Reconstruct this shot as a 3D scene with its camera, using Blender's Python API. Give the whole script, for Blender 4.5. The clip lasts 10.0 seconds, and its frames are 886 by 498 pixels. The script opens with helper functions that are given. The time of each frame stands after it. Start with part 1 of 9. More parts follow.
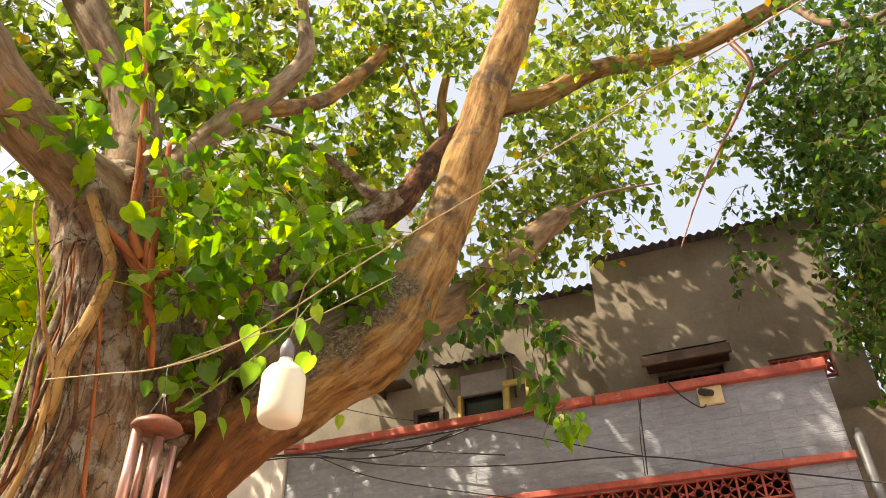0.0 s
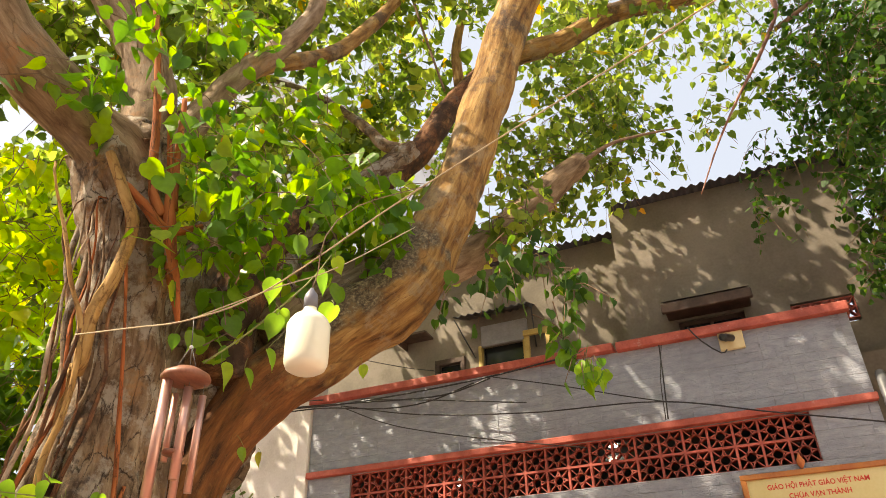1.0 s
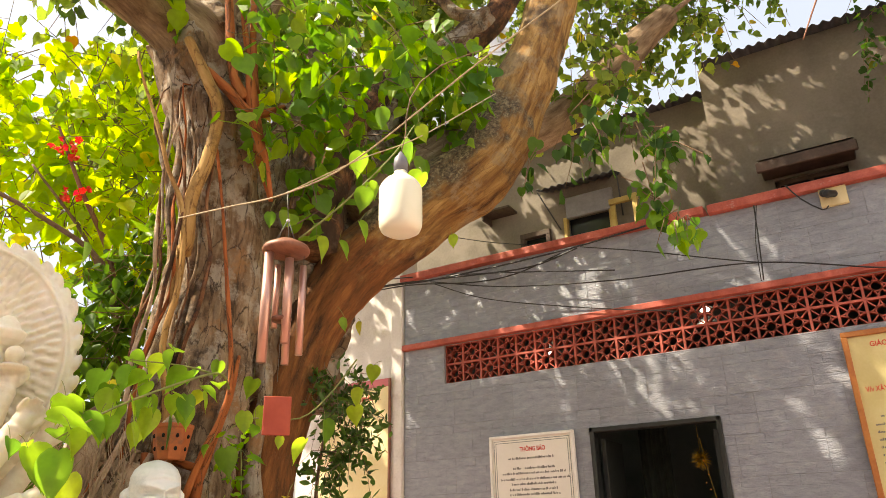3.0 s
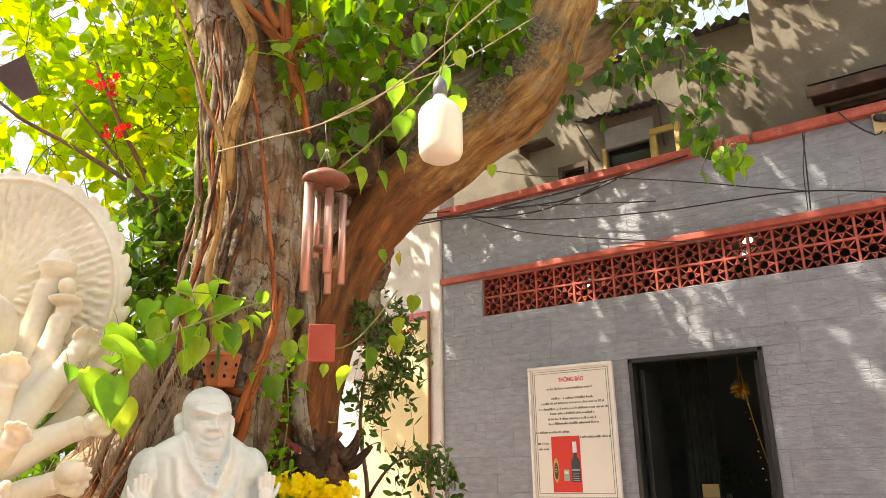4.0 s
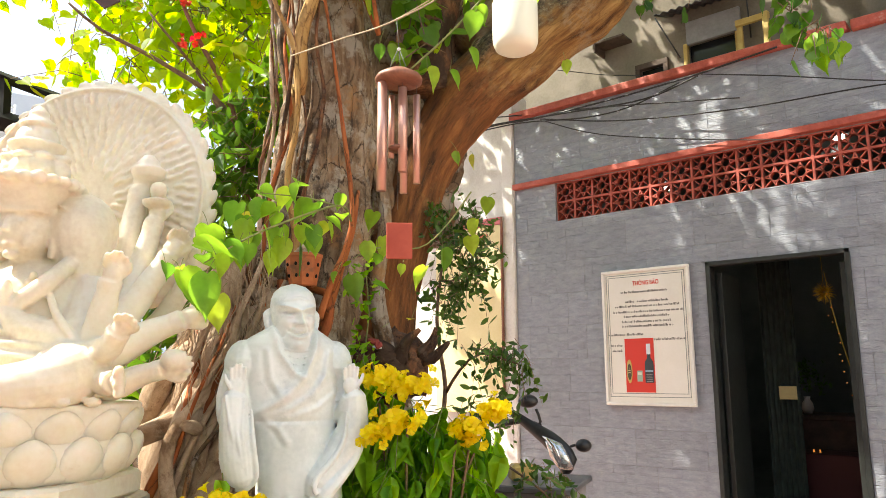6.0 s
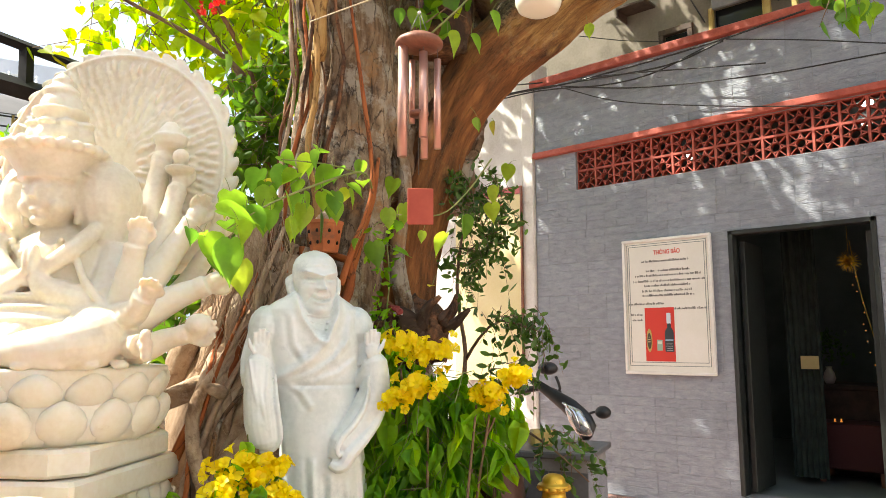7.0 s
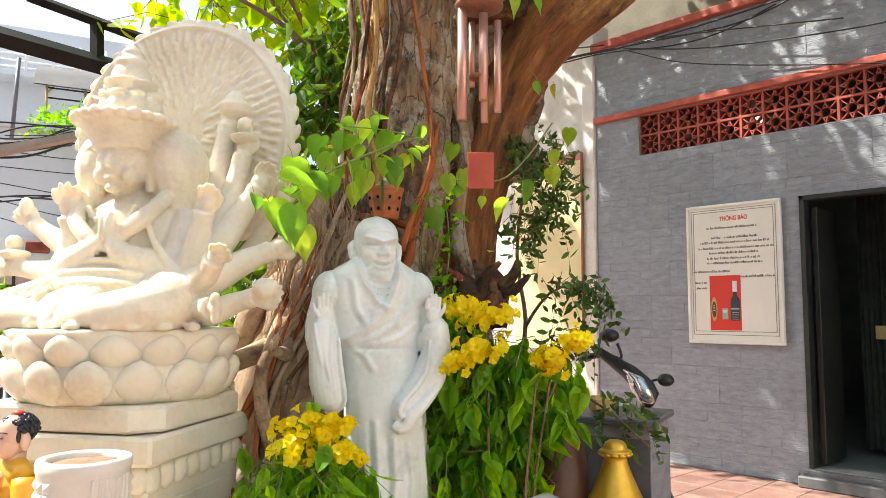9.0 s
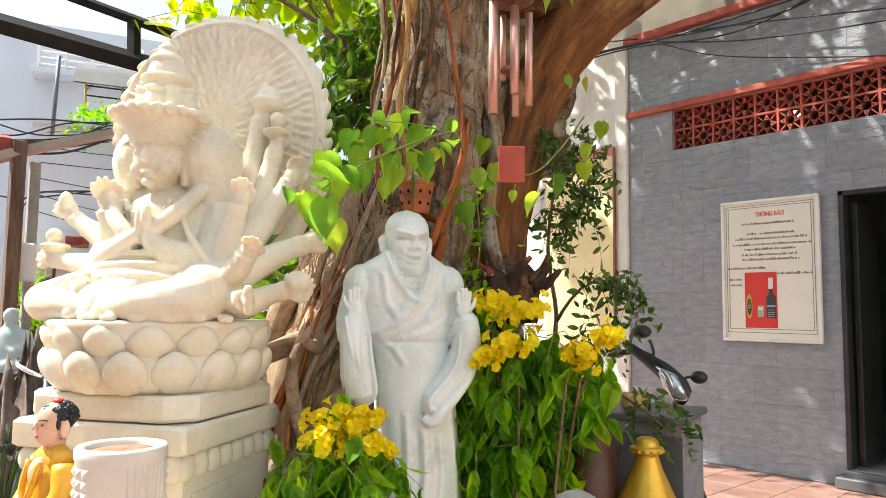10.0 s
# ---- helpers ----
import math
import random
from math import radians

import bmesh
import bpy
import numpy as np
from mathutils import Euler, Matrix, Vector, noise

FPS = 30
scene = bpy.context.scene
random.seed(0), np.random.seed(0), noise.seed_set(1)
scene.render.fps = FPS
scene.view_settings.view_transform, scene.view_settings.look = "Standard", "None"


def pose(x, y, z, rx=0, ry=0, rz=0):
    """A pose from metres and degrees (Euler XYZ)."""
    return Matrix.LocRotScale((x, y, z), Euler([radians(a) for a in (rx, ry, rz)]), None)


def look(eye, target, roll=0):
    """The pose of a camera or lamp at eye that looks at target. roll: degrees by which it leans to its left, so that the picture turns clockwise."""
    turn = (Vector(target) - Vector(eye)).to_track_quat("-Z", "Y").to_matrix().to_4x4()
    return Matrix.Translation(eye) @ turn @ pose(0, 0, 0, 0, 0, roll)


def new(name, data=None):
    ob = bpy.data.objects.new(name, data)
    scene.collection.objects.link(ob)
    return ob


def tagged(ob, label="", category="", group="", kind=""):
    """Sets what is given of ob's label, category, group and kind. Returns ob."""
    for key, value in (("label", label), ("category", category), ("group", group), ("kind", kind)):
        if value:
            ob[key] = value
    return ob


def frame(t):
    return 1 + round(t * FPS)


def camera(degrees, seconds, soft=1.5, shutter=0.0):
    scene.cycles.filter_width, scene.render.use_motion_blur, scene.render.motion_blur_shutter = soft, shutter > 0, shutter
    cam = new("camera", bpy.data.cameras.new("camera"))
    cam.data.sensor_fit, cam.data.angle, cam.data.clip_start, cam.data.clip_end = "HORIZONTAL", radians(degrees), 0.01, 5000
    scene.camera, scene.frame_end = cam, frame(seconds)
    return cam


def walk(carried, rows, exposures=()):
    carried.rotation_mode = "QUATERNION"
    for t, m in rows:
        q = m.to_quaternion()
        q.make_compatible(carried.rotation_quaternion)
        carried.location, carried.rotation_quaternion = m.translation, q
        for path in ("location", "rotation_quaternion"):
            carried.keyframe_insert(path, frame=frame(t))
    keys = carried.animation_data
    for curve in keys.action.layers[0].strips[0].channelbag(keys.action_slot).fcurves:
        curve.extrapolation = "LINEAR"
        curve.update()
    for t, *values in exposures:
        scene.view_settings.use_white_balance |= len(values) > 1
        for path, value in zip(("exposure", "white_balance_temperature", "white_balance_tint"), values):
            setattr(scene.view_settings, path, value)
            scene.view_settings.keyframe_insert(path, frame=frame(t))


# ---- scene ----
cam = camera(63.5, 10.0, soft=0.6)
PATH = [
    (0, (3.96, -5.836, 1.375), (3.362, -4.315, 2.529), -1.0),
    (0.5, (3.951, -5.832, 1.37), (3.323, -4.288, 2.475), -1.2),
    (1, (3.948, -5.828, 1.362), (3.276, -4.262, 2.408), -1.3),
    (1.5, (3.929, -5.815, 1.352), (3.21, -4.23, 2.339), -1.4),
    (2, (3.922, -5.811, 1.341), (3.138, -4.218, 2.262), -1.5),
    (2.5, (3.903, -5.808, 1.335), (3.041, -4.21, 2.176), -1.4),
    (3, (3.901, -5.801, 1.32), (2.959, -4.207, 2.076), -1.2),
    (4.5, (3.868, -5.787, 1.293), (2.756, -4.207, 1.808), -0.7),
    (5, (3.868, -5.787, 1.281), (2.699, -4.228, 1.728), -0.6),
    (5.5, (3.872, -5.796, 1.273), (2.651, -4.261, 1.666), -0.4),
    (7, (3.865, -5.805, 1.248), (2.56, -4.312, 1.515), -0.0),
    (7.5, (3.859, -5.805, 1.243), (2.527, -4.332, 1.475), -0.0),
    (8, (3.859, -5.804, 1.236), (2.495, -4.357, 1.446), -0.0),
    (8.5, (3.856, -5.804, 1.237), (2.46, -4.384, 1.427), 0.1),
    (9, (3.858, -5.808, 1.233), (2.429, -4.42, 1.415), 0.3),
    (9.5, (3.859, -5.808, 1.225), (2.399, -4.453, 1.406), 0.5),
    (10, (3.857, -5.807, 1.225), (2.37, -4.481, 1.396), 0.7),
]
walk(cam, [(t, look(eye, target, roll)) for t, eye, target, roll in PATH],
     [(0.0, 0.98, 8150, 10), (2.5, 1.02, 8100, 10), (5.0, 1.31, 6950, 6), (7.5, 1.20, 6650, 4), (10.0, 1.04, 6450, 4)])
# ---- light ----
SUN_TO = Vector((-0.51, -0.40, 0.80)).normalized()
world = bpy.data.worlds.new("sky")
scene.world = world
world.use_nodes = True
wn = world.node_tree.nodes
sky = wn.new("ShaderNodeTexSky")
sky.sky_type = "NISHITA"
sky.sun_disc = False
sky.sun_elevation = math.asin(SUN_TO.z)
sky.sun_rotation = math.atan2(SUN_TO.x, SUN_TO.y)
sky.dust_density = 5.0
sky.air_density = 0.8
sky.ozone_density = 0.4
haze = wn.new("ShaderNodeMix")
haze.data_type = "RGBA"
haze.inputs[0].default_value = 0.6
haze.inputs[7].default_value = (3.3, 3.9, 5.1, 1)
world.node_tree.links.new(sky.outputs[0], haze.inputs[6])
world.node_tree.links.new(haze.outputs[2], wn["Background"].inputs[0])
wn["Background"].inputs[1].default_value = 0.15
sun = new("sun", bpy.data.lights.new("sun", "SUN"))
sun.data.energy, sun.data.angle, sun.data.color = 5.0, radians(0.55), (1.0, 0.94, 0.84)
sun.matrix_world = look(SUN_TO * 30, (0, 0, 0))


# ---- materials ----
def material(name, stops, scale=6.0, rough=0.6, bump=0.3, fine=60.0, metal=0.0, stretch=(1, 1, 1), vary=0.0, dist=0.01, rough_vary=0.1, dirt=None, spec=0.5, island=False, sss=0.0):
    """Base colours mixed by noise at two scales, with bump of the same relief."""
    m = bpy.data.materials.new(name)
    m.use_nodes = True
    nt = m.node_tree
    N, L = nt.nodes, nt.links
    b = N["Principled BSDF"]
    b.inputs["Metallic"].default_value = metal
    b.inputs["Specular IOR Level"].default_value = spec
    if sss:
        b.inputs["Subsurface Weight"].default_value = sss
        b.inputs["Subsurface Radius"].default_value = (0.035, 0.024, 0.014)
        b.inputs["Subsurface Scale"].default_value = 1.0
    co = N.new("ShaderNodeNewGeometry")
    mp = N.new("ShaderNodeMapping")
    mp.inputs["Scale"].default_value = stretch
    L.new(co.outputs["Position"], mp.inputs[0])
    n1 = N.new("ShaderNodeTexNoise")
    n1.inputs["Scale"].default_value = scale
    n1.inputs["Detail"].default_value = 6
    n1.inputs["Roughness"].default_value = 0.62
    n2 = N.new("ShaderNodeTexNoise")
    n2.inputs["Scale"].default_value = fine
    n2.inputs["Detail"].default_value = 4
    for n in (n1, n2):
        L.new(mp.outputs[0], n.inputs["Vector"])
    mixf = N.new("ShaderNodeMath")
    mixf.operation = "MULTIPLY_ADD"
    mixf.inputs[1].default_value = 0.3
    L.new(n2.outputs[0], mixf.inputs[0])
    sub = N.new("ShaderNodeMath")
    sub.operation = "MULTIPLY_ADD"
    sub.inputs[1].default_value = 1.0
    sub.inputs[2].default_value = -0.15
    L.new(n1.outputs[0], sub.inputs[0])
    L.new(sub.outputs[0], mixf.inputs[2])
    ramp = N.new("ShaderNodeValToRGB")
    el = ramp.color_ramp.elements
    ks = np.linspace(0.32, 0.68, len(stops))
    el[0].position, el[0].color = ks[0], (*stops[0], 1)
    el[1].position, el[1].color = ks[-1], (*stops[-1], 1)
    for k, c in zip(ks[1:-1], stops[1:-1]):
        e = el.new(k)
        e.color = (*c, 1)
    L.new(mixf.outputs[0], ramp.inputs[0])
    col = ramp.outputs[0]
    if dirt:
        n3 = N.new("ShaderNodeTexNoise")
        n3.inputs["Scale"].default_value = dirt[1]
        n3.inputs["Detail"].default_value = 8
        n3.inputs["Roughness"].default_value = 0.7
        L.new(co.outputs["Position"], n3.inputs["Vector"])
        r3 = N.new("ShaderNodeMapRange")
        r3.inputs[1].default_value, r3.inputs[2].default_value = dirt[2], dirt[2] + 0.12
        r3.inputs[4].default_value = dirt[3]
        L.new(n3.outputs[0], r3.inputs[0])
        mx = N.new("ShaderNodeMix")
        mx.data_type = "RGBA"
        mx.inputs[7].default_value = (*dirt[0], 1)
        L.new(r3.outputs[0], mx.inputs[0])
        L.new(col, mx.inputs[6])
        col = mx.outputs[2]
    if vary:
        src = N.new("ShaderNodeNewGeometry").outputs["Random Per Island"] if island else N.new("ShaderNodeObjectInfo").outputs["Random"]
        mr = N.new("ShaderNodeMapRange")
        mr.inputs[3].default_value, mr.inputs[4].default_value = 1 - vary, 1 + vary
        L.new(src, mr.inputs[0])
        hsv = N.new("ShaderNodeHueSaturation")
        L.new(mr.outputs[0], hsv.inputs["Value"])
        L.new(col, hsv.inputs["Color"])
        col = hsv.outputs[0]
    L.new(col, b.inputs["Base Color"])
    rr = N.new("ShaderNodeMapRange")
    rr.inputs[3].default_value, rr.inputs[4].default_value = rough - rough_vary, min(1, rough + rough_vary)
    L.new(n2.outputs[0], rr.inputs[0])
    L.new(rr.outputs[0], b.inputs["Roughness"])
    if bump:
        bp = N.new("ShaderNodeBump")
        bp.inputs["Strength"].default_value = bump
        bp.inputs["Distance"].default_value = dist
        L.new(mixf.outputs[0], bp.inputs["Height"])
        L.new(bp.outputs[0], b.inputs["Normal"])
    return m


def bark_material(name, stops, crack, scale=9.0, along=0.25, cells=16.0, depth=0.02, patch=None, crack_w=0.09, skins=()):
    """Bark that follows each limb: streaks along it, dark cracks between plates, grey or rusty patches."""
    m = bpy.data.materials.new(name)
    m.use_nodes = True
    nt = m.node_tree
    N, L = nt.nodes, nt.links
    b = N["Principled BSDF"]
    b.inputs["Specular IOR Level"].default_value = 0.25
    at = N.new("ShaderNodeAttribute")
    at.attribute_name = "flow"
    mp = N.new("ShaderNodeMapping")
    mp.inputs["Scale"].default_value = (1, 1, along)
    L.new(at.outputs["Vector"], mp.inputs[0])
    n1 = N.new("ShaderNodeTexNoise")
    n1.inputs["Scale"].default_value, n1.inputs["Detail"].default_value, n1.inputs["Roughness"].default_value = scale, 8, 0.68
    n1.inputs["Distortion"].default_value = 0.25
    L.new(mp.outputs[0], n1.inputs["Vector"])
    wob = N.new("ShaderNodeVectorMath")
    wob.operation = "MULTIPLY_ADD"
    wob.inputs[1].default_value = (0.06, 0.06, 0.06)
    L.new(n1.outputs["Color"], wob.inputs[0])
    L.new(mp.outputs[0], wob.inputs[2])
    vo = N.new("ShaderNodeTexVoronoi")
    vo.feature = "DISTANCE_TO_EDGE"
    vo.inputs["Scale"].default_value = cells
    L.new(wob.outputs[0], vo.inputs["Vector"])
    fis = N.new("ShaderNodeMapRange")
    fis.inputs[2].default_value = crack_w
    L.new(vo.outputs["Distance"], fis.inputs[0])
    ramp = N.new("ShaderNodeValToRGB")
    el = ramp.color_ramp.elements
    ks = np.linspace(0.33, 0.68, len(stops))
    el[0].position, el[0].color = ks[0], (*stops[0], 1)
    el[1].position, el[1].color = ks[-1], (*stops[-1], 1)
    for k, c in zip(ks[1:-1], stops[1:-1]):
        el.new(k).color = (*c, 1)
    L.new(n1.outputs[0], ramp.inputs[0])
    col = ramp.outputs[0]
    geo = N.new("ShaderNodeNewGeometry")
    for c, sc, lo, amount in patch or ():
        n3 = N.new("ShaderNodeTexNoise")
        n3.inputs["Scale"].default_value, n3.inputs["Detail"].default_value, n3.inputs["Roughness"].default_value = sc, 9, 0.72
        L.new(geo.outputs["Position"], n3.inputs["Vector"])
        r3 = N.new("ShaderNodeMapRange")
        r3.inputs[1].default_value, r3.inputs[2].default_value, r3.inputs[4].default_value = lo, lo + 0.09, amount
        L.new(n3.outputs[0], r3.inputs[0])
        mx = N.new("ShaderNodeMix")
        mx.data_type = "RGBA"
        mx.inputs[7].default_value = (*c, 1)
        L.new(r3.outputs[0], mx.inputs[0])
        L.new(col, mx.inputs[6])
        col = mx.outputs[2]
    for attr, tones, sc in skins:
        a_ = N.new("ShaderNodeAttribute")
        a_.attribute_name = attr
        nb_ = N.new("ShaderNodeTexNoise")
        nb_.inputs["Scale"].default_value, nb_.inputs["Detail"].default_value, nb_.inputs["Roughness"].default_value = 6, 8, 0.7
        L.new(geo.outputs["Position"], nb_.inputs["Vector"])
        su = N.new("ShaderNodeMath")
        su.operation = "MULTIPLY_ADD"
        su.inputs[1].default_value = 1.5
        L.new(nb_.outputs[0], su.inputs[0])
        L.new(a_.outputs["Fac"], su.inputs[2])
        mr_ = N.new("ShaderNodeMapRange")
        mr_.inputs[1].default_value, mr_.inputs[2].default_value = 1.12, 1.42
        L.new(su.outputs[0], mr_.inputs[0])
        nf = N.new("ShaderNodeTexNoise")
        nf.inputs["Scale"].default_value, nf.inputs["Detail"].default_value, nf.inputs["Roughness"].default_value = sc, 7, 0.75
        L.new(mp.outputs[0] if sc < 20 else geo.outputs["Position"], nf.inputs["Vector"])
        rp = N.new("ShaderNodeValToRGB")
        e_ = rp.color_ramp.elements
        e_[0].position, e_[0].color = 0.38, (*tones[0], 1)
        e_[1].position, e_[1].color = 0.66, (*tones[2], 1)
        e_.new(0.52).color = (*tones[1], 1)
        L.new(nf.outputs[0], rp.inputs[0])
        mx = N.new("ShaderNodeMix")
        mx.data_type = "RGBA"
        L.new(mr_.outputs[0], mx.inputs[0])
        L.new(col, mx.inputs[6])
        L.new(rp.outputs[0], mx.inputs[7])
        col = mx.outputs[2]
    mc = N.new("ShaderNodeMix")
    mc.data_type = "RGBA"
    mc.inputs[6].default_value = (*crack, 1)
    L.new(fis.outputs[0], mc.inputs[0])
    L.new(col, mc.inputs[7])
    L.new(mc.outputs[2], b.inputs["Base Color"])
    fine = N.new("ShaderNodeTexNoise")
    fine.inputs["Scale"].default_value, fine.inputs["Detail"].default_value, fine.inputs["Roughness"].default_value = 70, 6, 0.7
    L.new(geo.outputs["Position"], fine.inputs["Vector"])
    h = N.new("ShaderNodeMath")
    h.operation = "MULTIPLY_ADD"
    h.inputs[1].default_value = 0.25
    L.new(fis.outputs[0], h.inputs[0])
    L.new(n1.outputs[0], h.inputs[2])
    h2 = N.new("ShaderNodeMath")
    h2.operation = "MULTIPLY_ADD"
    h2.inputs[1].default_value = 0.35
    L.new(fine.outputs[0], h2.inputs[0])
    L.new(h.outputs[0], h2.inputs[2])
    bp = N.new("ShaderNodeBump")
    bp.inputs["Strength"].default_value = 1.0
    bp.inputs["Distance"].default_value = depth
    L.new(h2.outputs[0], bp.inputs["Height"])
    L.new(bp.outputs[0], b.inputs["Normal"])
    b.inputs["Roughness"].default_value = 0.88
    return m


def leaf_material(name, stops, glow=0.5, rough=0.45, hue=0.482, boost=2.1):
    """Leaves: colour differs from leaf to leaf, and light shines through them."""
    m = bpy.data.materials.new(name)
    m.use_nodes = True
    nt = m.node_tree
    N, L = nt.nodes, nt.links
    b = N["Principled BSDF"]
    b.inputs["Roughness"].default_value = rough
    b.inputs["Specular IOR Level"].default_value = 0.35
    geo = N.new("ShaderNodeNewGeometry")
    oi = N.new("ShaderNodeObjectInfo")
    add = N.new("ShaderNodeMath")
    add.operation = "ADD"
    L.new(geo.outputs["Random Per Island"], add.inputs[0])
    L.new(oi.outputs["Random"], add.inputs[1])
    fr = N.new("ShaderNodeMath")
    fr.operation = "FRACT"
    L.new(add.outputs[0], fr.inputs[0])
    ramp = N.new("ShaderNodeValToRGB")
    el = ramp.color_ramp.elements
    el[0].color = (*stops[0][1], 1)
    el[0].position = stops[0][0]
    el[1].color = (*stops[-1][1], 1)
    el[1].position = stops[-1][0]
    for k, c in stops[1:-1]:
        e = el.new(k)
        e.color = (*c, 1)
    L.new(fr.outputs[0], ramp.inputs[0])
    no = N.new("ShaderNodeTexNoise")
    no.inputs["Scale"].default_value = 35
    L.new(geo.outputs["Position"], no.inputs["Vector"])
    mr = N.new("ShaderNodeMapRange")
    mr.inputs[3].default_value, mr.inputs[4].default_value = 0.75, 1.25
    L.new(no.outputs[0], mr.inputs[0])
    hsv = N.new("ShaderNodeHueSaturation")
    L.new(ramp.outputs[0], hsv.inputs["Color"])
    L.new(mr.outputs[0], hsv.inputs["Value"])
    L.new(hsv.outputs[0], b.inputs["Base Color"])
    tr = N.new("ShaderNodeBsdfTranslucent")
    h2 = N.new("ShaderNodeHueSaturation")
    h2.inputs["Hue"].default_value = hue
    h2.inputs["Saturation"].default_value = 1.08
    h2.inputs["Value"].default_value = boost
    L.new(hsv.outputs[0], h2.inputs["Color"])
    L.new(h2.outputs[0], tr.inputs[0])
    mix = N.new("ShaderNodeMixShader")
    mix.inputs[0].default_value = glow
    L.new(b.outputs[0], mix.inputs[1])
    L.new(tr.outputs[0], mix.inputs[2])
    L.new(mix.outputs[0], N["Material Output"].inputs[0])
    return m


def plain(name, c, rough=0.5, metal=0.0, emit=0.0):
    m = bpy.data.materials.new(name)
    m.use_nodes = True
    b = m.node_tree.nodes["Principled BSDF"]
    b.inputs["Base Color"].default_value = (*c, 1)
    b.inputs["Roughness"].default_value = rough
    b.inputs["Metallic"].default_value = metal
    if emit:
        b.inputs["Emission Color"].default_value = (*c, 1)
        b.inputs["Emission Strength"].default_value = emit
    return m


M_TILE = material("grey_brick_tile", [(0.218, 0.236, 0.274), (0.268, 0.288, 0.330), (0.325, 0.345, 0.385)], 9, 0.55, 1.0, 60, vary=0.07, dist=0.016, stretch=(1, 1, 2.6), dirt=((0.36, 0.365, 0.375), 4, 0.56, 0.5))
M_GROUT = material("grout", [(0.24, 0.235, 0.24), (0.32, 0.31, 0.32)], 12, 0.9, 0.4)
M_PLASTER = material("beige_plaster", [(0.135, 0.113, 0.085), (0.19, 0.160, 0.124), (0.245, 0.208, 0.165)], 1.5, 0.85, 0.3, 40, dirt=((0.24, 0.205, 0.17), 2.0, 0.55, 0.6))
M_WHITEWALL = material("old_white_plaster", [(0.56, 0.52, 0.48), (0.69, 0.655, 0.62), (0.77, 0.74, 0.71)], 2.5, 0.85, 0.3, 50, dirt=((0.46, 0.40, 0.36), 3.0, 0.56, 0.7))
M_REDPAINT = material("red_oxide_paint", [(0.30, 0.055, 0.035), (0.42, 0.085, 0.055), (0.50, 0.13, 0.09)], 8, 0.6, 0.3, 70, dirt=((0.55, 0.42, 0.38), 9, 0.62, 0.7))
M_BLOCK = material("red_vent_block", [(0.34, 0.07, 0.045), (0.45, 0.10, 0.07)], 10, 0.65, 0.3, 80, vary=0.15)
M_BOUNCE = material("cream_bounce_wall", [(0.66, 0.64, 0.60), (0.77, 0.75, 0.71)], 1.5, 0.85, 0.2)
M_ROOM = material("green_grey_room_paint", [(0.15, 0.18, 0.17), (0.24, 0.27, 0.25)], 2, 0.6, 0.0)
M_DARK = material("interior_shade", [(0.03, 0.035, 0.035), (0.06, 0.065, 0.06)], 2, 0.7, 0.0)
M_ROOFM = material("black_metal_roof", [(0.03, 0.03, 0.035), (0.06, 0.06, 0.065)], 5, 0.5, 0.2)
M_PAVE = material("red_paving", [(0.21, 0.105, 0.085), (0.29, 0.155, 0.125), (0.36, 0.21, 0.175)], 3, 0.65, 0.25, 70, vary=0.12, dirt=((0.34, 0.25, 0.22), 4, 0.55, 0.6))
M_EARTH = material("ground_concrete", [(0.40, 0.385, 0.36), (0.50, 0.48, 0.45)], 0.8, 0.9, 0.3, 20)
M_BARK = bark_material("grey_brown_bark", [(0.055, 0.034, 0.02), (0.165, 0.102, 0.058), (0.285, 0.198, 0.122), (0.42, 0.32, 0.215)], (0.075, 0.05, 0.034), 13, 0.30, 11, 0.02, [((0.36, 0.17, 0.06), 4, 0.53, 0.65), ((0.42, 0.37, 0.30), 7, 0.50, 0.75), ((0.05, 0.034, 0.024), 5, 0.54, 0.8)], 0.018)
# dark red bark with blackish patches at random
M_DARKRED = bark_material("dark_red_bark", [(0.06, 0.028, 0.016), (0.17, 0.072, 0.033), (0.27, 0.125, 0.058), (0.38, 0.20, 0.10)], (0.06, 0.03, 0.018), 18, 0.25, 26, 0.012, [((0.045, 0.03, 0.022), 2.6, 0.49, 0.88), ((0.16, 0.12, 0.09), 9, 0.56, 0.5)], 0.03)
# second skin: red-brown lower bark, darkened by shade put into its colour
M_LIMB = bark_material("tan_streaked_bark", [(0.085, 0.042, 0.017), (0.25, 0.128, 0.042), (0.40, 0.235, 0.08), (0.53, 0.345, 0.145)], (0.22, 0.115, 0.05), 17, 0.15, 30, 0.010, [((0.32, 0.245, 0.15), 5, 0.52, 0.65), ((0.07, 0.05, 0.036), 2.1, 0.54, 0.85), ((0.13, 0.085, 0.05), 9, 0.58, 0.6)], 0.02,
                       [("crust", ((0.05, 0.036, 0.026), (0.15, 0.115, 0.07), (0.36, 0.29, 0.17)), 48), ("low_shade", ((0.05, 0.026, 0.014), (0.23, 0.09, 0.030), (0.44, 0.19, 0.062)), 7)])
M_LIMBP = bark_material("pale_smooth_bark", [(0.095, 0.056, 0.03), (0.21, 0.137, 0.077), (0.31, 0.218, 0.135), (0.42, 0.32, 0.215)], (0.18, 0.12, 0.072), 16, 0.2, 30, 0.006, [((0.34, 0.17, 0.07), 2.6, 0.56, 0.7), ((0.15, 0.11, 0.08), 5, 0.58, 0.6)], 0.02)
M_ROOT = bark_material("orange_aerial_root", [(0.18, 0.05, 0.018), (0.40, 0.115, 0.035), (0.50, 0.19, 0.07)], (0.16, 0.06, 0.025), 12, 0.2, 20, 0.01, None, 0.04)
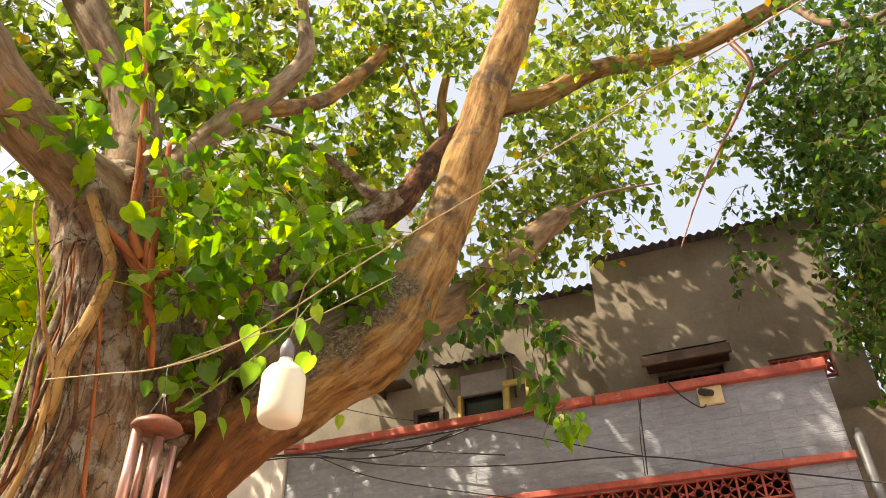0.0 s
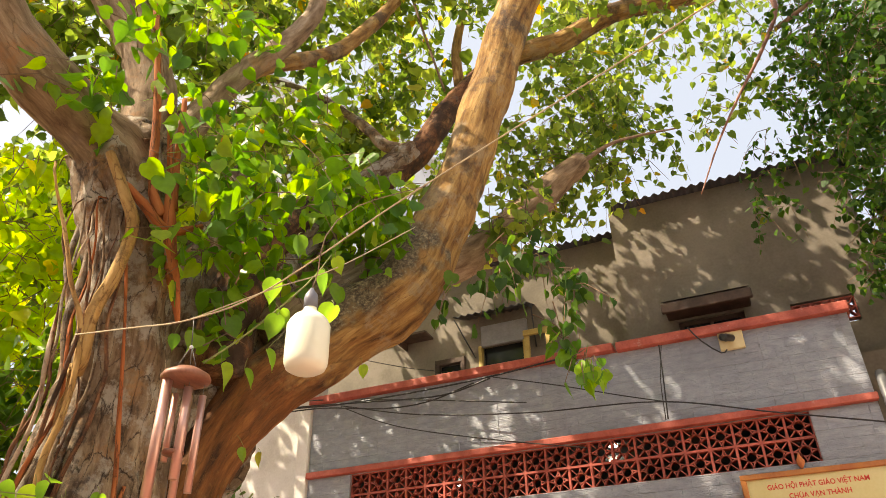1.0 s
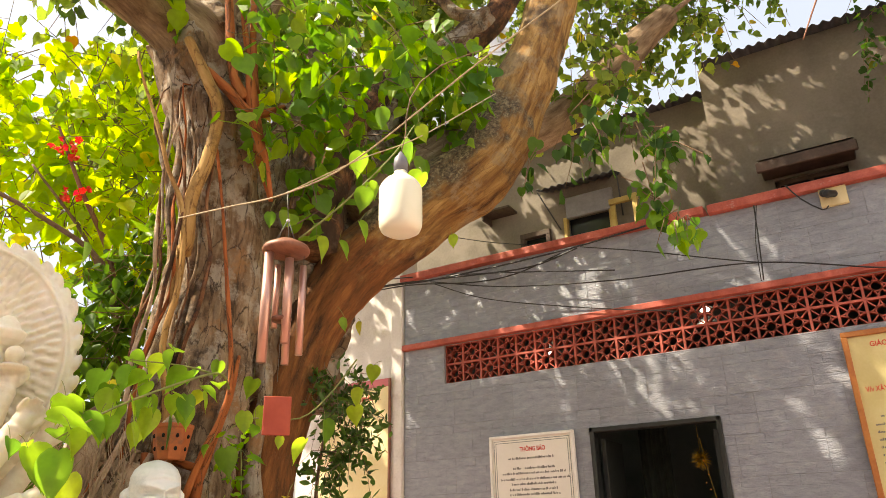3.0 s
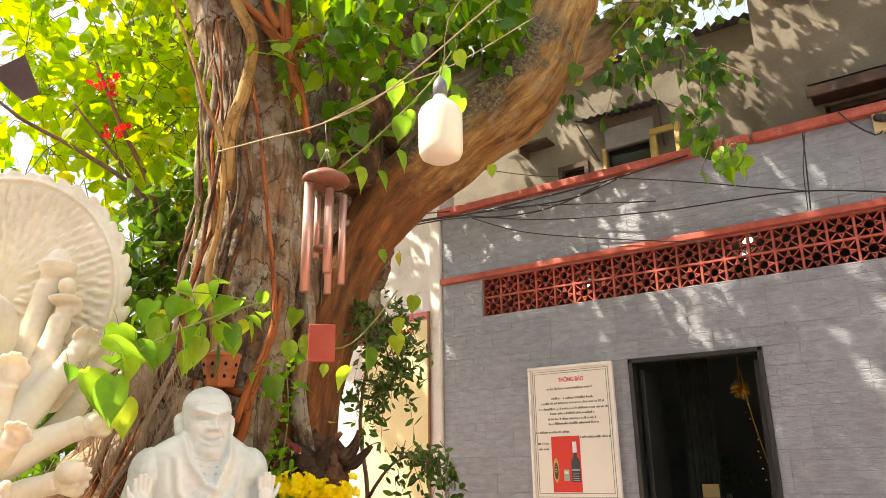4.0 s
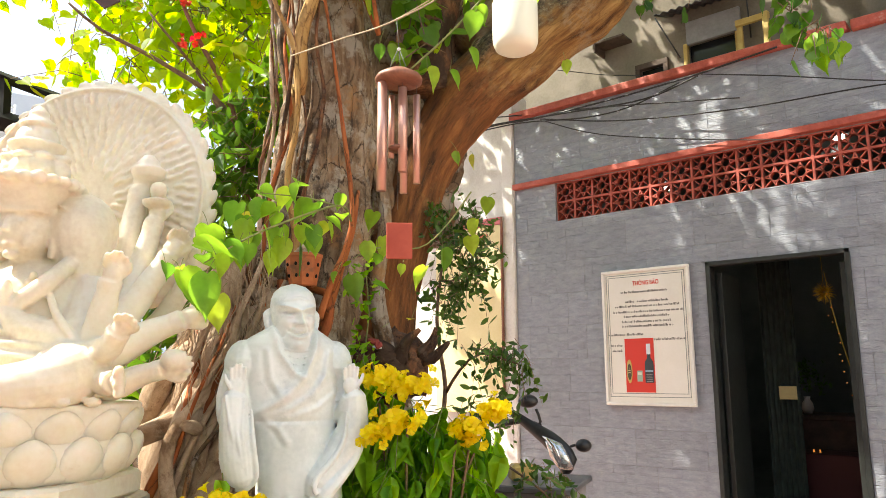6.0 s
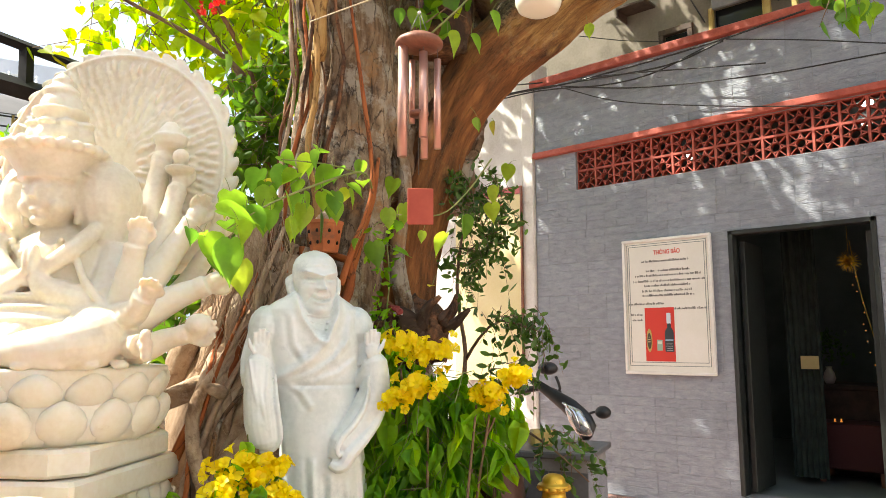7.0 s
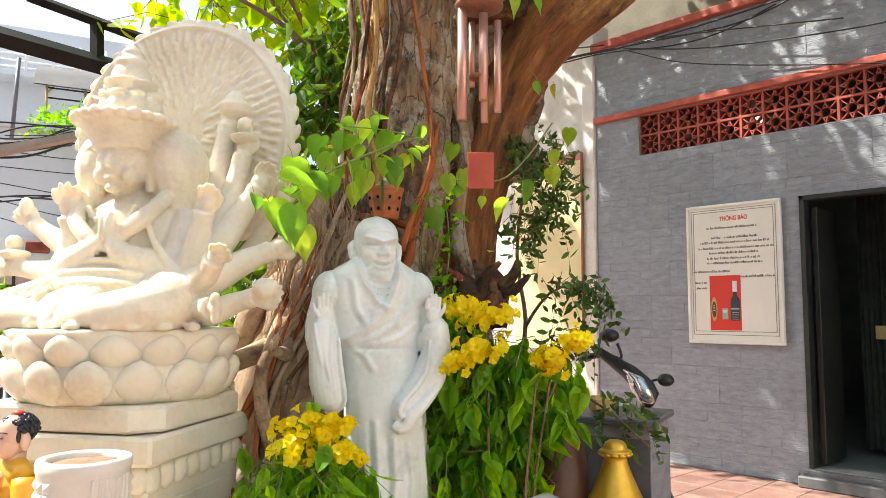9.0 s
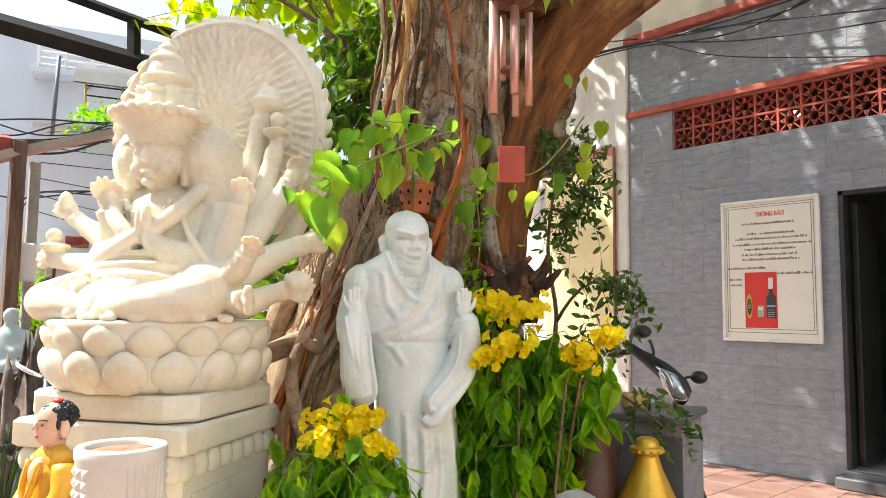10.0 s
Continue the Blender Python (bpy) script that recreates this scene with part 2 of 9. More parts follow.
M_ROOTY = bark_material("golden_aerial_root", [(0.22, 0.105, 0.035), (0.44, 0.25, 0.085), (0.56, 0.36, 0.15)], (0.2, 0.10, 0.04), 14, 0.25, 22, 0.01, [((0.13, 0.075, 0.035), 8, 0.56, 0.6)], 0.03)
M_ROOTP = bark_material("pale_root_bark", [(0.20, 0.12, 0.07), (0.38, 0.26, 0.17), (0.50, 0.37, 0.26), (0.60, 0.47, 0.35)], (0.2, 0.12, 0.07), 9, 0.7, 18, 0.014, [((0.14, 0.075, 0.04), 7, 0.57, 0.7), ((0.58, 0.47, 0.37), 9, 0.58, 0.6)], 0.002)
M_LEAF = leaf_material("bodhi_leaf", [(0.0, (0.052, 0.10, 0.018)), (0.5, (0.135, 0.215, 0.032)), (0.96, (0.31, 0.39, 0.065)), (0.985, (0.45, 0.34, 0.03)), (1.0, (0.45, 0.24, 0.03))], 0.55)
# bodhi leaf brightened in colour and translucency to look sunlit
M_LEAFSUN = leaf_material("sunlit_bodhi_leaf", [(0.0, (0.15, 0.27, 0.018)), (0.5, (0.23, 0.35, 0.022)), (0.97, (0.34, 0.42, 0.035)), (1.0, (0.5, 0.40, 0.05))], 0.66, boost=2.4)
M_LEAFM = leaf_material("mid_bodhi_leaf", [(0.0, (0.06, 0.17, 0.02)), (0.6, (0.13, 0.28, 0.022)), (0.96, (0.25, 0.40, 0.03)), (1.0, (0.29, 0.37, 0.04))], 0.52, 0.36, boost=2.0)
M_LEAFN = leaf_material("shoot_bodhi_leaf", [(0.0, (0.10, 0.24, 0.035)), (0.55, (0.20, 0.37, 0.045)), (0.95, (0.35, 0.49, 0.06)), (1.0, (0.45, 0.42, 0.06))], 0.6, 0.33, boost=2.0)
# small leaves in darker greens: the shade of the crown put into the colour
M_LEAFSHADE = leaf_material("small_shaded_bodhi_leaf", [(0.0, (0.020, 0.062, 0.010)), (0.6, (0.042, 0.110, 0.014)), (0.985, (0.090, 0.19, 0.020)), (1.0, (0.38, 0.25, 0.03))], 0.45, 0.6)
M_LEAFD = leaf_material("dark_shrub_leaf", [(0.0, (0.032, 0.078, 0.016)), (1.0, (0.10, 0.20, 0.032))], 0.3, 0.35)
M_LEAFB = leaf_material("flower_bush_leaf", [(0.0, (0.07, 0.215, 0.014)), (0.6, (0.155, 0.36, 0.020)), (1.0, (0.29, 0.53, 0.035))], 0.58)
M_LEAFG = leaf_material("garden_shrub_leaf", [(0.0, (0.045, 0.115, 0.014)), (0.7, (0.10, 0.21, 0.022)), (1.0, (0.18, 0.31, 0.03))], 0.45, 0.4)
M_TWIG = material("twig", [(0.12, 0.07, 0.04), (0.28, 0.17, 0.10)], 20, 0.8, 0.3)
M_STEM = material("green_stem", [(0.16, 0.20, 0.05), (0.30, 0.30, 0.10)], 20, 0.7, 0.2)
M_YELLOW = leaf_material("yellow_petal", [(0.0, (0.93, 0.71, 0.004)), (1.0, (0.97, 0.84, 0.008))], 0.45, hue=0.5, boost=1.15)
M_REDFL = leaf_material("red_petal", [(0.0, (0.60, 0.05, 0.02)), (1.0, (0.75, 0.12, 0.05))], 0.35)
M_MARBLE = material("cream_marble", [(0.66, 0.58, 0.44), (0.77, 0.705, 0.565), (0.83, 0.785, 0.67)], 3.0, 0.42, 0.15, 60, dirt=((0.58, 0.46, 0.32), 4.5, 0.58, 0.55), dist=0.003, sss=0.35)
M_MARBLEW = material("white_marble", [(0.64, 0.695, 0.665), (0.755, 0.80, 0.775), (0.825, 0.855, 0.835)], 4.0, 0.4, 0.12, 60, dirt=((0.44, 0.50, 0.50), 5, 0.56, 0.6), dist=0.003, sss=0.06)
M_TERRA = material("terracotta", [(0.38, 0.105, 0.035), (0.56, 0.18, 0.06)], 8, 0.8, 0.4, dirt=((0.12, 0.08, 0.05), 9, 0.52, 0.7))
M_GOLD = material("gold_paint", [(0.62, 0.36, 0.03), (0.80, 0.52, 0.07)], 6, 0.32, 0.15, 60, metal=0.55)
M_GREYTILE = material("dark_grey_tile", [(0.085, 0.087, 0.095), (0.14, 0.143, 0.15)], 6, 0.5, 0.2, vary=0.1)
M_BLACK = material("black_plastic", [(0.012, 0.012, 0.013), (0.03, 0.03, 0.03)], 10, 0.4, 0.1)
M_STEEL = material("black_steel", [(0.006, 0.006, 0.006), (0.018, 0.016, 0.015)], 6, 0.6, 0.2, spec=0.25)
M_WOODR = material("red_brown_wood", [(0.18, 0.065, 0.035), (0.30, 0.12, 0.07)], 12, 0.5, 0.2, stretch=(4, 1, 1))
M_COPPER = material("copper_tube", [(0.60, 0.34, 0.27), (0.64, 0.37, 0.30)], 3, 0.3, 0.0, metal=0.6, rough_vary=0.03)
M_BULB = material("bulb_white", [(0.80, 0.79, 0.62), (0.84, 0.83, 0.68)], 4, 0.35, 0.0)
M_GREYP = material("grey_plastic", [(0.14, 0.14, 0.17), (0.20, 0.20, 0.23)], 9, 0.5, 0.05)
M_ROPE = material("old_rope", [(0.36, 0.27, 0.16), (0.50, 0.40, 0.26)], 60, 0.9, 0.3)
M_BOARD = material("cream_board", [(0.72, 0.69, 0.62), (0.78, 0.75, 0.69)], 3, 0.45, 0.05)
M_FRAMEW = material("white_frame", [(0.70, 0.68, 0.64), (0.80, 0.78, 0.74)], 6, 0.4, 0.1)
M_YSIGN = material("yellow_sign", [(0.58, 0.49, 0.21), (0.66, 0.57, 0.29)], 2, 0.4, 0.03)
M_ORFRAME = material("orange_brown_frame", [(0.36, 0.11, 0.03), (0.50, 0.20, 0.05)], 7, 0.35, 0.1)
M_HOLE = plain("hole_shade", (0.006, 0.004, 0.003), 0.9)
M_INK = plain("dark_ink", (0.15, 0.14, 0.13), 0.6)
M_RED = plain("red_print", (0.62, 0.035, 0.02), 0.5)
M_NAVY = plain("navy_print", (0.03, 0.03, 0.16), 0.5)
M_PINK = plain("pink_strip", (0.62, 0.16, 0.17), 0.5)
M_DOORF = material("dark_green_metal", [(0.010, 0.013, 0.012), (0.028, 0.032, 0.028)], 6, 0.5, 0.1)
M_DARKSHEET = material("dark_green_sheet", [(0.02, 0.032, 0.026), (0.045, 0.065, 0.05)], 9, 0.9, 0.2)
M_BROWNM = material("brown_rusty_metal", [(0.045, 0.028, 0.02), (0.11, 0.068, 0.048)], 8, 0.75, 0.3)
M_YWOOD = material("yellow_painted_wood", [(0.45, 0.30, 0.08), (0.58, 0.42, 0.14)], 9, 0.6, 0.2)
M_WHITEB = material("white_building", [(0.55, 0.555, 0.585), (0.62, 0.625, 0.65)], 0.8, 0.8, 0.1, 20)
M_CHROME = plain("chrome", (0.75, 0.76, 0.78), 0.15, 1.0)
M_SOIL = material("sand_ash", [(0.22, 0.12, 0.07), (0.34, 0.21, 0.14)], 30, 0.95, 0.5)
M_ORANGE = material("orange_robe_paint", [(0.68, 0.33, 0.02), (0.78, 0.42, 0.04)], 5, 0.35, 0.05)
M_SKIN = material("peach_paint", [(0.72, 0.42, 0.30), (0.78, 0.50, 0.38)], 5, 0.35, 0.03)
M_STONE = material("grey_stone", [(0.28, 0.27, 0.25), (0.45, 0.43, 0.40)], 8, 0.85, 0.5)
M_GLASSD = plain("dark_window_glass", (0.02, 0.022, 0.025), 0.12)


# ---- building helpers ----
class Geo:
    """Collects vertices and faces of one mesh."""

    def __init__(self):
        self.v, self.f, self.m, self.slot, self.w, self.flowing = [], [], [], 0, [], False

    def add(self, verts, faces, flow=None):
        o = len(self.v)
        self.w.extend(tuple(map(float, p)) for p in (verts if flow is None else flow))
        self.flowing = self.flowing or flow is not None
        self.v.extend(tuple(map(float, p)) for p in verts)
        self.f.extend(tuple(i + o for i in f) for f in faces)
        self.m.extend([self.slot] * len(faces))
        return self

    def box(self, a, b, c=0.0):
        """A box between two corners, its edges chamfered by c."""
        lo, hi = np.minimum(a, b), np.maximum(a, b)
        c = min(c, 0.45 * float((hi - lo).min()))
        if c <= 0:
            vs = [(x, y, z) for x in (lo[0], hi[0]) for y in (lo[1], hi[1]) for z in (lo[2], hi[2])]
            return self.add(vs, [(0, 1, 3, 2), (4, 6, 7, 5), (0, 4, 5, 1), (2, 3, 7, 6), (0, 2, 6, 4), (1, 5, 7, 3)])
        vs, idx = [], {}
        for sx in (0, 1):
            for sy in (0, 1):
                for sz in (0, 1):
                    s = (sx, sy, sz)
                    for ax in range(3):
                        p = [hi[k] - c if s[k] else lo[k] + c for k in range(3)]
                        p[ax] = hi[ax] if s[ax] else lo[ax]
                        idx[s, ax] = len(vs)
                        vs.append(p)
        fs = []
        mid = (lo + hi) / 2

        def put(ids):
            p = np.array([vs[i] for i in ids])
            n = np.cross(p[1] - p[0], p[2] - p[0])
            fs.append(tuple(ids) if n @ (p.mean(0) - mid) > 0 else tuple(ids[::-1]))

        for ax in range(3):
            u, w = (ax + 1) % 3, (ax + 2) % 3
            for s in (0, 1):
                ring = []
                for a_, b_ in ((0, 0), (1, 0), (1, 1), (0, 1)):
                    k = [0, 0, 0]
                    k[ax], k[u], k[w] = s, a_, b_
                    ring.append(idx[tuple(k), ax])
                put(ring)
            for a_ in (0, 1):
                for b_ in (0, 1):
                    k0, k1 = [0, 0, 0], [0, 0, 0]
                    k0[ax], k1[ax] = 0, 1
                    k0[u] = k1[u] = a_
                    k0[w] = k1[w] = b_
                    put([idx[tuple(k0), u], idx[tuple(k1), u], idx[tuple(k1), w], idx[tuple(k0), w]])
        for sx in (0, 1):
            for sy in (0, 1):
                for sz in (0, 1):
                    put([idx[(sx, sy, sz), ax] for ax in range(3)])
        return self.add(vs, fs)

    def tube(self, pts, radii, segs=10, step=0.08, rough=0.0, seed=0, flat=1.0, freq=3.0, smooth=True, twist=0.0, wobble=0.0, ends=True, ridge=0.0):
        """A rounded limb along a smooth line through pts; rough: uneven surface; flat: squeezed across."""
        pts = np.array(pts, float)
        radii = np.broadcast_to(np.array(radii, float), (len(pts),)).copy()
        if smooth and len(pts) > 2:
            line, rad = [], []
            ext = np.vstack([2 * pts[0] - pts[1], pts, 2 * pts[-1] - pts[-2]])
            for i in range(len(pts) - 1):
                p0, p1, p2, p3 = ext[i : i + 4]
                n = max(2, int(np.linalg.norm(p2 - p1) / step))
                for k in range(n):
                    t = k / n
                    line.append(0.5 * (2 * p1 + (p2 - p0) * t + (2 * p0 - 5 * p1 + 4 * p2 - p3) * t * t + (3 * p1 - p0 - 3 * p2 + p3) * t ** 3))
                    rad.append(radii[i] * (1 - t) + radii[i + 1] * t)
            line.append(pts[-1])
            rad.append(radii[-1])
            pts, radii = np.array(line), np.array(rad)
        if wobble:
            for i in range(1, len(pts) - 1):
                pts[i] += np.array(noise.noise_vector(Vector(pts[i] * 2.5) + Vector((seed * 7.1, 3, 1)))) * wobble
        tang = np.gradient(pts, axis=0)
        tang /= np.linalg.norm(tang, axis=1)[:, None] + 1e-9
        ref = np.array((0.3, 1.0, 0.2)) if abs(tang[0] @ np.array((0.3, 1.0, 0.2))) < 0.95 else np.array((1.0, 0, 0))
        u = np.cross(tang[0], ref)
        vs, fs, fl = [], [], []
        run = np.concatenate([[0], np.cumsum(np.linalg.norm(np.diff(pts, axis=0), axis=1))]) + seed * 0.37
        ang = np.linspace(0, 2 * np.pi, segs, endpoint=False)
        for i, (p, d, r) in enumerate(zip(pts, tang, radii)):
            u = u - d * (u @ d)
            u /= np.linalg.norm(u) + 1e-9
            w = np.cross(d, u)
            for a in ang:
                q = a + twist * i
                o = (math.cos(q) * u + math.sin(q) * w * flat) * r
                if rough:
                    x = p + o
                    k = 1 + rough * noise.fractal(Vector((x[0] * freq + seed, x[1] * freq, x[2] * freq * 0.6)), 0.9, 2.1, 3)
                    if ridge:
                        k += ridge * noise.fractal(Vector((math.cos(q) * 2.6, math.sin(q) * 2.6, run[i] * 0.9)), 0.8, 2.2, 4)
                    o = o * k
                vs.append(p + o)
                fl.append((math.cos(q) * r + seed, math.sin(q) * r, run[i]))
        n = len(pts)
        for i in range(n - 1):
            for j in range(segs):
                a, b = i * segs + j, i * segs + (j + 1) % segs
                fs.append((a, b, b + segs, a + segs))
        if ends:
            fs.append(tuple(range(segs - 1, -1, -1)))
            fs.append(tuple((n - 1) * segs + j for j in range(segs)))
        return self.add(vs, fs, fl)

    def lathe(self, profile, centre=(0, 0, 0), segs=32, squash=1.0, caps=True):
        """A turned form: profile of (radius, height)."""
        cx, cy, cz = centre
        vs = [(cx + r * math.cos(a), cy + r * math.sin(a) * squash, cz + z) for r, z in profile for a in np.linspace(0, 2 * np.pi, segs, endpoint=False)]
        n = len(profile)
        fs = [(i * segs + j, i * segs + (j + 1) % segs, (i + 1) * segs + (j + 1) % segs, (i + 1) * segs + j) for i in range(n - 1) for j in range(segs)]
        if caps:
            fs += [tuple(range(segs - 1, -1, -1)), tuple((n - 1) * segs + j for j in range(segs))]
        return self.add(vs, fs)

    def ball(self, c, r, segs=16, turn=None, rings=9):
        """An ellipsoid with radii r."""
        r = np.broadcast_to(np.array(r, float), (3,))
        vs = [(0, 0, -1)]
        for i in range(1, rings):
            t = math.pi * i / rings
            vs += [(math.sin(t) * math.cos(a), math.sin(t) * math.sin(a), -math.cos(t)) for a in np.linspace(0, 2 * np.pi, segs, endpoint=False)]
        vs.append((0, 0, 1))
        vs = np.array(vs) * r
        if turn is not None:
            vs = vs @ np.array(turn.to_3x3()).T
        vs = vs + np.array(c, float)
        fs = [(0, 1 + (j + 1) % segs, 1 + j) for j in range(segs)]
        for i in range(rings - 2):
            o = 1 + i * segs
            fs += [(o + j, o + (j + 1) % segs, o + segs + (j + 1) % segs, o + segs + j) for j in range(segs)]
        o, top = 1 + (rings - 2) * segs, len(vs) - 1
        fs += [(o + j, o + (j + 1) % segs, top) for j in range(segs)]
        return self.add(vs, fs)

    def moved(self, m, start=0):
        r, t = np.array(m.to_3x3()), np.array(m.translation)
        v = np.array(self.v[start:]) @ r.T + t
        self.v[start:] = [tuple(p) for p in v]
        return self

    def mesh(self, name, mats, smooth=True):
        me = bpy.data.meshes.new(name)
        me.from_pydata(self.v, [], self.f)
        for m in mats if isinstance(mats, (list, tuple)) else (mats,):
            me.materials.append(m)
        if self.flowing:
            me.attributes.new("flow", "FLOAT_VECTOR", "POINT").data.foreach_set("vector", np.array(self.w).reshape(-1))
        if any(self.m):
            me.polygons.foreach_set("material_index", self.m)
        me.polygons.foreach_set("use_smooth", [smooth] * len(self.f))
        me.update()
        return me


def thing(name, at=(0, 0, 0), label="", category="", group="", kind=""):
    ob = new(name)
    ob.matrix_basis = Matrix.Translation(at)
    ob.empty_display_size = 0.1
    return tagged(ob, label, category, group, kind)


def part(name, geo, mats, parent=None, label="", smooth=True):
    """One mesh object, in world places, under a thing or a part."""
    me = geo if isinstance(geo, bpy.types.Mesh) else geo.mesh(name, mats, smooth)
    ob = new(name, me)
    if parent is not None:
        ob.parent = parent
        if parent.type == "EMPTY":
            ob.matrix_parent_inverse = parent.matrix_basis.inverted()
    return tagged(ob, label)


def piece(name, me, m, parent):
    """A piece of a surface, sharing its mesh with its like."""
    ob = new(name, me)
    ob.parent = parent
    ob.matrix_basis = m
    return ob


def solid(name, geo, mats, label, category, group="", kind="", smooth=True):
    """A thing that is one mesh."""
    return tagged(part(name, geo, mats, None, "", smooth), label, category, group, kind)



# ---- ground and building ----
G = -0.03
tagged(part("ground", Geo().box((-600, -600, G - 0.3), (600, 600, G - 0.012)), M_EARTH, smooth=False), "dusty red-brown ground running to the horizon", "ground", kind="structure")
pave = tagged(part("pavement", Geo().box((-6.0, -9.0, G - 0.1), (8.0, 0.0, G - 0.004)), M_GROUT, smooth=False), "courtyard paving of red square tiles, sunlit in patches", "pavement", kind="structure")

X0, X1, ZP = 0.0, 4.83, 3.79
DX0, DX1, DZ0, DZ1 = 1.84, 2.88, 0.10, 2.16
VX0, VX1, VZ0, VZ1 = 0.46, 4.37, 2.70, 3.07
TH = 0.18


def wall_with_holes(x0, x1, z0, z1, y0, y1, holes):
    """A wall along x, pierced by holes (x0, x1, z0, z1)."""
    g = Geo()
    xs = sorted({x0, x1, *[h[0] for h in holes], *[h[1] for h in holes]})
    zs = sorted({z0, z1, *[h[2] for h in holes], *[h[3] for h in holes]})
    for a, b in zip(xs, xs[1:]):
        for c, d in zip(zs, zs[1:]):
            if not any(h[0] <= a and b <= h[1] and h[2] <= c and d <= h[3] for h in holes):
                g.box((a, y0, c), (b, y1, d))
    return g


wall = tagged(part("wall_front", wall_with_holes(X0, X1, G, ZP, 0.012, TH, [(DX0, DX1, DZ0, DZ1), (VX0, VX1, VZ0, VZ1)]), M_GROUT, smooth=False), "grey embossed brick-tile wall with door and vent opening", "wall", kind="structure")
tagged(part("wall_side", Geo().box((X1 - 0.16, TH, G), (X1, 5.0, ZP)), M_PLASTER, smooth=False), "plaster side wall of the hall", "wall", kind="structure")
tagged(part("wall_old_white", Geo().box((-1.35, 0.02, G), (-0.002, 0.25, 4.1)).box((-0.14, -0.03, G), (-0.004, 0.03, 4.0), 0.01), M_WHITEWALL, smooth=False), "old white plaster wall with stains beside the hall", "wall", kind="structure")
tagged(part("coping", Geo().box((X0 - 0.02, -0.06, ZP), (3.02, 0.22, ZP + 0.075), 0.008).box((3.05, -0.06, ZP - 0.01), (X1 + 0.02, 0.22, ZP + 0.07), 0.008), M_REDPAINT, smooth=False), "chipped red painted coping on the parapet", "coping", kind="structure")
tagged(part("trim_red_band", Geo().box((X0, -0.05, VZ1), (X1 + 0.01, 0.012, VZ1 + 0.055), 0.006), M_REDPAINT, smooth=False), "red painted ledge above the vent blocks", "ledge", kind="structure")
# unseen walls added behind the eye, pale to bounce light into the court
tagged(part("unseen_wall_south", Geo().box((-4.0, -10.4, G), (10.0, -10.0, 6.5)), M_BOUNCE, smooth=False), "unseen plain pale wall added to close the court and bounce light", "wall", kind="structure")
tagged(part("unseen_wall_east", Geo().box((8.6, -10.0, G), (9.0, 1.2, 5.5)), M_BOUNCE, smooth=False), "unseen plain pale wall added to close the court and bounce light", "wall", kind="structure")
# room behind the wall
rm = Geo().box((0.0, TH, 3.4), (4.67, 4.2, 3.5)).box((0.0, 4.0, G), (4.67, 4.1, 3.4)).box((0.0, TH, G), (0.05, 4.0, 3.4)).box((4.6, TH, G), (4.67, 4.0, 3.4)).box((0.0, TH, G), (4.67, 4.0, 0.085))
tagged(part("wall_room", rm, M_ROOM, smooth=False), "dark room behind the doorway", "room", kind="structure")
tagged(part("roof_terrace", Geo().box((X0, TH, 3.55), (4.67, 1.2, 3.65)), M_PLASTER, smooth=False), "terrace slab behind the parapet", "slab", kind="structure")
tagged(part("step", Geo().box((DX0 - 0.05, -0.12, G), (X1, 0.012, 0.055), 0.01).box((DX0, -0.05, 0.05), (DX1, TH, 0.095), 0.006), M_GREYTILE, smooth=False), "low grey threshold step", "step", kind="structure")

for k, c in enumerate(((0.743, 2.020, 3.360), (2.671, 1.278, 3.360), (2.551, 1.891, 3.360))):
    solid("ceiling_lamp", Geo().lathe([(0.001, 3.355), (0.04, 3.352), (0.05, 3.365), (0.05, 3.398)], (c[0], c[1], 0), 16), plain("lamp_glow", (1.0, 0.97, 0.9), 0.5, emit=4.0), "small round white lamp on the room's ceiling", "lamp", "ceiling lamps")

# upper storey
UZ = 5.52
UW = [(3.56, 4.13, 3.6, 4.18)]
tagged(part("wall_upper_right", wall_with_holes(3.10, 5.25, 3.5, UZ, 0.5, 0.7, UW + [(4.5, 5.0, 3.9, 4.15)]).box((3.10, 0.7, 3.5), (3.25, 1.1, UZ)), M_PLASTER, smooth=False), "stained beige plaster upper wall", "wall", kind="structure")
tagged(part("wall_upper_left", wall_with_holes(-4.0, 3.10, 3.5, UZ - 0.06, 0.9, 1.1, [(1.48, 1.98, 3.6, 4.50), (0.95, 1.30, 3.6, 4.42)]), M_PLASTER, smooth=False), "stained beige plaster upper wall with windows", "wall", kind="structure")
# near-black colour here stands in for the shade inside the rooms
tagged(part("wall_upper_back", Geo().box((-4, 3.0, 3.5), (5.2, 3.1, UZ)), M_DARK, smooth=False), "back wall of the upper storey, coloured near-black for interior shade", "wall", kind="structure")


def corrugated(x0, x1, y0, y1, z0, z1, pitch=0.076, amp=0.009, thick=0.004, along="x"):
    """A corrugated sheet, its waves running from y0 to y1."""
    n = int((x1 - x0) / pitch * 6)
    xs = np.linspace(x0, x1, n)
    vs = []
    for k in (0, -thick):
        for y, z in ((y0, z0), (y1, z1)):
            vs += [(x, y, z + k + amp * math.sin((x - x0) / pitch * 2 * math.pi)) for x in xs]
    fs = []
    for i in range(n - 1):
        fs += [(i, i + 1, n + i + 1, n + i), (2 * n + i, 3 * n + i, 3 * n + i + 1, 2 * n + i + 1), (i, 2 * n + i, 2 * n + i + 1, i + 1), (n + i, n + i + 1, 3 * n + i + 1, 3 * n + i)]
    return Geo().add(vs, fs)


tagged(part("roof_right", corrugated(3.12, 5.4, 0.36, 3.1, UZ, UZ + 0.35, 0.09, 0.016), M_ROOFM), "black corrugated metal roof edge", "roof", kind="structure")
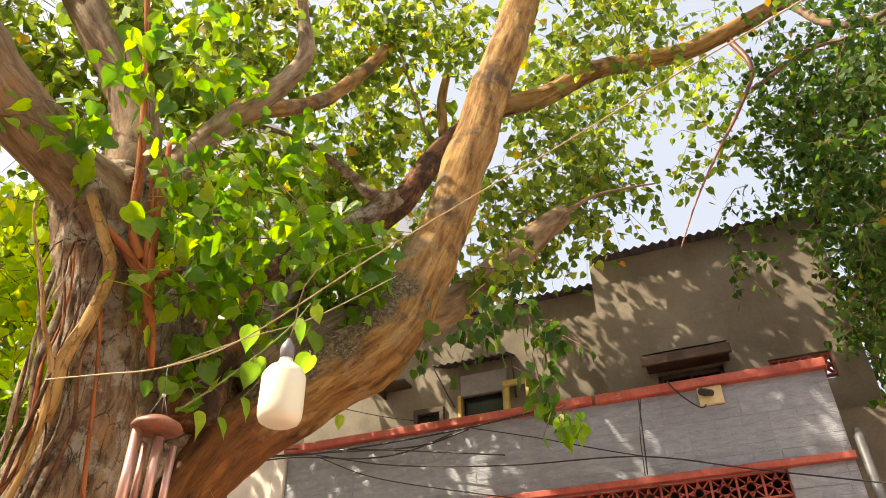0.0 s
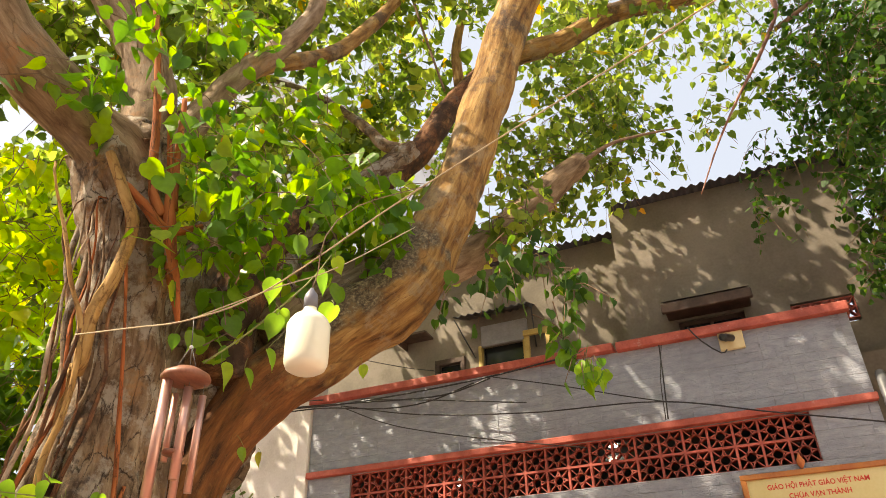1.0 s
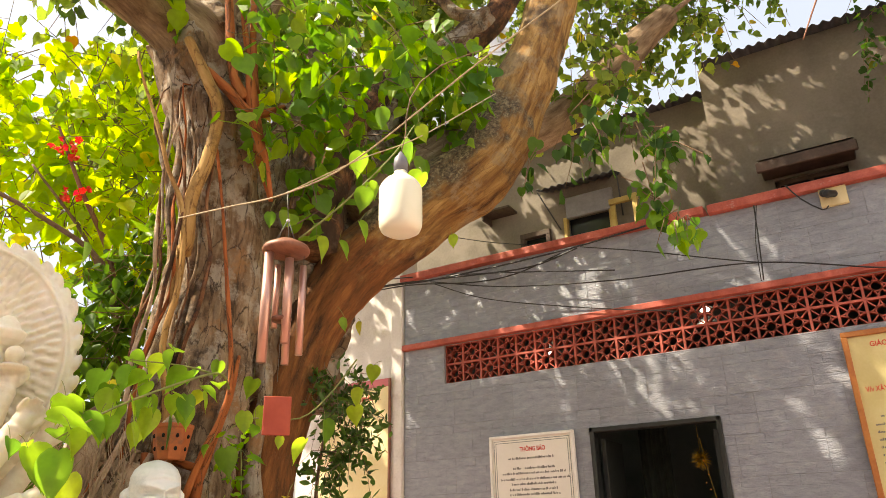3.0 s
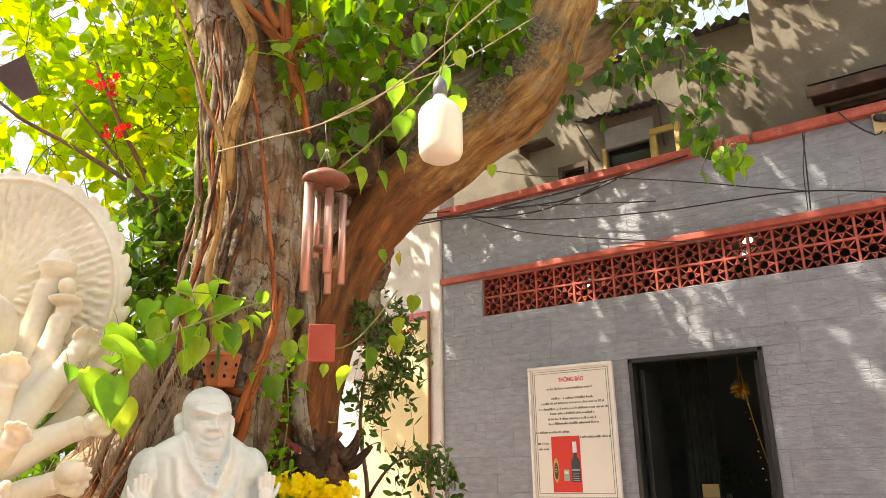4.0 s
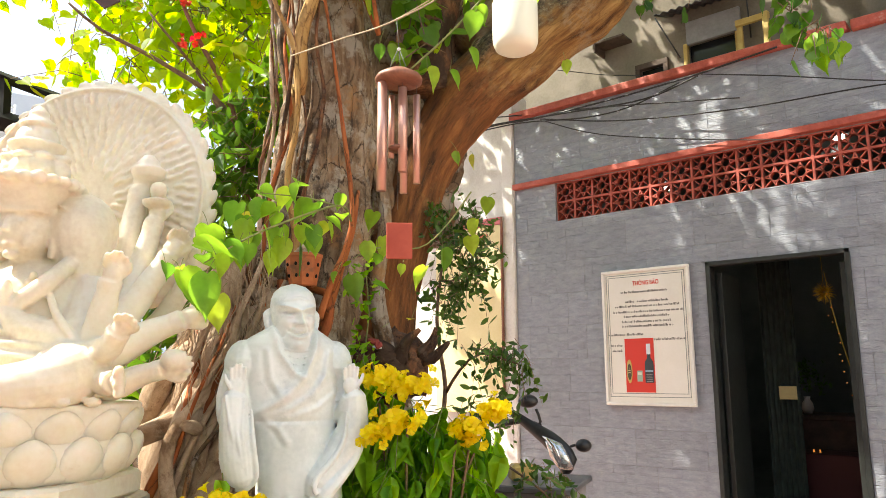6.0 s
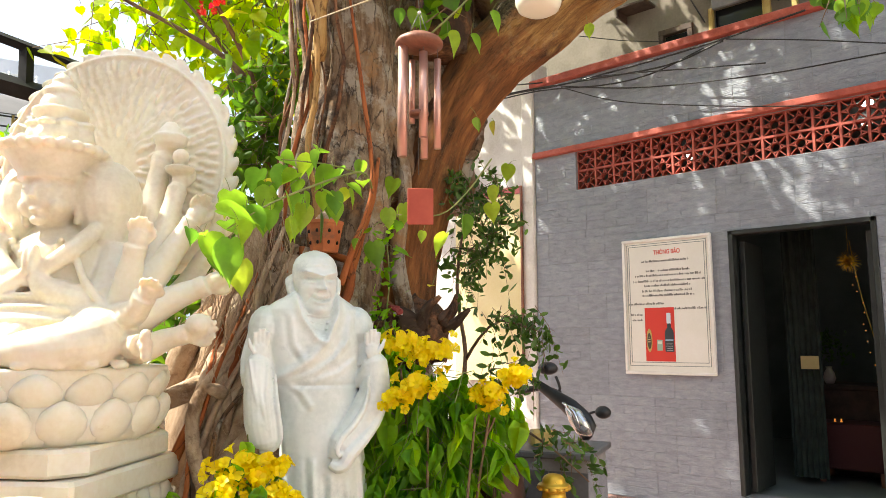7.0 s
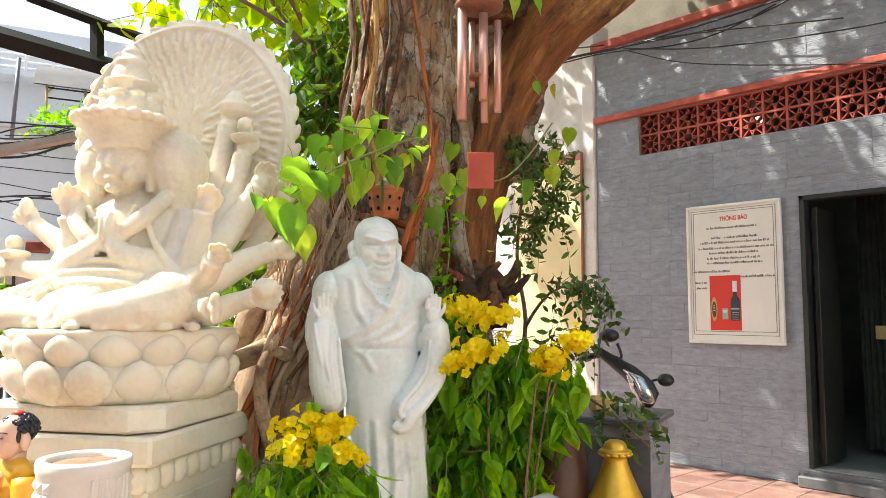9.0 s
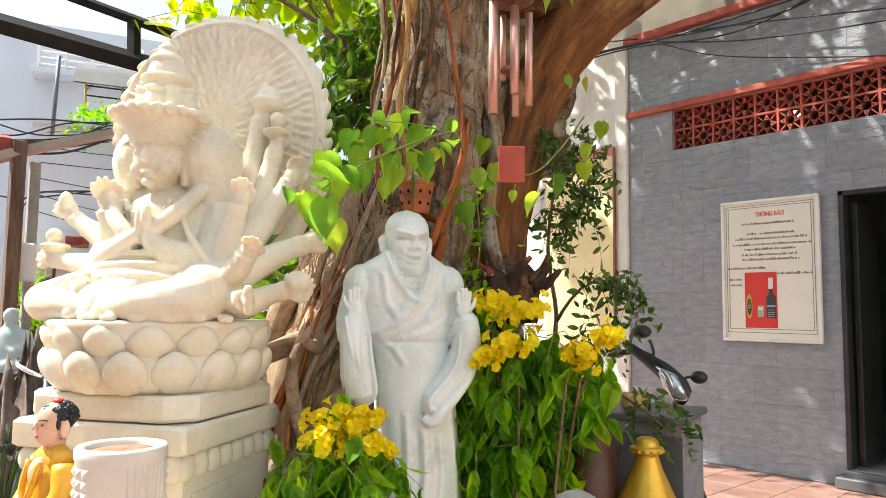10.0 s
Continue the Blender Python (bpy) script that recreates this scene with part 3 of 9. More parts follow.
tagged(part("roof_left", corrugated(-4.2, 3.10, 0.76, 3.1, UZ - 0.06, UZ + 0.25, 0.09, 0.016), M_ROOFM), "black corrugated metal roof edge", "roof", kind="structure")

# window with brown hood
win = thing("window_1", (3.85, 0.5, 4.1), "dark upstairs window under a brown hood", "window", kind="structure")
part("hood", Geo().box((3.48, 0.18, 4.20), (4.20, 0.5, 4.25), 0.01).box((3.46, 0.16, 4.14), (4.22, 0.2, 4.23), 0.008).add([(3.47, 0.17, 4.25), (4.21, 0.17, 4.25), (4.15, 0.5, 4.38), (3.53, 0.5, 4.38)], [(0, 1, 2, 3)]), M_BROWNM, win, "rusty brown hood", False)
part("window_frame", Geo().box((3.56, 0.53, 3.9), (3.60, 0.58, 4.18), 0.004).box((4.09, 0.53, 3.9), (4.13, 0.58, 4.18), 0.004).box((3.83, 0.53, 3.9), (3.86, 0.57, 4.18), 0.004).box((3.56, 0.53, 4.14), (4.13, 0.58, 4.18), 0.004), M_BROWNM, win, "", False)
part("pane", Geo().box((3.6, 0.55, 3.6), (4.09, 0.556, 4.14)), M_GLASSD, win, "", False)
win2 = thing("window_2", (1.75, 0.9, 4.0), "dark upstairs window with a corrugated canopy and yellow shutter", "window", kind="structure")
can = part("canopy", corrugated(1.30, 2.12, 0.56, 0.9, 4.74, 4.86, 0.08, 0.012), M_ROOFM, win2, "black corrugated canopy")
part("brace", Geo().tube([(1.30, 0.6, 4.73), (1.42, 0.89, 4.38)], 0.008, 6), M_ROOFM, can)
part("brace", Geo().tube([(2.16, 0.6, 4.73), (2.10, 0.89, 4.38)], 0.008, 6), M_ROOFM, can)
part("shutter", Geo().box((1.5, 0.86, 4.48), (2.02, 0.9, 4.72), 0.006), M_GROUT, win2, "grey boarded panel", False)
part("window_frame", Geo().box((1.46, 0.87, 3.6), (1.50, 0.93, 4.5), 0.004).box((1.96, 0.87, 3.6), (2.00, 0.93, 4.5), 0.004), M_YWOOD, win2, "", False)
part("pane", Geo().box((1.5, 0.97, 3.6), (1.97, 0.976, 4.5)), M_GLASSD, win2, "", False)
g = Geo()
for a, b in (((2.0, 0.80, 3.75), (2.05, 0.84, 4.52)), ((2.25, 0.72, 3.75), (2.30, 0.76, 4.52)), ((2.0, 0.76, 4.47), (2.3, 0.80, 4.53)), ((2.0, 0.76, 4.15), (2.3, 0.79, 4.19))):
    g.box(a, b, 0.004)
part("casement", g, M_YWOOD, win2, "yellow wooden casement standing open", False)
win3 = thing("window_3", (1.1, 0.9, 4.0), "small upstairs window with a wooden frame", "window", kind="structure")
part("window_frame", Geo().box((0.95, 0.86, 4.36), (1.30, 0.92, 4.42), 0.004).box((0.95, 0.86, 3.6), (1.0, 0.92, 4.36), 0.004).box((1.25, 0.86, 3.6), (1.30, 0.92, 4.36), 0.004), M_BROWNM, win3, "", False)
part("pane", Geo().box((1.0, 0.93, 3.6), (1.25, 0.936, 4.36)), M_GLASSD, win3, "", False)
solid("window_hood", Geo().box((0.58, 0.68, 4.70), (0.92, 0.9, 4.73), 0.006).box((0.58, 0.68, 4.62), (0.60, 0.9, 4.70)), M_BROWNM, "brown metal hood on the upper wall", "hood", smooth=False)
# vent blocks on the upper right wall
vb = thing("upper_vent", (4.75, 0.5, 4.0), "red block vent in the upper wall", "vent", kind="structure")

# neighbour beyond the hall's end
tagged(part("wall_neighbour", Geo().box((4.84, 0.3, G), (8.6, 0.5, 3.55)), M_PLASTER, smooth=False), "weathered plaster wall beyond the end of the hall", "wall", kind="structure")
solid("drainpipe", Geo().tube([(4.90, -0.02, G), (4.90, -0.02, 3.2), (4.92, 0.1, 3.3)], 0.035, 12, smooth=False), M_GREYTILE, "grey plastic drainpipe at the wall's end", "pipe")

# door
door = thing("door_1", (2.36, 0, 0.1), "open doorway with dark green metal frame and folded leaf", "door", kind="structure")
g = Geo().box((DX0, -0.015, DZ0), (DX0 + 0.035, 0.10, DZ1), 0.004).box((DX1 - 0.035, -0.015, DZ0), (DX1, 0.10, DZ1), 0.004).box((DX0, -0.015, DZ1 - 0.035), (DX1, 0.10, DZ1), 0.004)
part("door_frame", g, M_DOORF, door, "", False)
leaf = part("door_leaf", Geo().box((DX1 - 0.09, 0.1, 0.12), (DX1 - 0.05, 0.62, 2.08), 0.004), M_DOORF, door, "door leaf folded inwards", False)
part("handle", Geo().tube([(2.785, 0.55, 0.95), (2.74, 0.55, 0.95), (2.73, 0.5, 0.95), (2.74, 0.45, 0.95), (2.785, 0.45, 0.95)], 0.01, 8, 0.02), M_GOLD, leaf, "brass handle")
part("door_leaf", Geo().box((DX0 + 0.05, 0.1, 0.12), (DX0 + 0.09, 0.55, 2.08), 0.004), M_DOORF, door, "", False)
# dark folded sheet added to fill a dark strip inside the doorway
g = Geo()
n = 34
xs = np.linspace(1.98, 2.25, n)
g.add([(x, 0.9 + 0.03 * math.sin(i * 1.15), z) for z in (0.15, 2.5) for i, x in enumerate(xs)], [(i, i + 1, n + i + 1, n + i) for i in range(n - 1)])
solid("curtain", g, M_DARKSHEET, "dark green folded sheet added for a dark strip inside the doorway", "curtain")

# embossed wall tiles
TW, TR = 0.6, 0.3
tile_meshes = {}


def tile_mesh(w, h, u0, v0):
    """A tile with raised bricks; u0, v0: where in the full tile the piece begins."""
    key = (round(w, 3), round(h, 3), round(u0, 3), round(v0, 3))
    if key not in tile_meshes:
        g = Geo()
        g.add([(0.0015, 0.003, 0.0015), (w - 0.0015, 0.003, 0.0015), (w - 0.0015, 0.003, h - 0.0015), (0.0015, 0.003, h - 0.0015)], [(0, 1, 2, 3)])
        rh = TR / 4
        rr = random.Random(11)
        for r in range(4):
            cuts = [-0.1 + 0.1 * (r % 2), 0.1 + 0.1 * (r % 2) + rr.uniform(-0.02, 0.02), 0.3 + 0.1 * (r % 2) + rr.uniform(-0.02, 0.02), 0.5 + 0.1 * (r % 2), 0.8]
            for a, b in zip(cuts, cuts[1:]):
                d = rr.uniform(-0.002, 0.002)
                a_, b_ = max(a, 0) - u0, min(b, TW) - u0
                c_, d_ = r * rh - v0, (r + 1) * rh - v0
                a_, b_, c_, d_ = max(a_, 0), min(b_, w), max(c_, 0), min(d_, h)
                if b_ - a_ < 0.015 or d_ - c_ < 0.015:
                    continue
                e, y, c = 0.001, d * 0.4 + 0.0010, 0.003
                a_, b_, c_, d_ = a_ + e, b_ - e, c_ + e, d_ - e
                vs = [(a_, 0.0032, c_), (b_, 0.0032, c_), (b_, 0.0032, d_), (a_, 0.0032, d_), (a_ + c, y, c_ + c), (b_ - c, y, c_ + c), (b_ - c, y, d_ - c), (a_ + c, y, d_ - c)]
                g.add(vs, [(4, 5, 6, 7), (0, 1, 5, 4), (1, 2, 6, 5), (2, 3, 7, 6), (3, 0, 4, 7)])
        tile_meshes[key] = g.mesh("tile", M_TILE, False)
    return tile_meshes[key]


def lay_tiles():
    z, row = 1.71 - 6 * TR, 0
    while z < ZP:
        z0, z1 = max(z, G), min(z + TR, ZP)
        x = (0.14 if row % 2 else 0.56) - TW
        while x < X1:
            x0, x1 = max(x, X0), min(x + TW, X1)
            rects = [(x0, x1, z0, z1)]
            for hx0, hx1, hz0, hz1 in ((DX0, DX1, DZ0, DZ1), (VX0, VX1, VZ0, VZ1), (X0, X1, VZ1, VZ1 + 0.055)):
                out = []
                for a, b, c, d in rects:
                    if b <= hx0 or a >= hx1 or d <= hz0 or c >= hz1:
                        out.append((a, b, c, d))
                        continue
                    if c < hz0:
                        out.append((a, b, c, hz0))
                    if d > hz1:
                        out.append((a, b, hz1, d))
                    c2, d2 = max(c, hz0), min(d, hz1)
                    if a < hx0:
                        out.append((a, hx0, c2, d2))
                    if b > hx1:
                        out.append((hx1, b, c2, d2))
                rects = out
            for a, b, c, d in rects:
                if b - a > 0.02 and d - c > 0.02:
                    piece("tile", tile_mesh(b - a, d - c, a - x, c - z), Matrix.Translation((a, 0, c)), wall)
            x += TW
        z += TR
        row += 1


# pierced vent blocks
def block_mesh(s, d=0.07):
    g = Geo()
    b = 0.009
    for p, q in (((0, 0, 0), (s, d, b)), ((0, 0, s - b), (s, d, s)), ((0, 0, b), (b, d, s - b)), ((s - b, 0, b), (s, d, s - b))):
        g.box(p, q)

    def arc(cx, cz, r, a0, a1, w, n):
        vs, fs = [], []
        for i in range(n + 1):
            a = a0 + (a1 - a0) * i / n
            for rr, y in ((r - w, 0.004), (r + w, 0.004), (r + w, d - 0.004), (r - w, d - 0.004)):
                vs.append((cx + rr * math.cos(a), y, cz + rr * math.sin(a)))
        for i in range(n):
            for k in range(4):
                fs.append((i * 4 + k, i * 4 + (k + 1) % 4, i * 4 + 4 + (k + 1) % 4, i * 4 + 4 + k))
        g.add(vs, fs)

    h = s / 2
    arc(h, h, 0.040, 0, 2 * math.pi, 0.0045, 16)
    for a in (45, 135, 225, 315):
        c_, s_ = math.cos(radians(a)), math.sin(radians(a))
        p0, p1, w_ = 0.042, h * 1.36, 0.0038
        vs = [(h + c_ * q - s_ * w_ * e, y, h + s_ * q + c_ * w_ * e) for q in (p0, p1) for e, y in ((-1, 0.006), (1, 0.006), (1, d - 0.006), (-1, d - 0.006))]
        g.add(vs, [(k, (k + 1) % 4, 4 + (k + 1) % 4, 4 + k) for k in range(4)])
    for cx, cz, a in ((0, 0, 0), (s, 0, 90), (s, s, 180), (0, s, 270)):
        arc(cx, cz, h, radians(a), radians(a + 90), 0.0042, 8)
    return g.mesh("vent_block", M_BLOCK, False)


VN = 21
VS = (VX1 - VX0) / VN
grille = thing("vent_grille", (VX0, 0.03, VZ0), "red pierced ventilation blocks in two rows", "vent", kind="structure")
bm_ = block_mesh(VS)
for i in range(VN):
    for j in range(2):
        part("vent_block", bm_, None, grille).matrix_basis = Matrix.Translation((VX0 + i * VS, 0.035, VZ0 + j * (VZ1 - VZ0) / 2)) @ Matrix.Diagonal((1, 1, (VZ1 - VZ0) / 2 / VS, 1))
for i in range(3):
    part("vent_block", bm_, None, vb).matrix_basis = Matrix.Translation((4.5 + i * 0.166, 0.52, 3.94)) @ Matrix.Diagonal((0.166 / VS, 1, 0.2 / VS, 1))

# paving tiles
pv = Geo().box((0.003, 0.003, -0.02), (0.297, 0.297, 0), 0.003).mesh("paving_tile", M_PAVE, False)


def lay_paving():
    for i in range(18):
        for j in range(16):
            x, y = -0.2 + i * 0.3, -4.8 + j * 0.3
            piece("paving_tile", pv, Matrix.Translation((x, y, G)), pave)
    g = Geo()
    for i in range(-19, 26):
        for j in range(-14, 16):
            if not (0 <= i < 18 and 0 <= j < 16):
                x, y = -0.2 + i * 0.3, -4.8 + j * 0.3
                g.box((x + 0.003, y + 0.003, G - 0.02), (x + 0.297, y + 0.297, G))
    ob = part("paving_tile", g, M_PAVE, pave, smooth=False)
    tagged(ob, kind="stuff")


# pale house seen through the tree
hs = thing("house", (-3.634, 5.925, 11.808), "pale plastered house with a sloping roof, seen through the leaves", "house")
fr = [Vector((-5.459, 4.521, 9.833)), Vector((-1.345, 7.120, 10.318)), Vector((-1.563, 7.028, 12.099)), Vector((-4.018, 5.669, 14.021)), Vector((-5.846, 4.156, 14.752))]
fr[0].z = fr[1].z = G
deep = (fr[0] + fr[1]) / 2 - Vector((3.9, -5.8, 0))
deep = Vector((deep.x, deep.y, 0)).normalized() * 4
part("wall", Geo().add(fr + [p + deep for p in fr], [(0, 1, 2, 3, 4), (9, 8, 7, 6, 5), (1, 6, 7, 2), (0, 4, 9, 5)]), M_WHITEB, hs, "white plaster wall", False)
up, out = Vector((0, 0, 0.12)), deep * -0.08
rf = [fr[2] + out, fr[3] + out, fr[4] + out]
part("roof", Geo().add(rf + [p + up for p in rf] + [p + deep * 1.16 for p in rf] + [p + deep * 1.16 + up for p in rf], [(0, 1, 4, 3), (1, 2, 5, 4), (3, 4, 10, 9), (4, 5, 11, 10), (6, 9, 10, 7), (7, 10, 11, 8), (0, 6, 7, 1), (1, 7, 8, 2), (0, 3, 9, 6), (2, 8, 11, 5)]), M_STONE, hs, "grey roof edge", False)



# ---- foliage ----
LEAF = np.array([(0, 0, 0), (-0.22, -0.09, 0.02), (-0.42, 0.02, 0.05), (-0.5, 0.24, 0.06), (-0.42, 0.50, 0.045), (-0.22, 0.72, 0.02), (-0.07, 0.86, 0), (0, 1.14, -0.05), (0.07, 0.86, 0), (0.22, 0.72, 0.02), (0.42, 0.50, 0.045), (0.5, 0.24, 0.06), (0.42, 0.02, 0.05), (0.22, -0.09, 0.02)])
LEAF_F = [(0, 7, 6, 5, 4, 3, 2, 1), (0, 13, 12, 11, 10, 9, 8, 7)]
OVAL = np.array([(0, 0, 0), (-0.16, 0.22, 0.03), (-0.22, 0.5, 0.05), (-0.14, 0.8, 0.02), (0, 1.0, -0.04), (0.14, 0.8, 0.02), (0.22, 0.5, 0.05), (0.16, 0.22, 0.03)])
OVAL_F = [(0, 4, 3, 2, 1), (0, 7, 6, 5, 4)]
LANCE = np.array([(0, 0, 0), (-0.15, 0.14, 0.05), (-0.215, 0.34, 0.075), (-0.19, 0.55, 0.04), (-0.10, 0.78, -0.05), (0, 1.06, -0.20), (0.10, 0.78, -0.05), (0.19, 0.55, 0.04), (0.215, 0.34, 0.075), (0.15, 0.14, 0.05)])
LANCE_F = [(0, 5, 4, 3, 2, 1), (0, 9, 8, 7, 6, 5)]
# broad drooping leaf: midrib, then both edges
BROAD = np.array([(0, 0, 0), (0, 0.18, 0.03), (0, 0.40, 0.03), (0, 0.62, -0.03), (0, 0.84, -0.13), (0, 1.06, -0.28)] + [(s_ * w_, y_, z_) for s_ in (-1, 1) for w_, y_, z_ in ((0.20, 0.14, 0.06), (0.295, 0.36, 0.05), (0.265, 0.58, -0.05), (0.15, 0.80, -0.14))])
BROAD_F = [f_ for b_ in (6, 10) for f_ in ((0, 1, b_), (1, 2, b_ + 1), (1, b_ + 1, b_), (2, 3, b_ + 2), (2, b_ + 2, b_ + 1), (3, 4, b_ + 3), (3, b_ + 3, b_ + 2), (4, 5, b_ + 3))]


def leaf_mesh(name, at, way, size, rng, mat, shape=LEAF, faces=LEAF_F, up_bias=0.0):
    """One mesh of many leaves: at and way are arrays of places and directions."""
    n = len(at)
    way = way / (np.linalg.norm(way, axis=1)[:, None] + 1e-9)
    nor = rng.normal(size=(n, 3))
    nor[:, 2] += up_bias
    x = np.cross(way, nor)
    x /= np.linalg.norm(x, axis=1)[:, None] + 1e-9
    z = np.cross(x, way)
    s = np.asarray(size).reshape(-1, 1, 1)
    sh = np.repeat(shape[None], n, 0)
    sh[:, :, 2] *= rng.uniform(-0.5, 2.2, (n, 1))
    sh[:, :, 0] *= rng.uniform(0.82, 1.08, (n, 1))
    vs = at[:, None] + s * (sh[:, :, 0:1] * x[:, None] + sh[:, :, 1:2] * way[:, None] + sh[:, :, 2:3] * z[:, None])
    k, fl = len(shape), len(faces[0])
    me = bpy.data.meshes.new(name)
    me.vertices.add(n * k)
    me.vertices.foreach_set("co", vs.reshape(-1))
    idx = (np.arange(n)[:, None, None] * k + np.array(faces)[None]).reshape(-1)
    me.loops.add(len(idx))
    me.loops.foreach_set("vertex_index", idx)
    me.polygons.add(n * len(faces))
    me.polygons.foreach_set("loop_start", np.arange(n * len(faces)) * fl)
    me.polygons.foreach_set("use_smooth", [True] * (n * len(faces)))
    me.materials.append(mat)
    me.update(calc_edges=True)
    return me


def spray(clouds, seed, size, droop=1.1, twig_len=0.35, spacing=0.055, petiole=0.6):
    """Twigs inside clouds (centre, radii, twigs) with leaves hanging along them: places, directions, sizes, and the twigs."""
    rng = np.random.default_rng(seed)
    at, way, big, lines = [], [], [], []
    for centre, radii, count in clouds:
        c, r = np.array(centre), np.broadcast_to(np.array(radii, float), (3,))
        for _ in range(count):
            d = rng.normal(size=3)
            d /= np.linalg.norm(d)
            e = c + d * r * rng.uniform(0.15, 1.0) ** 0.5
            w = d * 0.7 + rng.normal(size=3) * 0.6
            w /= np.linalg.norm(w)
            ln = twig_len * rng.uniform(0.6, 1.5)
            a, mid = e - w * ln * 0.5 + np.array((0, 0, 0.06)), e + np.array((0, 0, 0.05))
            b = e + w * ln * 0.5 + np.array((0, 0, -0.08))
            lines.append((a, mid, b))
            for t in np.arange(0.05, 1.0, spacing / ln):
                p = a * (1 - t) ** 2 + 2 * mid * t * (1 - t) + b * t * t
                q = rng.normal(size=3)
                q[2] -= droop
                s = size * rng.uniform(0.65, 1.2)
                off = rng.normal(size=3) * 0.5
                off[2] -= 0.5
                at.append(p + off * s * petiole)
                way.append(q)
                big.append(s)
    return np.array(at), np.array(way), np.array(big), lines, rng


def twig_geo(lines, r=0.0035):
    g = Geo()
    for ln in lines:
        g.tube(ln, [r, r * 0.8, r * 0.4], 4, smooth=False, ends=False)
    return g


tree = thing("bodhi_tree", (1.368, -3.718, 0.450), "huge old bodhi tree with grey bark, aerial roots and heart-shaped leaves", "tree")
g = Geo().tube([(1.309, -3.790, 0.088), (1.310, -3.789, 0.696), (1.320, -3.776, 1.197), (1.356, -3.731, 1.609), (1.394, -3.686, 2.056), (1.406, -3.673, 2.514), (1.441, -3.687, 2.746), (1.405, -3.729, 3.101), (1.353, -3.794, 3.460), (1.306, -3.854, 3.738), (1.350, -3.950, 3.782)], [0.34, 0.31, 0.27, 0.235, 0.215, 0.20, 0.185, 0.19, 0.215, 0.23, 0.17], 96, 0.018, 0.16, 3, freq=5.5, ridge=0.13)
part("trunk", g, M_BARK, tree, "grey-brown cracked bark trunk")
g = Geo()
rng_ = random.Random(5)
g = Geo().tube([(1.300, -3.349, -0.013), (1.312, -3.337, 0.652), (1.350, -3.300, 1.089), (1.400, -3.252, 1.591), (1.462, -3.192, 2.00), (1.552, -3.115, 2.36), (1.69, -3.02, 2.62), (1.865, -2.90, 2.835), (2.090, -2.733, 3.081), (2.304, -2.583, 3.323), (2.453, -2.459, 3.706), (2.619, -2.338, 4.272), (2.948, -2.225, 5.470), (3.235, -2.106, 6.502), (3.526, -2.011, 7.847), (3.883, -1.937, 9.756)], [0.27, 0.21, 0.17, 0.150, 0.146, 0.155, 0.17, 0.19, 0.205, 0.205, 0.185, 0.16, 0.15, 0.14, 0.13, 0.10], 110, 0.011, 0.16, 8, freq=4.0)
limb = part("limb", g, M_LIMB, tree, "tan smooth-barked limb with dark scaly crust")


def ease(a, b, x):
    t = np.clip((x - a) / (b - a), 0, 1)
    return t * t * (3 - 2 * t)


# scaly crust on the bend; lower down, red-brown bark with its shade painted in
vz = np.array([v.co.z for v in limb.data.vertices])
nz = np.array([v.normal.z for v in limb.data.vertices])
nx = np.array([v.normal.x for v in limb.data.vertices])
limb.data.attributes.new("crust", "FLOAT", "POINT").data.foreach_set("value", ease(2.55, 2.9, vz) * (1 - ease(3.5, 3.95, vz)) * ease(-0.45, 0.35, nz))
# painted shade on the lower limb, weaker on faces towards +x
limb.data.attributes.new("low_shade", "FLOAT", "POINT").data.foreach_set("value", (1 - ease(2.45, 3.15, vz)) * (1 - 0.25 * ease(0.35, 0.95, nx)))
part("limb", Geo().tube([(1.347, -3.235, 1.944), (1.323, -3.203, 2.663), (1.297, -3.173, 3.187), (1.258, -3.071, 3.740), (1.275, -2.918, 4.247)], [0.2, 0.18, 0.15, 0.11, 0.08], 26, 0.03, 0.3, 23, freq=7, ridge=0.25), M_BARK, tree, "dark stem behind the fork")
part("limb", Geo().tube([(1.367, -3.037, 1.969), (1.382, -3.023, 2.641), (1.450, -2.897, 3.188), (1.561, -2.557, 3.828), (1.774, -2.179, 4.468), (2.027, -1.931, 4.930)], [0.24, 0.24, 0.2, 0.14, 0.11, 0.08], 30, 0.03, 0.3, 21, freq=7, ridge=0.25), M_BARK, tree, "dark limb behind the fork")


def branch(pts, radii, seed, mat=None, rough=0.14, segs=16):
    return part("branch", Geo().tube(pts, radii, segs, 0.05, rough, seed, freq=6), mat or M_LIMB, tree)


branch([(1.384, -3.773, 3.503), (1.345, -3.906, 3.670), (1.273, -4.099, 3.799), (1.245, -4.340, 3.875), (1.210, -4.637, 4.065), (1.195, -4.961, 4.319)], [0.2, 0.17, 0.155, 0.15, 0.14, 0.13], 11, M_LIMBP, segs=24)
branch([(1.359, -3.725, 3.615), (1.258, -3.691, 4.105), (1.173, -3.719, 4.516), (0.964, -3.840, 5.013), (0.736, -4.021, 5.512), (0.510, -4.244, 6.186)], [0.16, 0.15, 0.14, 0.14, 0.14, 0.13], 12, M_LIMBP, segs=24)
branch([(1.412, -3.739, 3.662), (1.475, -3.589, 4.071), (1.584, -3.404, 4.578), (1.692, -3.170, 5.019), (1.776, -2.975, 5.570), (1.658, -2.939, 6.206), (1.513, -2.929, 7.168)], [0.09, 0.08, 0.07, 0.07, 0.065, 0.055, 0.05], 13, M_LIMBP)
branch([(1.189, -3.384, 4.384), (1.310, -2.975, 5.143), (1.584, -2.495, 5.634), (1.766, -2.138, 6.279), (1.927, -1.934, 6.816)], [0.07, 0.065, 0.06, 0.06, 0.05], 14)
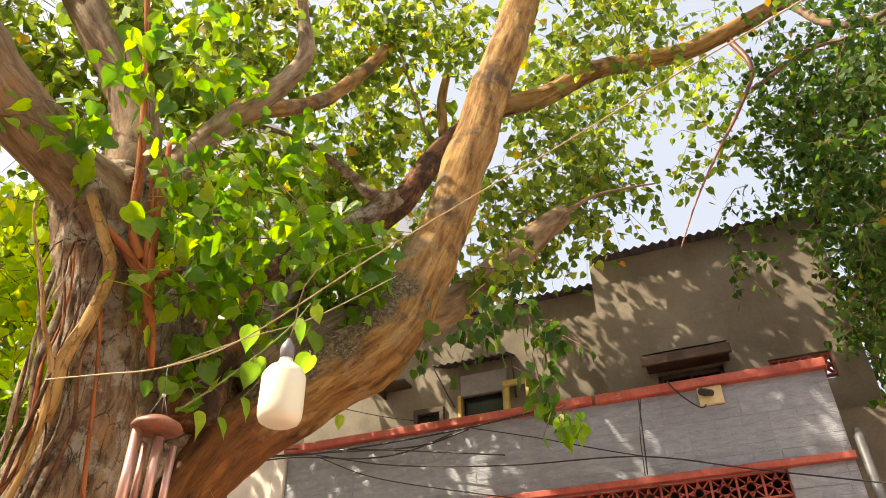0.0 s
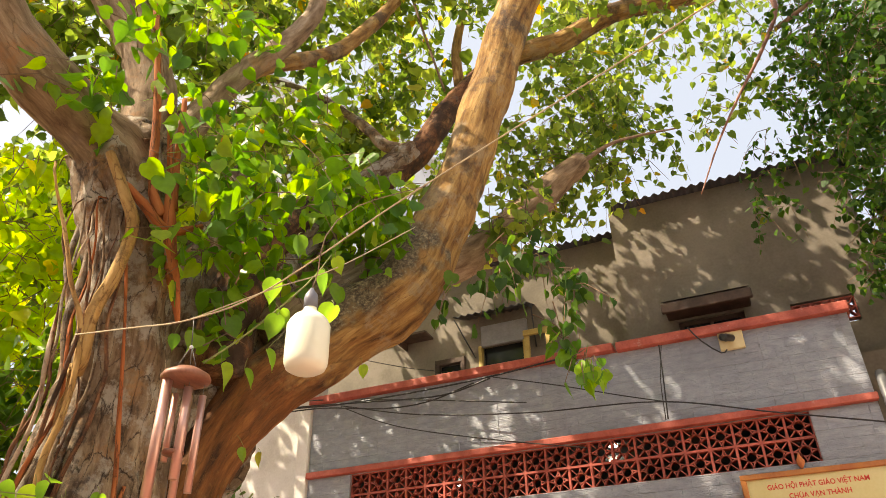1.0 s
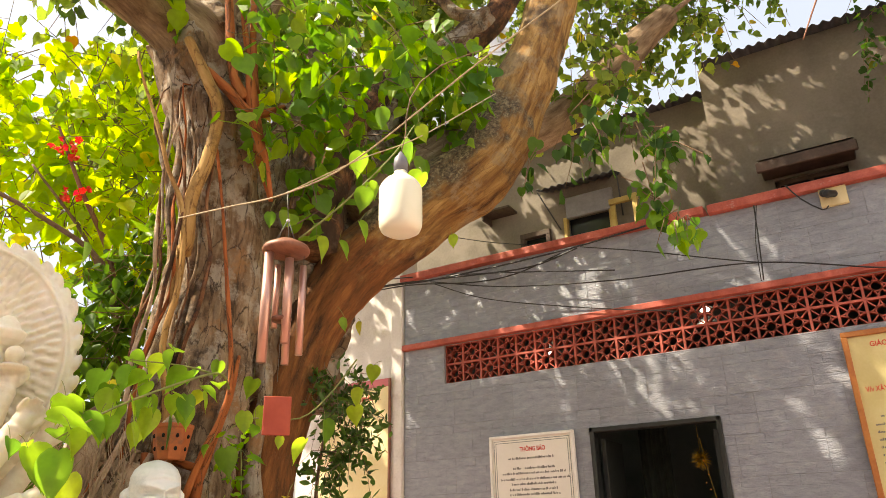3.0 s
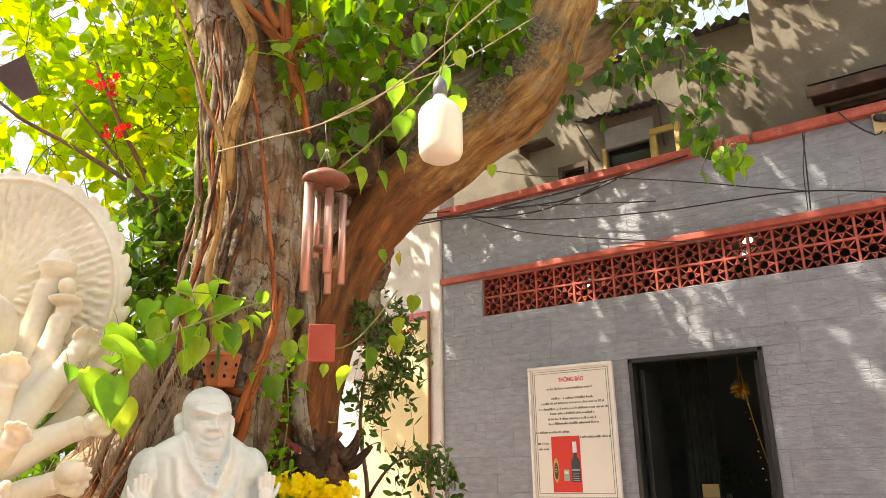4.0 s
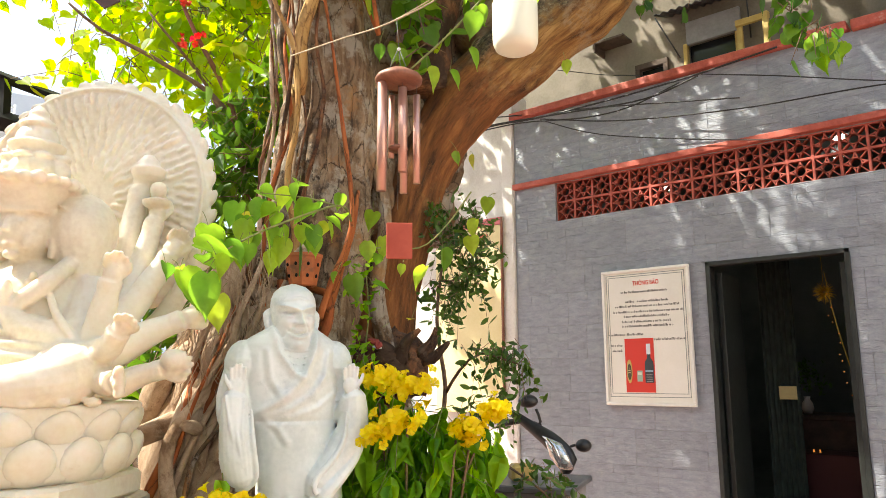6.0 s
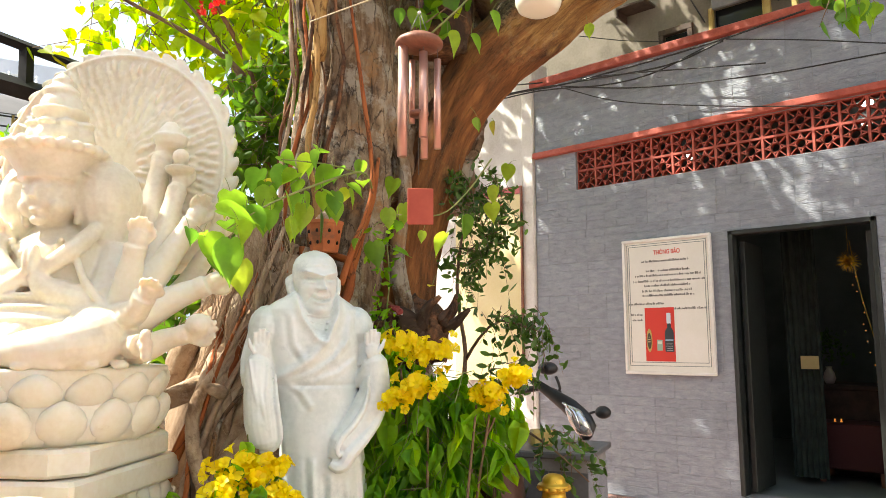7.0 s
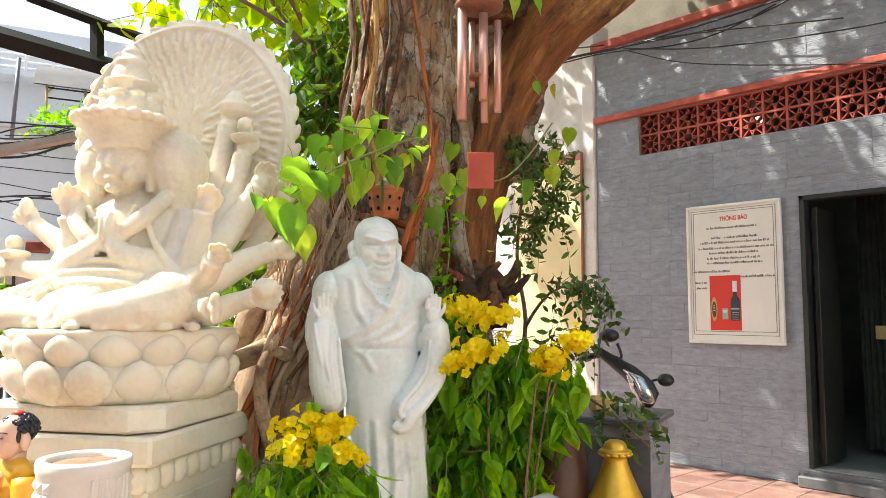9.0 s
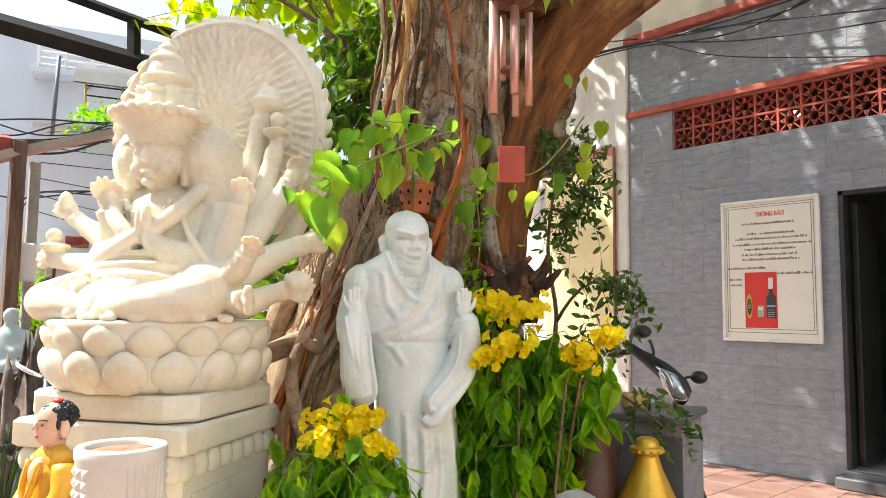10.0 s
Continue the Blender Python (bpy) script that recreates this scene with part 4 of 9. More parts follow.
branch([(1.576, -3.206, 2.678), (1.547, -3.097, 3.230), (1.532, -2.784, 3.821), (1.629, -2.342, 4.297), (1.977, -1.908, 4.833), (2.226, -1.575, 5.587), (2.425, -1.373, 6.034)], [0.16, 0.15, 0.13, 0.11, 0.10, 0.105, 0.10], 15, M_DARKRED, segs=22)
branch([(2.226, -1.575, 5.587), (2.556, -1.246, 6.283), (3.119, -1.009, 6.537), (3.680, -0.844, 6.867), (4.424, -0.757, 6.843), (4.972, -0.735, 6.977), (5.619, -0.802, 7.150), (6.302, -0.970, 7.389)], [0.09, 0.10, 0.10, 0.095, 0.09, 0.08, 0.065, 0.05], 25, segs=22)
branch([(1.163, -1.813, 5.869), (1.536, -1.809, 5.440), (1.783, -1.841, 5.117), (2.051, -1.761, 5.091), (2.283, -1.445, 5.798)], [0.03, 0.045, 0.055, 0.075, 0.06], 16, M_BARK)
branch([(0.600, -2.000, 6.223), (0.888, -1.891, 6.079), (1.185, -1.798, 5.853)], [0.02, 0.026, 0.032], 17, M_BARK, segs=8)
branch([(2.189, -1.267, 6.146), (2.180, -1.271, 6.605), (2.257, -1.241, 7.141)], [0.05, 0.045, 0.035], 18)
# limb behind, with a sawn end
branch([(1.661, -2.937, 2.979), (1.844, -2.560, 3.429), (2.005, -2.232, 3.679), (2.293, -1.872, 3.845), (2.610, -1.543, 4.235), (2.893, -1.361, 4.610), (3.183, -1.201, 4.944)], [0.17, 0.13, 0.125, 0.13, 0.125, 0.12, 0.09], 19, M_LIMBP, 0.2, 22)
branch([(3.158, -1.205, 4.919), (3.413, -1.067, 5.148), (3.666, -0.945, 5.252), (3.942, -0.836, 5.308)], [0.02, 0.016, 0.012, 0.006], 20, M_TWIG, segs=8)
branch([(4.894, -0.721, 6.866), (4.974, -0.787, 6.360), (4.773, -0.801, 5.924), (4.487, -0.814, 5.486), (4.236, -0.844, 5.053), (4.012, -0.886, 4.580)], [0.03, 0.022, 0.016, 0.011, 0.008, 0.005], 21, M_WOODR, segs=8)
branch([(5.485, -0.760, 7.020), (5.623, -0.909, 6.520), (5.821, -1.088, 6.203), (6.126, -1.329, 6.097)], [0.04, 0.035, 0.03, 0.02], 22, M_TWIG, segs=8)
branch([(4.901, -0.823, 6.060), (5.371, -1.039, 6.119), (5.685, -1.250, 5.936), (6.073, -1.526, 5.801)], [0.022, 0.018, 0.015, 0.01], 23, M_TWIG, segs=6)
branch([(1.880, -1.733, 7.241), (1.988, -1.680, 6.666), (2.143, -1.501, 5.884)], [0.02, 0.014, 0.01], 24, M_TWIG, segs=6)


def root(pts, radii, seed, mat=None, wob=0.02, segs=10, name="aerial_root"):
    return part(name, Geo().tube(pts, radii, segs, 0.035, 0.18, seed, freq=9, wobble=wob), mat or M_ROOT, tree)


# aerial roots on the bark
root([(1.500, -4.045, 3.527), (1.577, -3.978, 3.316), (1.620, -3.924, 3.147), (1.609, -3.937, 2.895), (1.554, -3.975, 2.687), (1.537, -3.963, 2.487), (1.497, -3.955, 2.511), (1.509, -3.939, 2.187)], [0.022, 0.027, 0.028, 0.028, 0.03, 0.026, 0.022, 0.018], 31, M_ROOTY, 0.03)
root([(1.413, -4.227, 3.375), (1.476, -4.131, 3.079), (1.546, -4.034, 2.717), (1.587, -3.981, 2.323), (1.575, -3.997, 1.959), (1.581, -3.988, 1.634)], [0.006, 0.008, 0.011, 0.012, 0.013, 0.013], 32, M_ROOTY, 0.06)
root([(1.544, -3.922, 3.266), (1.616, -3.898, 2.955), (1.684, -3.834, 2.349), (1.730, -3.813, 1.951), (1.722, -3.837, 1.777), (1.727, -3.906, 1.636), (1.698, -3.940, 1.485)], [0.003, 0.006, 0.008, 0.010, 0.0115, 0.013, 0.013], 33, M_ROOT, 0.008)
root([(1.414, -4.156, 5.356), (1.510, -4.019, 4.533), (1.575, -3.935, 3.945), (1.623, -3.876, 3.432), (1.663, -3.814, 3.266)], [0.015, 0.017, 0.019, 0.023, 0.032], 34, M_ROOT, 0.01)
root([(1.615, -3.886, 3.973), (1.664, -3.828, 3.521), (1.694, -3.795, 3.238), (1.728, -3.743, 2.988), (1.753, -3.688, 2.760)], [0.012, 0.016, 0.028, 0.034, 0.012], 35, M_ROOT, 0.01)
root([(1.621, -3.801, 4.025), (1.671, -3.805, 3.571), (1.690, -3.784, 3.310)], [0.013, 0.017, 0.024], 36, M_ROOT, 0.01)
root([(1.543, -3.976, 3.386), (1.625, -3.905, 3.282), (1.696, -3.807, 3.184), (1.757, -3.655, 3.276)], [0.02, 0.026, 0.026, 0.014], 37, M_ROOT, 0.015)
root([(1.616, -3.665, 2.070), (1.640, -3.712, 1.907), (1.642, -3.784, 1.701), (1.649, -3.851, 1.527), (1.627, -3.876, 1.410)], [0.008, 0.010, 0.013, 0.018, 0.025], 38, M_ROOT, 0.006)
# many thin dark roots down the side of the trunk
for i in range(9):
    k = i / 8
    a0 = Vector((1.417, -4.041, 3.304)).lerp(Vector((1.539, -3.928, 3.328)), k)
    a1 = Vector((1.457, -4.037, 2.529)).lerp(Vector((1.578, -3.912, 2.547)), k)
    a2 = Vector((1.401, -3.999, 2.300)).lerp(Vector((1.534, -3.908, 2.288)), k)
    a3 = Vector((1.364, -4.138, 1.620)).lerp(Vector((1.550, -3.969, 1.619)), k)
    w = rng_.uniform(0.004, 0.009)
    root([a0, a1, a2, a3], [w * 0.5, w, w * 1.1, w * 1.2], 120 + i, (M_DARKRED, M_BARK, M_ROOTP, M_DARKRED, M_ROOT, M_BARK, M_DARKRED, M_BARK, M_DARKRED)[i], 0.09, 7)
# strands fused with the trunk
for i in range(9):
    k = i / 8
    c0, c1, c2, c3 = Vector((1.411, -3.666, 1.047)), Vector((1.402, -3.678, 1.792)), Vector((1.402, -3.677, 2.514)), Vector((1.375, -3.765, 3.317))
    to = Vector((0.745, -0.665, 0)).normalized()
    ac = Vector((0.665, 0.745, 0)).normalized()
    pts = []
    for c, w in ((c0, 0.34), (c1, 0.245), (c2, 0.205), (c3, 0.195)):
        a = radians(-82 + 164 * k + rng_.uniform(-8, 8))
        pts.append(c + (ac * math.sin(a) + to * math.cos(a)) * w * 0.98)
    if k < 0.36 or k > 0.9:
        root(pts, [0.05, 0.036, 0.022, 0.014], 40 + i, M_BARK, 0.07)
# buttress roots at the foot
for i, (pts, rad) in enumerate((
    (((1.425, -4.050, 1.599), (1.438, -4.207, 1.355), (1.462, -4.318, 1.088), (1.490, -4.387, 0.778), (1.529, -4.440, 0.293)), (0.045, 0.06, 0.068, 0.075, 0.085)),
    (((1.506, -3.976, 1.527), (1.543, -4.126, 1.199), (1.540, -4.236, 0.918), (1.543, -4.303, 0.570), (1.544, -4.319, 0.270)), (0.035, 0.055, 0.065, 0.07, 0.075)),
    (((1.321, -4.112, 1.748), (1.322, -4.241, 1.380), (1.312, -4.315, 1.015), (1.322, -4.357, 0.624), (1.335, -4.375, 0.226)), (0.05, 0.07, 0.085, 0.095, 0.10)),
    (((1.519, -4.177, 1.198), (1.569, -4.264, 0.965), (1.558, -4.353, 0.763), (1.567, -4.377, 0.289)), (0.02, 0.04, 0.048, 0.05)),
    (((1.325, -4.478, 1.039), (1.380, -4.418, 1.061), (1.421, -4.328, 1.022), (1.431, -4.293, 0.891)), (0.036, 0.04, 0.045, 0.04)),
    (((1.286, -4.167, 1.504), (1.261, -4.304, 1.194), (1.252, -4.360, 0.878), (1.266, -4.397, 0.212)), (0.035, 0.05, 0.06, 0.07)),
    (((1.523, -4.086, 1.335), (1.575, -4.185, 1.026), (1.610, -4.239, 0.696), (1.642, -4.262, 0.283)), (0.02, 0.03, 0.036, 0.04)),
    (((1.530, -4.287, 1.133), (1.548, -4.332, 1.009), (1.595, -4.297, 0.865), (1.602, -4.321, 0.705)), (0.012, 0.018, 0.02, 0.016)),
    (((1.391, -4.282, 1.331), (1.466, -4.350, 1.068), (1.473, -4.416, 0.862), (1.456, -4.486, 0.502)), (0.012, 0.018, 0.022, 0.026)),
    (((1.471, -4.124, 1.518), (1.520, -4.193, 1.287), (1.530, -4.286, 1.112), (1.550, -4.366, 0.866), (1.551, -4.402, 0.507)), (0.010, 0.014, 0.018, 0.02, 0.024)),
    (((1.597, -4.071, 1.289), (1.642, -4.126, 1.006), (1.653, -4.179, 0.696), (1.678, -4.213, 0.282)), (0.02, 0.025, 0.03, 0.036)))):
    root(pts, rad, 60 + i, M_ROOTP, 0.12, 22, "buttress_root")
rng_b = random.Random(21)
for i in range(16):
    k = i / 15
    a0 = Vector((1.36, -4.13, 1.70)).lerp(Vector((1.60, -3.93, 1.62)), k)
    a1 = Vector((1.44, -4.36, 1.28)).lerp(Vector((1.64, -4.05, 1.25)), k + rng_b.uniform(-0.08, 0.08))
    a2 = Vector((1.46, -4.47, 0.85)).lerp(Vector((1.68, -4.16, 0.85)), k + rng_b.uniform(-0.12, 0.12))
    a3 = Vector((1.50, -4.53, 0.30)).lerp(Vector((1.70, -4.22, 0.30)), k + rng_b.uniform(-0.12, 0.12))
    w = rng_b.uniform(0.009, 0.026)
    root([a0, a1, a2, a3], [w * 0.6, w, w * 1.2, w * 1.3], 230 + i, M_ROOTP if i % 5 else M_ROOT, 0.14, 12)
for at_, to_, r_ in (((1.60, -4.22, 0.93), (1.70, -4.28, 0.99), 0.03), ((1.55, -4.36, 1.08), (1.62, -4.45, 1.10), 0.022), ((1.63, -4.10, 1.22), (1.72, -4.13, 1.26), 0.018)):
    root([at_, Vector(at_).lerp(Vector(to_), 0.6), to_], [r_ * 1.1, r_, r_ * 0.9], 260, M_ROOTP, 0.0, 12, "root_stub")
part("root_core", Geo().tube([(1.299, -3.885, 1.779), (1.294, -4.027, 1.464), (1.279, -4.121, 1.053), (1.273, -4.187, 0.639), (1.304, -4.231, 0.185)], [0.12, 0.17, 0.21, 0.24, 0.26], 40, 0.03, 0.3, 77, freq=7, ridge=0.3), M_BARK, tree, "dark fluted foot of the trunk")
# red-brown strands between the buttresses
for i in range(18):
    k = (i + rng_.uniform(-0.4, 0.4)) / 17
    a0 = Vector((1.487, -4.136, 1.562)).lerp(Vector((1.626, -3.954, 1.498)), k)
    a1 = Vector((1.512, -4.351, 1.155)).lerp(Vector((1.636, -4.069, 1.134)), k)
    a2 = Vector((1.524, -4.488, 0.793)).lerp(Vector((1.668, -4.192, 0.761)), k)
    a3 = Vector((1.554, -4.558, 0.420)).lerp(Vector((1.693, -4.226, 0.387)), k)
    w = rng_.uniform(0.005, 0.013)
    root([a0, a1, a2, a3], [w * 0.7, w, w * 1.2, w * 1.2], 160 + i, M_ROOT if i % 6 == 0 else M_ROOTP if i % 2 else M_BARK, 0.10, 8)
# fine hanging rootlets
g = Geo()
for i in range(260):
    q = rng_.uniform(-0.19, -0.085)
    view = (Vector((-0.745, 0.665, 0)) + Vector((0.665, 0.745, 0)) * q).normalized()
    p = Vector((3.857, -5.807, rng_.uniform(1.25, 1.78))) + view * rng_.uniform(2.72, 2.98)
    ln = rng_.uniform(0.10, 0.36)
    lean = Vector((rng_.gauss(0, 0.25), rng_.gauss(0, 0.25), -1)).normalized()
    pts = [p.copy()]
    for k in range(7):
        lean = (lean + Vector((rng_.gauss(0, 0.22), rng_.gauss(0, 0.22), rng_.gauss(-0.05, 0.12)))).normalized()
        pts.append(pts[-1] + lean * ln / 7)
    g.tube(pts, [0.0017, 0.0017, 0.0016, 0.0015, 0.0014, 0.0012, 0.001, 0.0007], 5, 0.02)
tagged(part("root_mat", g, M_ROOTP, tree, "mass of fine hanging rootlets"), kind="stuff")
# knotty stump between the trunks
part("burl", Geo().tube([(1.535, -3.576, 1.201), (1.629, -3.510, 1.277), (1.763, -3.454, 1.322), (1.828, -3.437, 1.339)], [0.12, 0.15, 0.10, 0.04], 36, 0.02, 0.75, 9, freq=12).tube([(1.823, -3.468, 1.338), (1.863, -3.459, 1.398), (1.891, -3.462, 1.464)], [0.035, 0.024, 0.008], 10, 0.02, 0.5, 4, freq=20).tube([(1.823, -3.467, 1.326), (1.882, -3.444, 1.350), (1.935, -3.426, 1.402)], [0.03, 0.022, 0.008], 10, 0.02, 0.5, 5, freq=20).tube([(1.742, -3.540, 1.301), (1.796, -3.545, 1.396), (1.847, -3.513, 1.456)], [0.04, 0.025, 0.008], 10, 0.02, 0.5, 6, freq=20), M_DARKRED, tree, "dark knotty burl with broken stubs")


def crown(clouds, seed, size, mat, **kw):
    at, way, big, lines, rng = spray(clouds, seed, size, **kw)
    ob = part("crown", leaf_mesh("crown", at, way, big, rng, mat), None, tree)
    tagged(ob, "heart-shaped green leaves", kind="stuff")
    tagged(part("twigwork", twig_geo(lines), M_TWIG, tree), kind="stuff")
    return len(at)


# near leaves round the fork
crown([((1.93, -3.845, 3.587), (0.26, 0.26, 0.28), 9), ((2.105, -3.607, 3.476), (0.3, 0.3, 0.25), 15), ((2.247, -3.252, 3.427), (0.25, 0.3, 0.25), 6), ((1.959, -3.468, 3.205), (0.3, 0.3, 0.25), 5), ((1.591, -4.163, 4.206), (0.3, 0.3, 0.3), 6), ((1.762, -3.794, 4.715), (0.35, 0.35, 0.35), 12), ((1.992, -3.313, 4.118), (0.3, 0.3, 0.2), 10), ((2.344, -2.959, 3.620), (0.25, 0.25, 0.2), 9), ((1.772, -3.501, 2.839), (0.2, 0.2, 0.2), 3), ((1.518, -4.272, 3.704), (0.25, 0.25, 0.2), 7), ((1.878, -3.676, 3.393), (0.3, 0.3, 0.2), 7), ((1.748, -3.664, 3.085), (0.2, 0.2, 0.2), 5), ((2.013, -3.297, 3.158), (0.25, 0.25, 0.15), 5), ((2.171, -2.945, 3.916), (0.25, 0.25, 0.2), 9)], 101, 0.098, M_LEAFM)
# sunlit leaves behind the trunk, in the brightened leaf colour
crown([((0.260, -3.455, 3.913), (0.7, 0.7, 0.6), 42), ((0.472, -3.321, 3.278), (0.6, 0.6, 0.5), 35), ((-0.190, -3.841, 3.745), (0.6, 0.6, 0.5), 42), ((0.312, -3.552, 3.363), (0.5, 0.5, 0.45), 38), ((-0.110, -3.908, 3.092), (0.5, 0.5, 0.4), 28), ((0.546, -3.559, 2.901), (0.4, 0.4, 0.35), 21), ((-0.428, -4.143, 3.837), (0.6, 0.6, 0.5), 28), ((0.057, -3.670, 3.851), (0.6, 0.6, 0.5), 35), ((0.848, -3.323, 3.755), (0.4, 0.4, 0.4), 14)], 102, 0.092, M_LEAFSUN)
# upper crown, middle distance
crown([((0.563, -3.920, 5.310), (0.7, 0.7, 0.5), 75), ((0.875, -3.450, 6.256), (0.7, 0.7, 0.5), 90), ((1.306, -2.843, 6.214), (0.5, 0.5, 0.4), 60), ((1.602, -2.121, 6.920), (0.6, 0.6, 0.5), 75), ((2.084, -1.636, 7.082), (0.6, 0.6, 0.5), 75), ((1.372, -1.326, 6.969), (0.6, 0.6, 0.5), 60), ((1.573, -0.770, 6.826), (0.6, 0.6, 0.5), 60), ((1.069, -1.275, 6.253), (0.5, 0.5, 0.4), 12), ((0.783, -2.510, 5.375), (0.7, 0.7, 0.5), 60), ((0.377, -2.951, 5.144), (0.7, 0.7, 0.6), 60), ((1.248, -1.636, 5.101), (0.5, 0.5, 0.4), 12), ((0.221, -3.923, 4.963), (0.6, 0.6, 0.6), 45), ((2.376, -1.094, 7.751), (0.5, 0.5, 0.5), 45), ((2.057, -1.648, 4.469), (0.4, 0.4, 0.3), 24)], 103, 0.085, M_LEAF)
# leaves behind the bend of the limb
crown([((1.95, -2.50, 3.72), (0.32, 0.28, 0.20), 46), ((1.75, -2.45, 4.05), (0.3, 0.3, 0.2), 22)], 119, 0.085, M_LEAFM, twig_len=0.25)
# right of the main limb
crown([((3.047, -0.514, 6.040), (0.7, 0.7, 0.5), 84), ((3.479, 0.145, 6.925), (0.7, 0.7, 0.5), 56), ((2.779, -0.978, 5.228), (0.5, 0.5, 0.4), 56), ((3.401, -0.264, 5.758), (0.6, 0.6, 0.4), 50), ((3.552, -1.656, 6.508), (0.4, 0.4, 0.3), 20), ((4.095, -1.638, 6.261), (0.45, 0.45, 0.3), 28), ((3.974, -1.436, 7.306), (0.7, 0.7, 0.4), 56), ((4.259, -0.044, 7.038), (0.5, 0.5, 0.4), 14), ((4.089, -0.438, 5.605), (0.4, 0.4, 0.4), 11), ((2.950, -0.125, 7.323), (0.5, 0.5, 0.5), 36), ((4.666, -0.281, 6.242), (0.4, 0.4, 0.5), 20), ((2.780, -1.805, 4.132), (0.35, 0.35, 0.25), 25), ((3.158, 0.514, 8.263), (0.7, 0.7, 0.6), 84), ((3.724, 0.760, 8.066), (0.6, 0.6, 0.6), 56), ((3.065, -0.511, 5.214), (0.5, 0.5, 0.35), 42), ((1.679, -0.071, 6.621), (0.6, 0.6, 0.5), 56), ((4.743, 0.314, 7.844), (0.6, 0.6, 0.5), 34)], 104, 0.08, M_LEAF)
# hanging sprays before the parapet, in the leaf colour darkened for shade
crown([((2.868, -2.616, 3.217), (0.2, 0.2, 0.12), 9), ((3.114, -2.440, 3.394), (0.25, 0.25, 0.16), 14), ((3.241, -2.411, 3.136), (0.12, 0.12, 0.2), 9), ((3.131, -2.487, 2.897), (0.05, 0.05, 0.08), 2), ((2.680, -2.794, 3.071), (0.08, 0.08, 0.05), 2)], 105, 0.075, M_LEAFSHADE, droop=2.2, twig_len=0.22)
crown([((3.268, -2.462, 2.70), (0.09, 0.09, 0.07), 7), ((3.20, -2.45, 2.86), (0.07, 0.07, 0.08), 3)], 115, 0.085, M_LEAFM, droop=2.4, twig_len=0.16)
# dense shaded crown on the right, part of its shade in the leaf colour
crown([((5.483, -0.447, 5.702), (0.7, 0.7, 0.75), 150), ((5.770, -0.961, 6.019), (0.9, 0.9, 0.8), 200), ((5.442, -0.436, 4.581), (0.5, 0.5, 0.6), 110), ((4.848, -0.206, 5.211), (0.4, 0.4, 0.3), 26), ((5.017, -0.133, 6.242), (0.45, 0.45, 0.6), 36), ((5.791, -0.756, 5.181), (0.8, 0.8, 1.0), 170), ((5.500, -0.660, 6.722), (0.6, 0.6, 0.4), 40), ((5.243, -0.385, 3.907), (0.3, 0.3, 0.5), 50), ((4.403, -0.254, 4.707), (0.3, 0.3, 0.15), 8)], 106, 0.062, M_LEAFSHADE, spacing=0.045)
crown([((6.342, 1.170, 6.845), (0.95, 1.2, 1.5), 330), ((5.690, 0.740, 4.445), (0.4, 0.9, 0.9), 150)], 116, 0.065, M_LEAFSHADE, spacing=0.045, twig_len=0.5)
# crown overhead, mostly out of sight, added to shade the wall and limb
crown([((0.6, -0.9, 6.5), (1.9, 0.8, 0.6), 34), ((-0.9, -1.2, 5.9), (1.3, 0.7, 0.6), 90), ((2.4, -1.0, 7.0), (1.5, 0.9, 0.6), 14), ((3.6, -0.6, 7.4), (1.3, 0.9, 0.6), 18), ((0.2, 0.0, 6.4), (1.0, 0.5, 0.4), 30), ((0.9, -1.1, 6.1), (0.5, 0.35, 0.35), 38), ((-2.2, -1.6, 5.2), (1.0, 0.9, 0.9), 70), ((-0.2, -4.0, 5.3), (0.6, 0.6, 0.4), 46), ((0.6, -3.45, 5.5), (0.5, 0.5, 0.35), 36), ((-0.6, -2.0, 5.5), (1.6, 0.6, 0.5), 135), ((-1.5, -2.1, 5.3), (1.4, 0.6, 0.6), 170)], 107, 0.125, M_LEAF, spacing=0.06, twig_len=0.6)
# unseen leaf clouds added on the sun's path to shade the monk's head
crown([((-0.62, -5.92, 5.3), (0.26, 0.24, 0.3), 34), ((-0.61, -6.08, 5.35), (0.17, 0.17, 0.22), 62)], 117, 0.12, M_LEAF, spacing=0.06, twig_len=0.4)
# leaf clouds added high up to shade the wall right of the door
crown([((0.35, -2.3, 6.6), (0.6, 0.4, 0.5), 70), ((1.0, -2.0, 6.7), (0.4, 0.4, 0.4), 24)], 118, 0.10, M_LEAF, spacing=0.06, twig_len=0.5)
# dark leaves past the hall's end
crown([((5.6, 0.3, 4.2), (0.45, 0.6, 0.9), 120), ((5.9, 0.2, 3.2), (0.6, 0.5, 0.7), 70), ((6.4, 0.6, 5.2), (0.9, 0.6, 0.9), 120)], 108, 0.08, M_LEAFD)


pk = thing("offering_packet", (1.79, -3.71, 1.40), "crumpled dull red and white packet tucked beside the trunk", "packet")
part("wrapper", Geo().tube([(1.762, -3.735, 1.408), (1.775, -3.718, 1.400), (1.792, -3.705, 1.386), (1.80, -3.695, 1.378)], [0.006, 0.014, 0.017, 0.006], 10, 0.006, 0.7, 4, freq=45), plain("dull_red_paper", (0.22, 0.03, 0.025), 0.7), pk, "dull red wrapper", False)
part("label", Geo().tube([(1.775, -3.722, 1.380), (1.787, -3.709, 1.377), (1.803, -3.698, 1.374)], [0.003, 0.007, 0.003], 8, 0.006, 0.5, 9, freq=45), M_FRAMEW, pk, "white label", False)

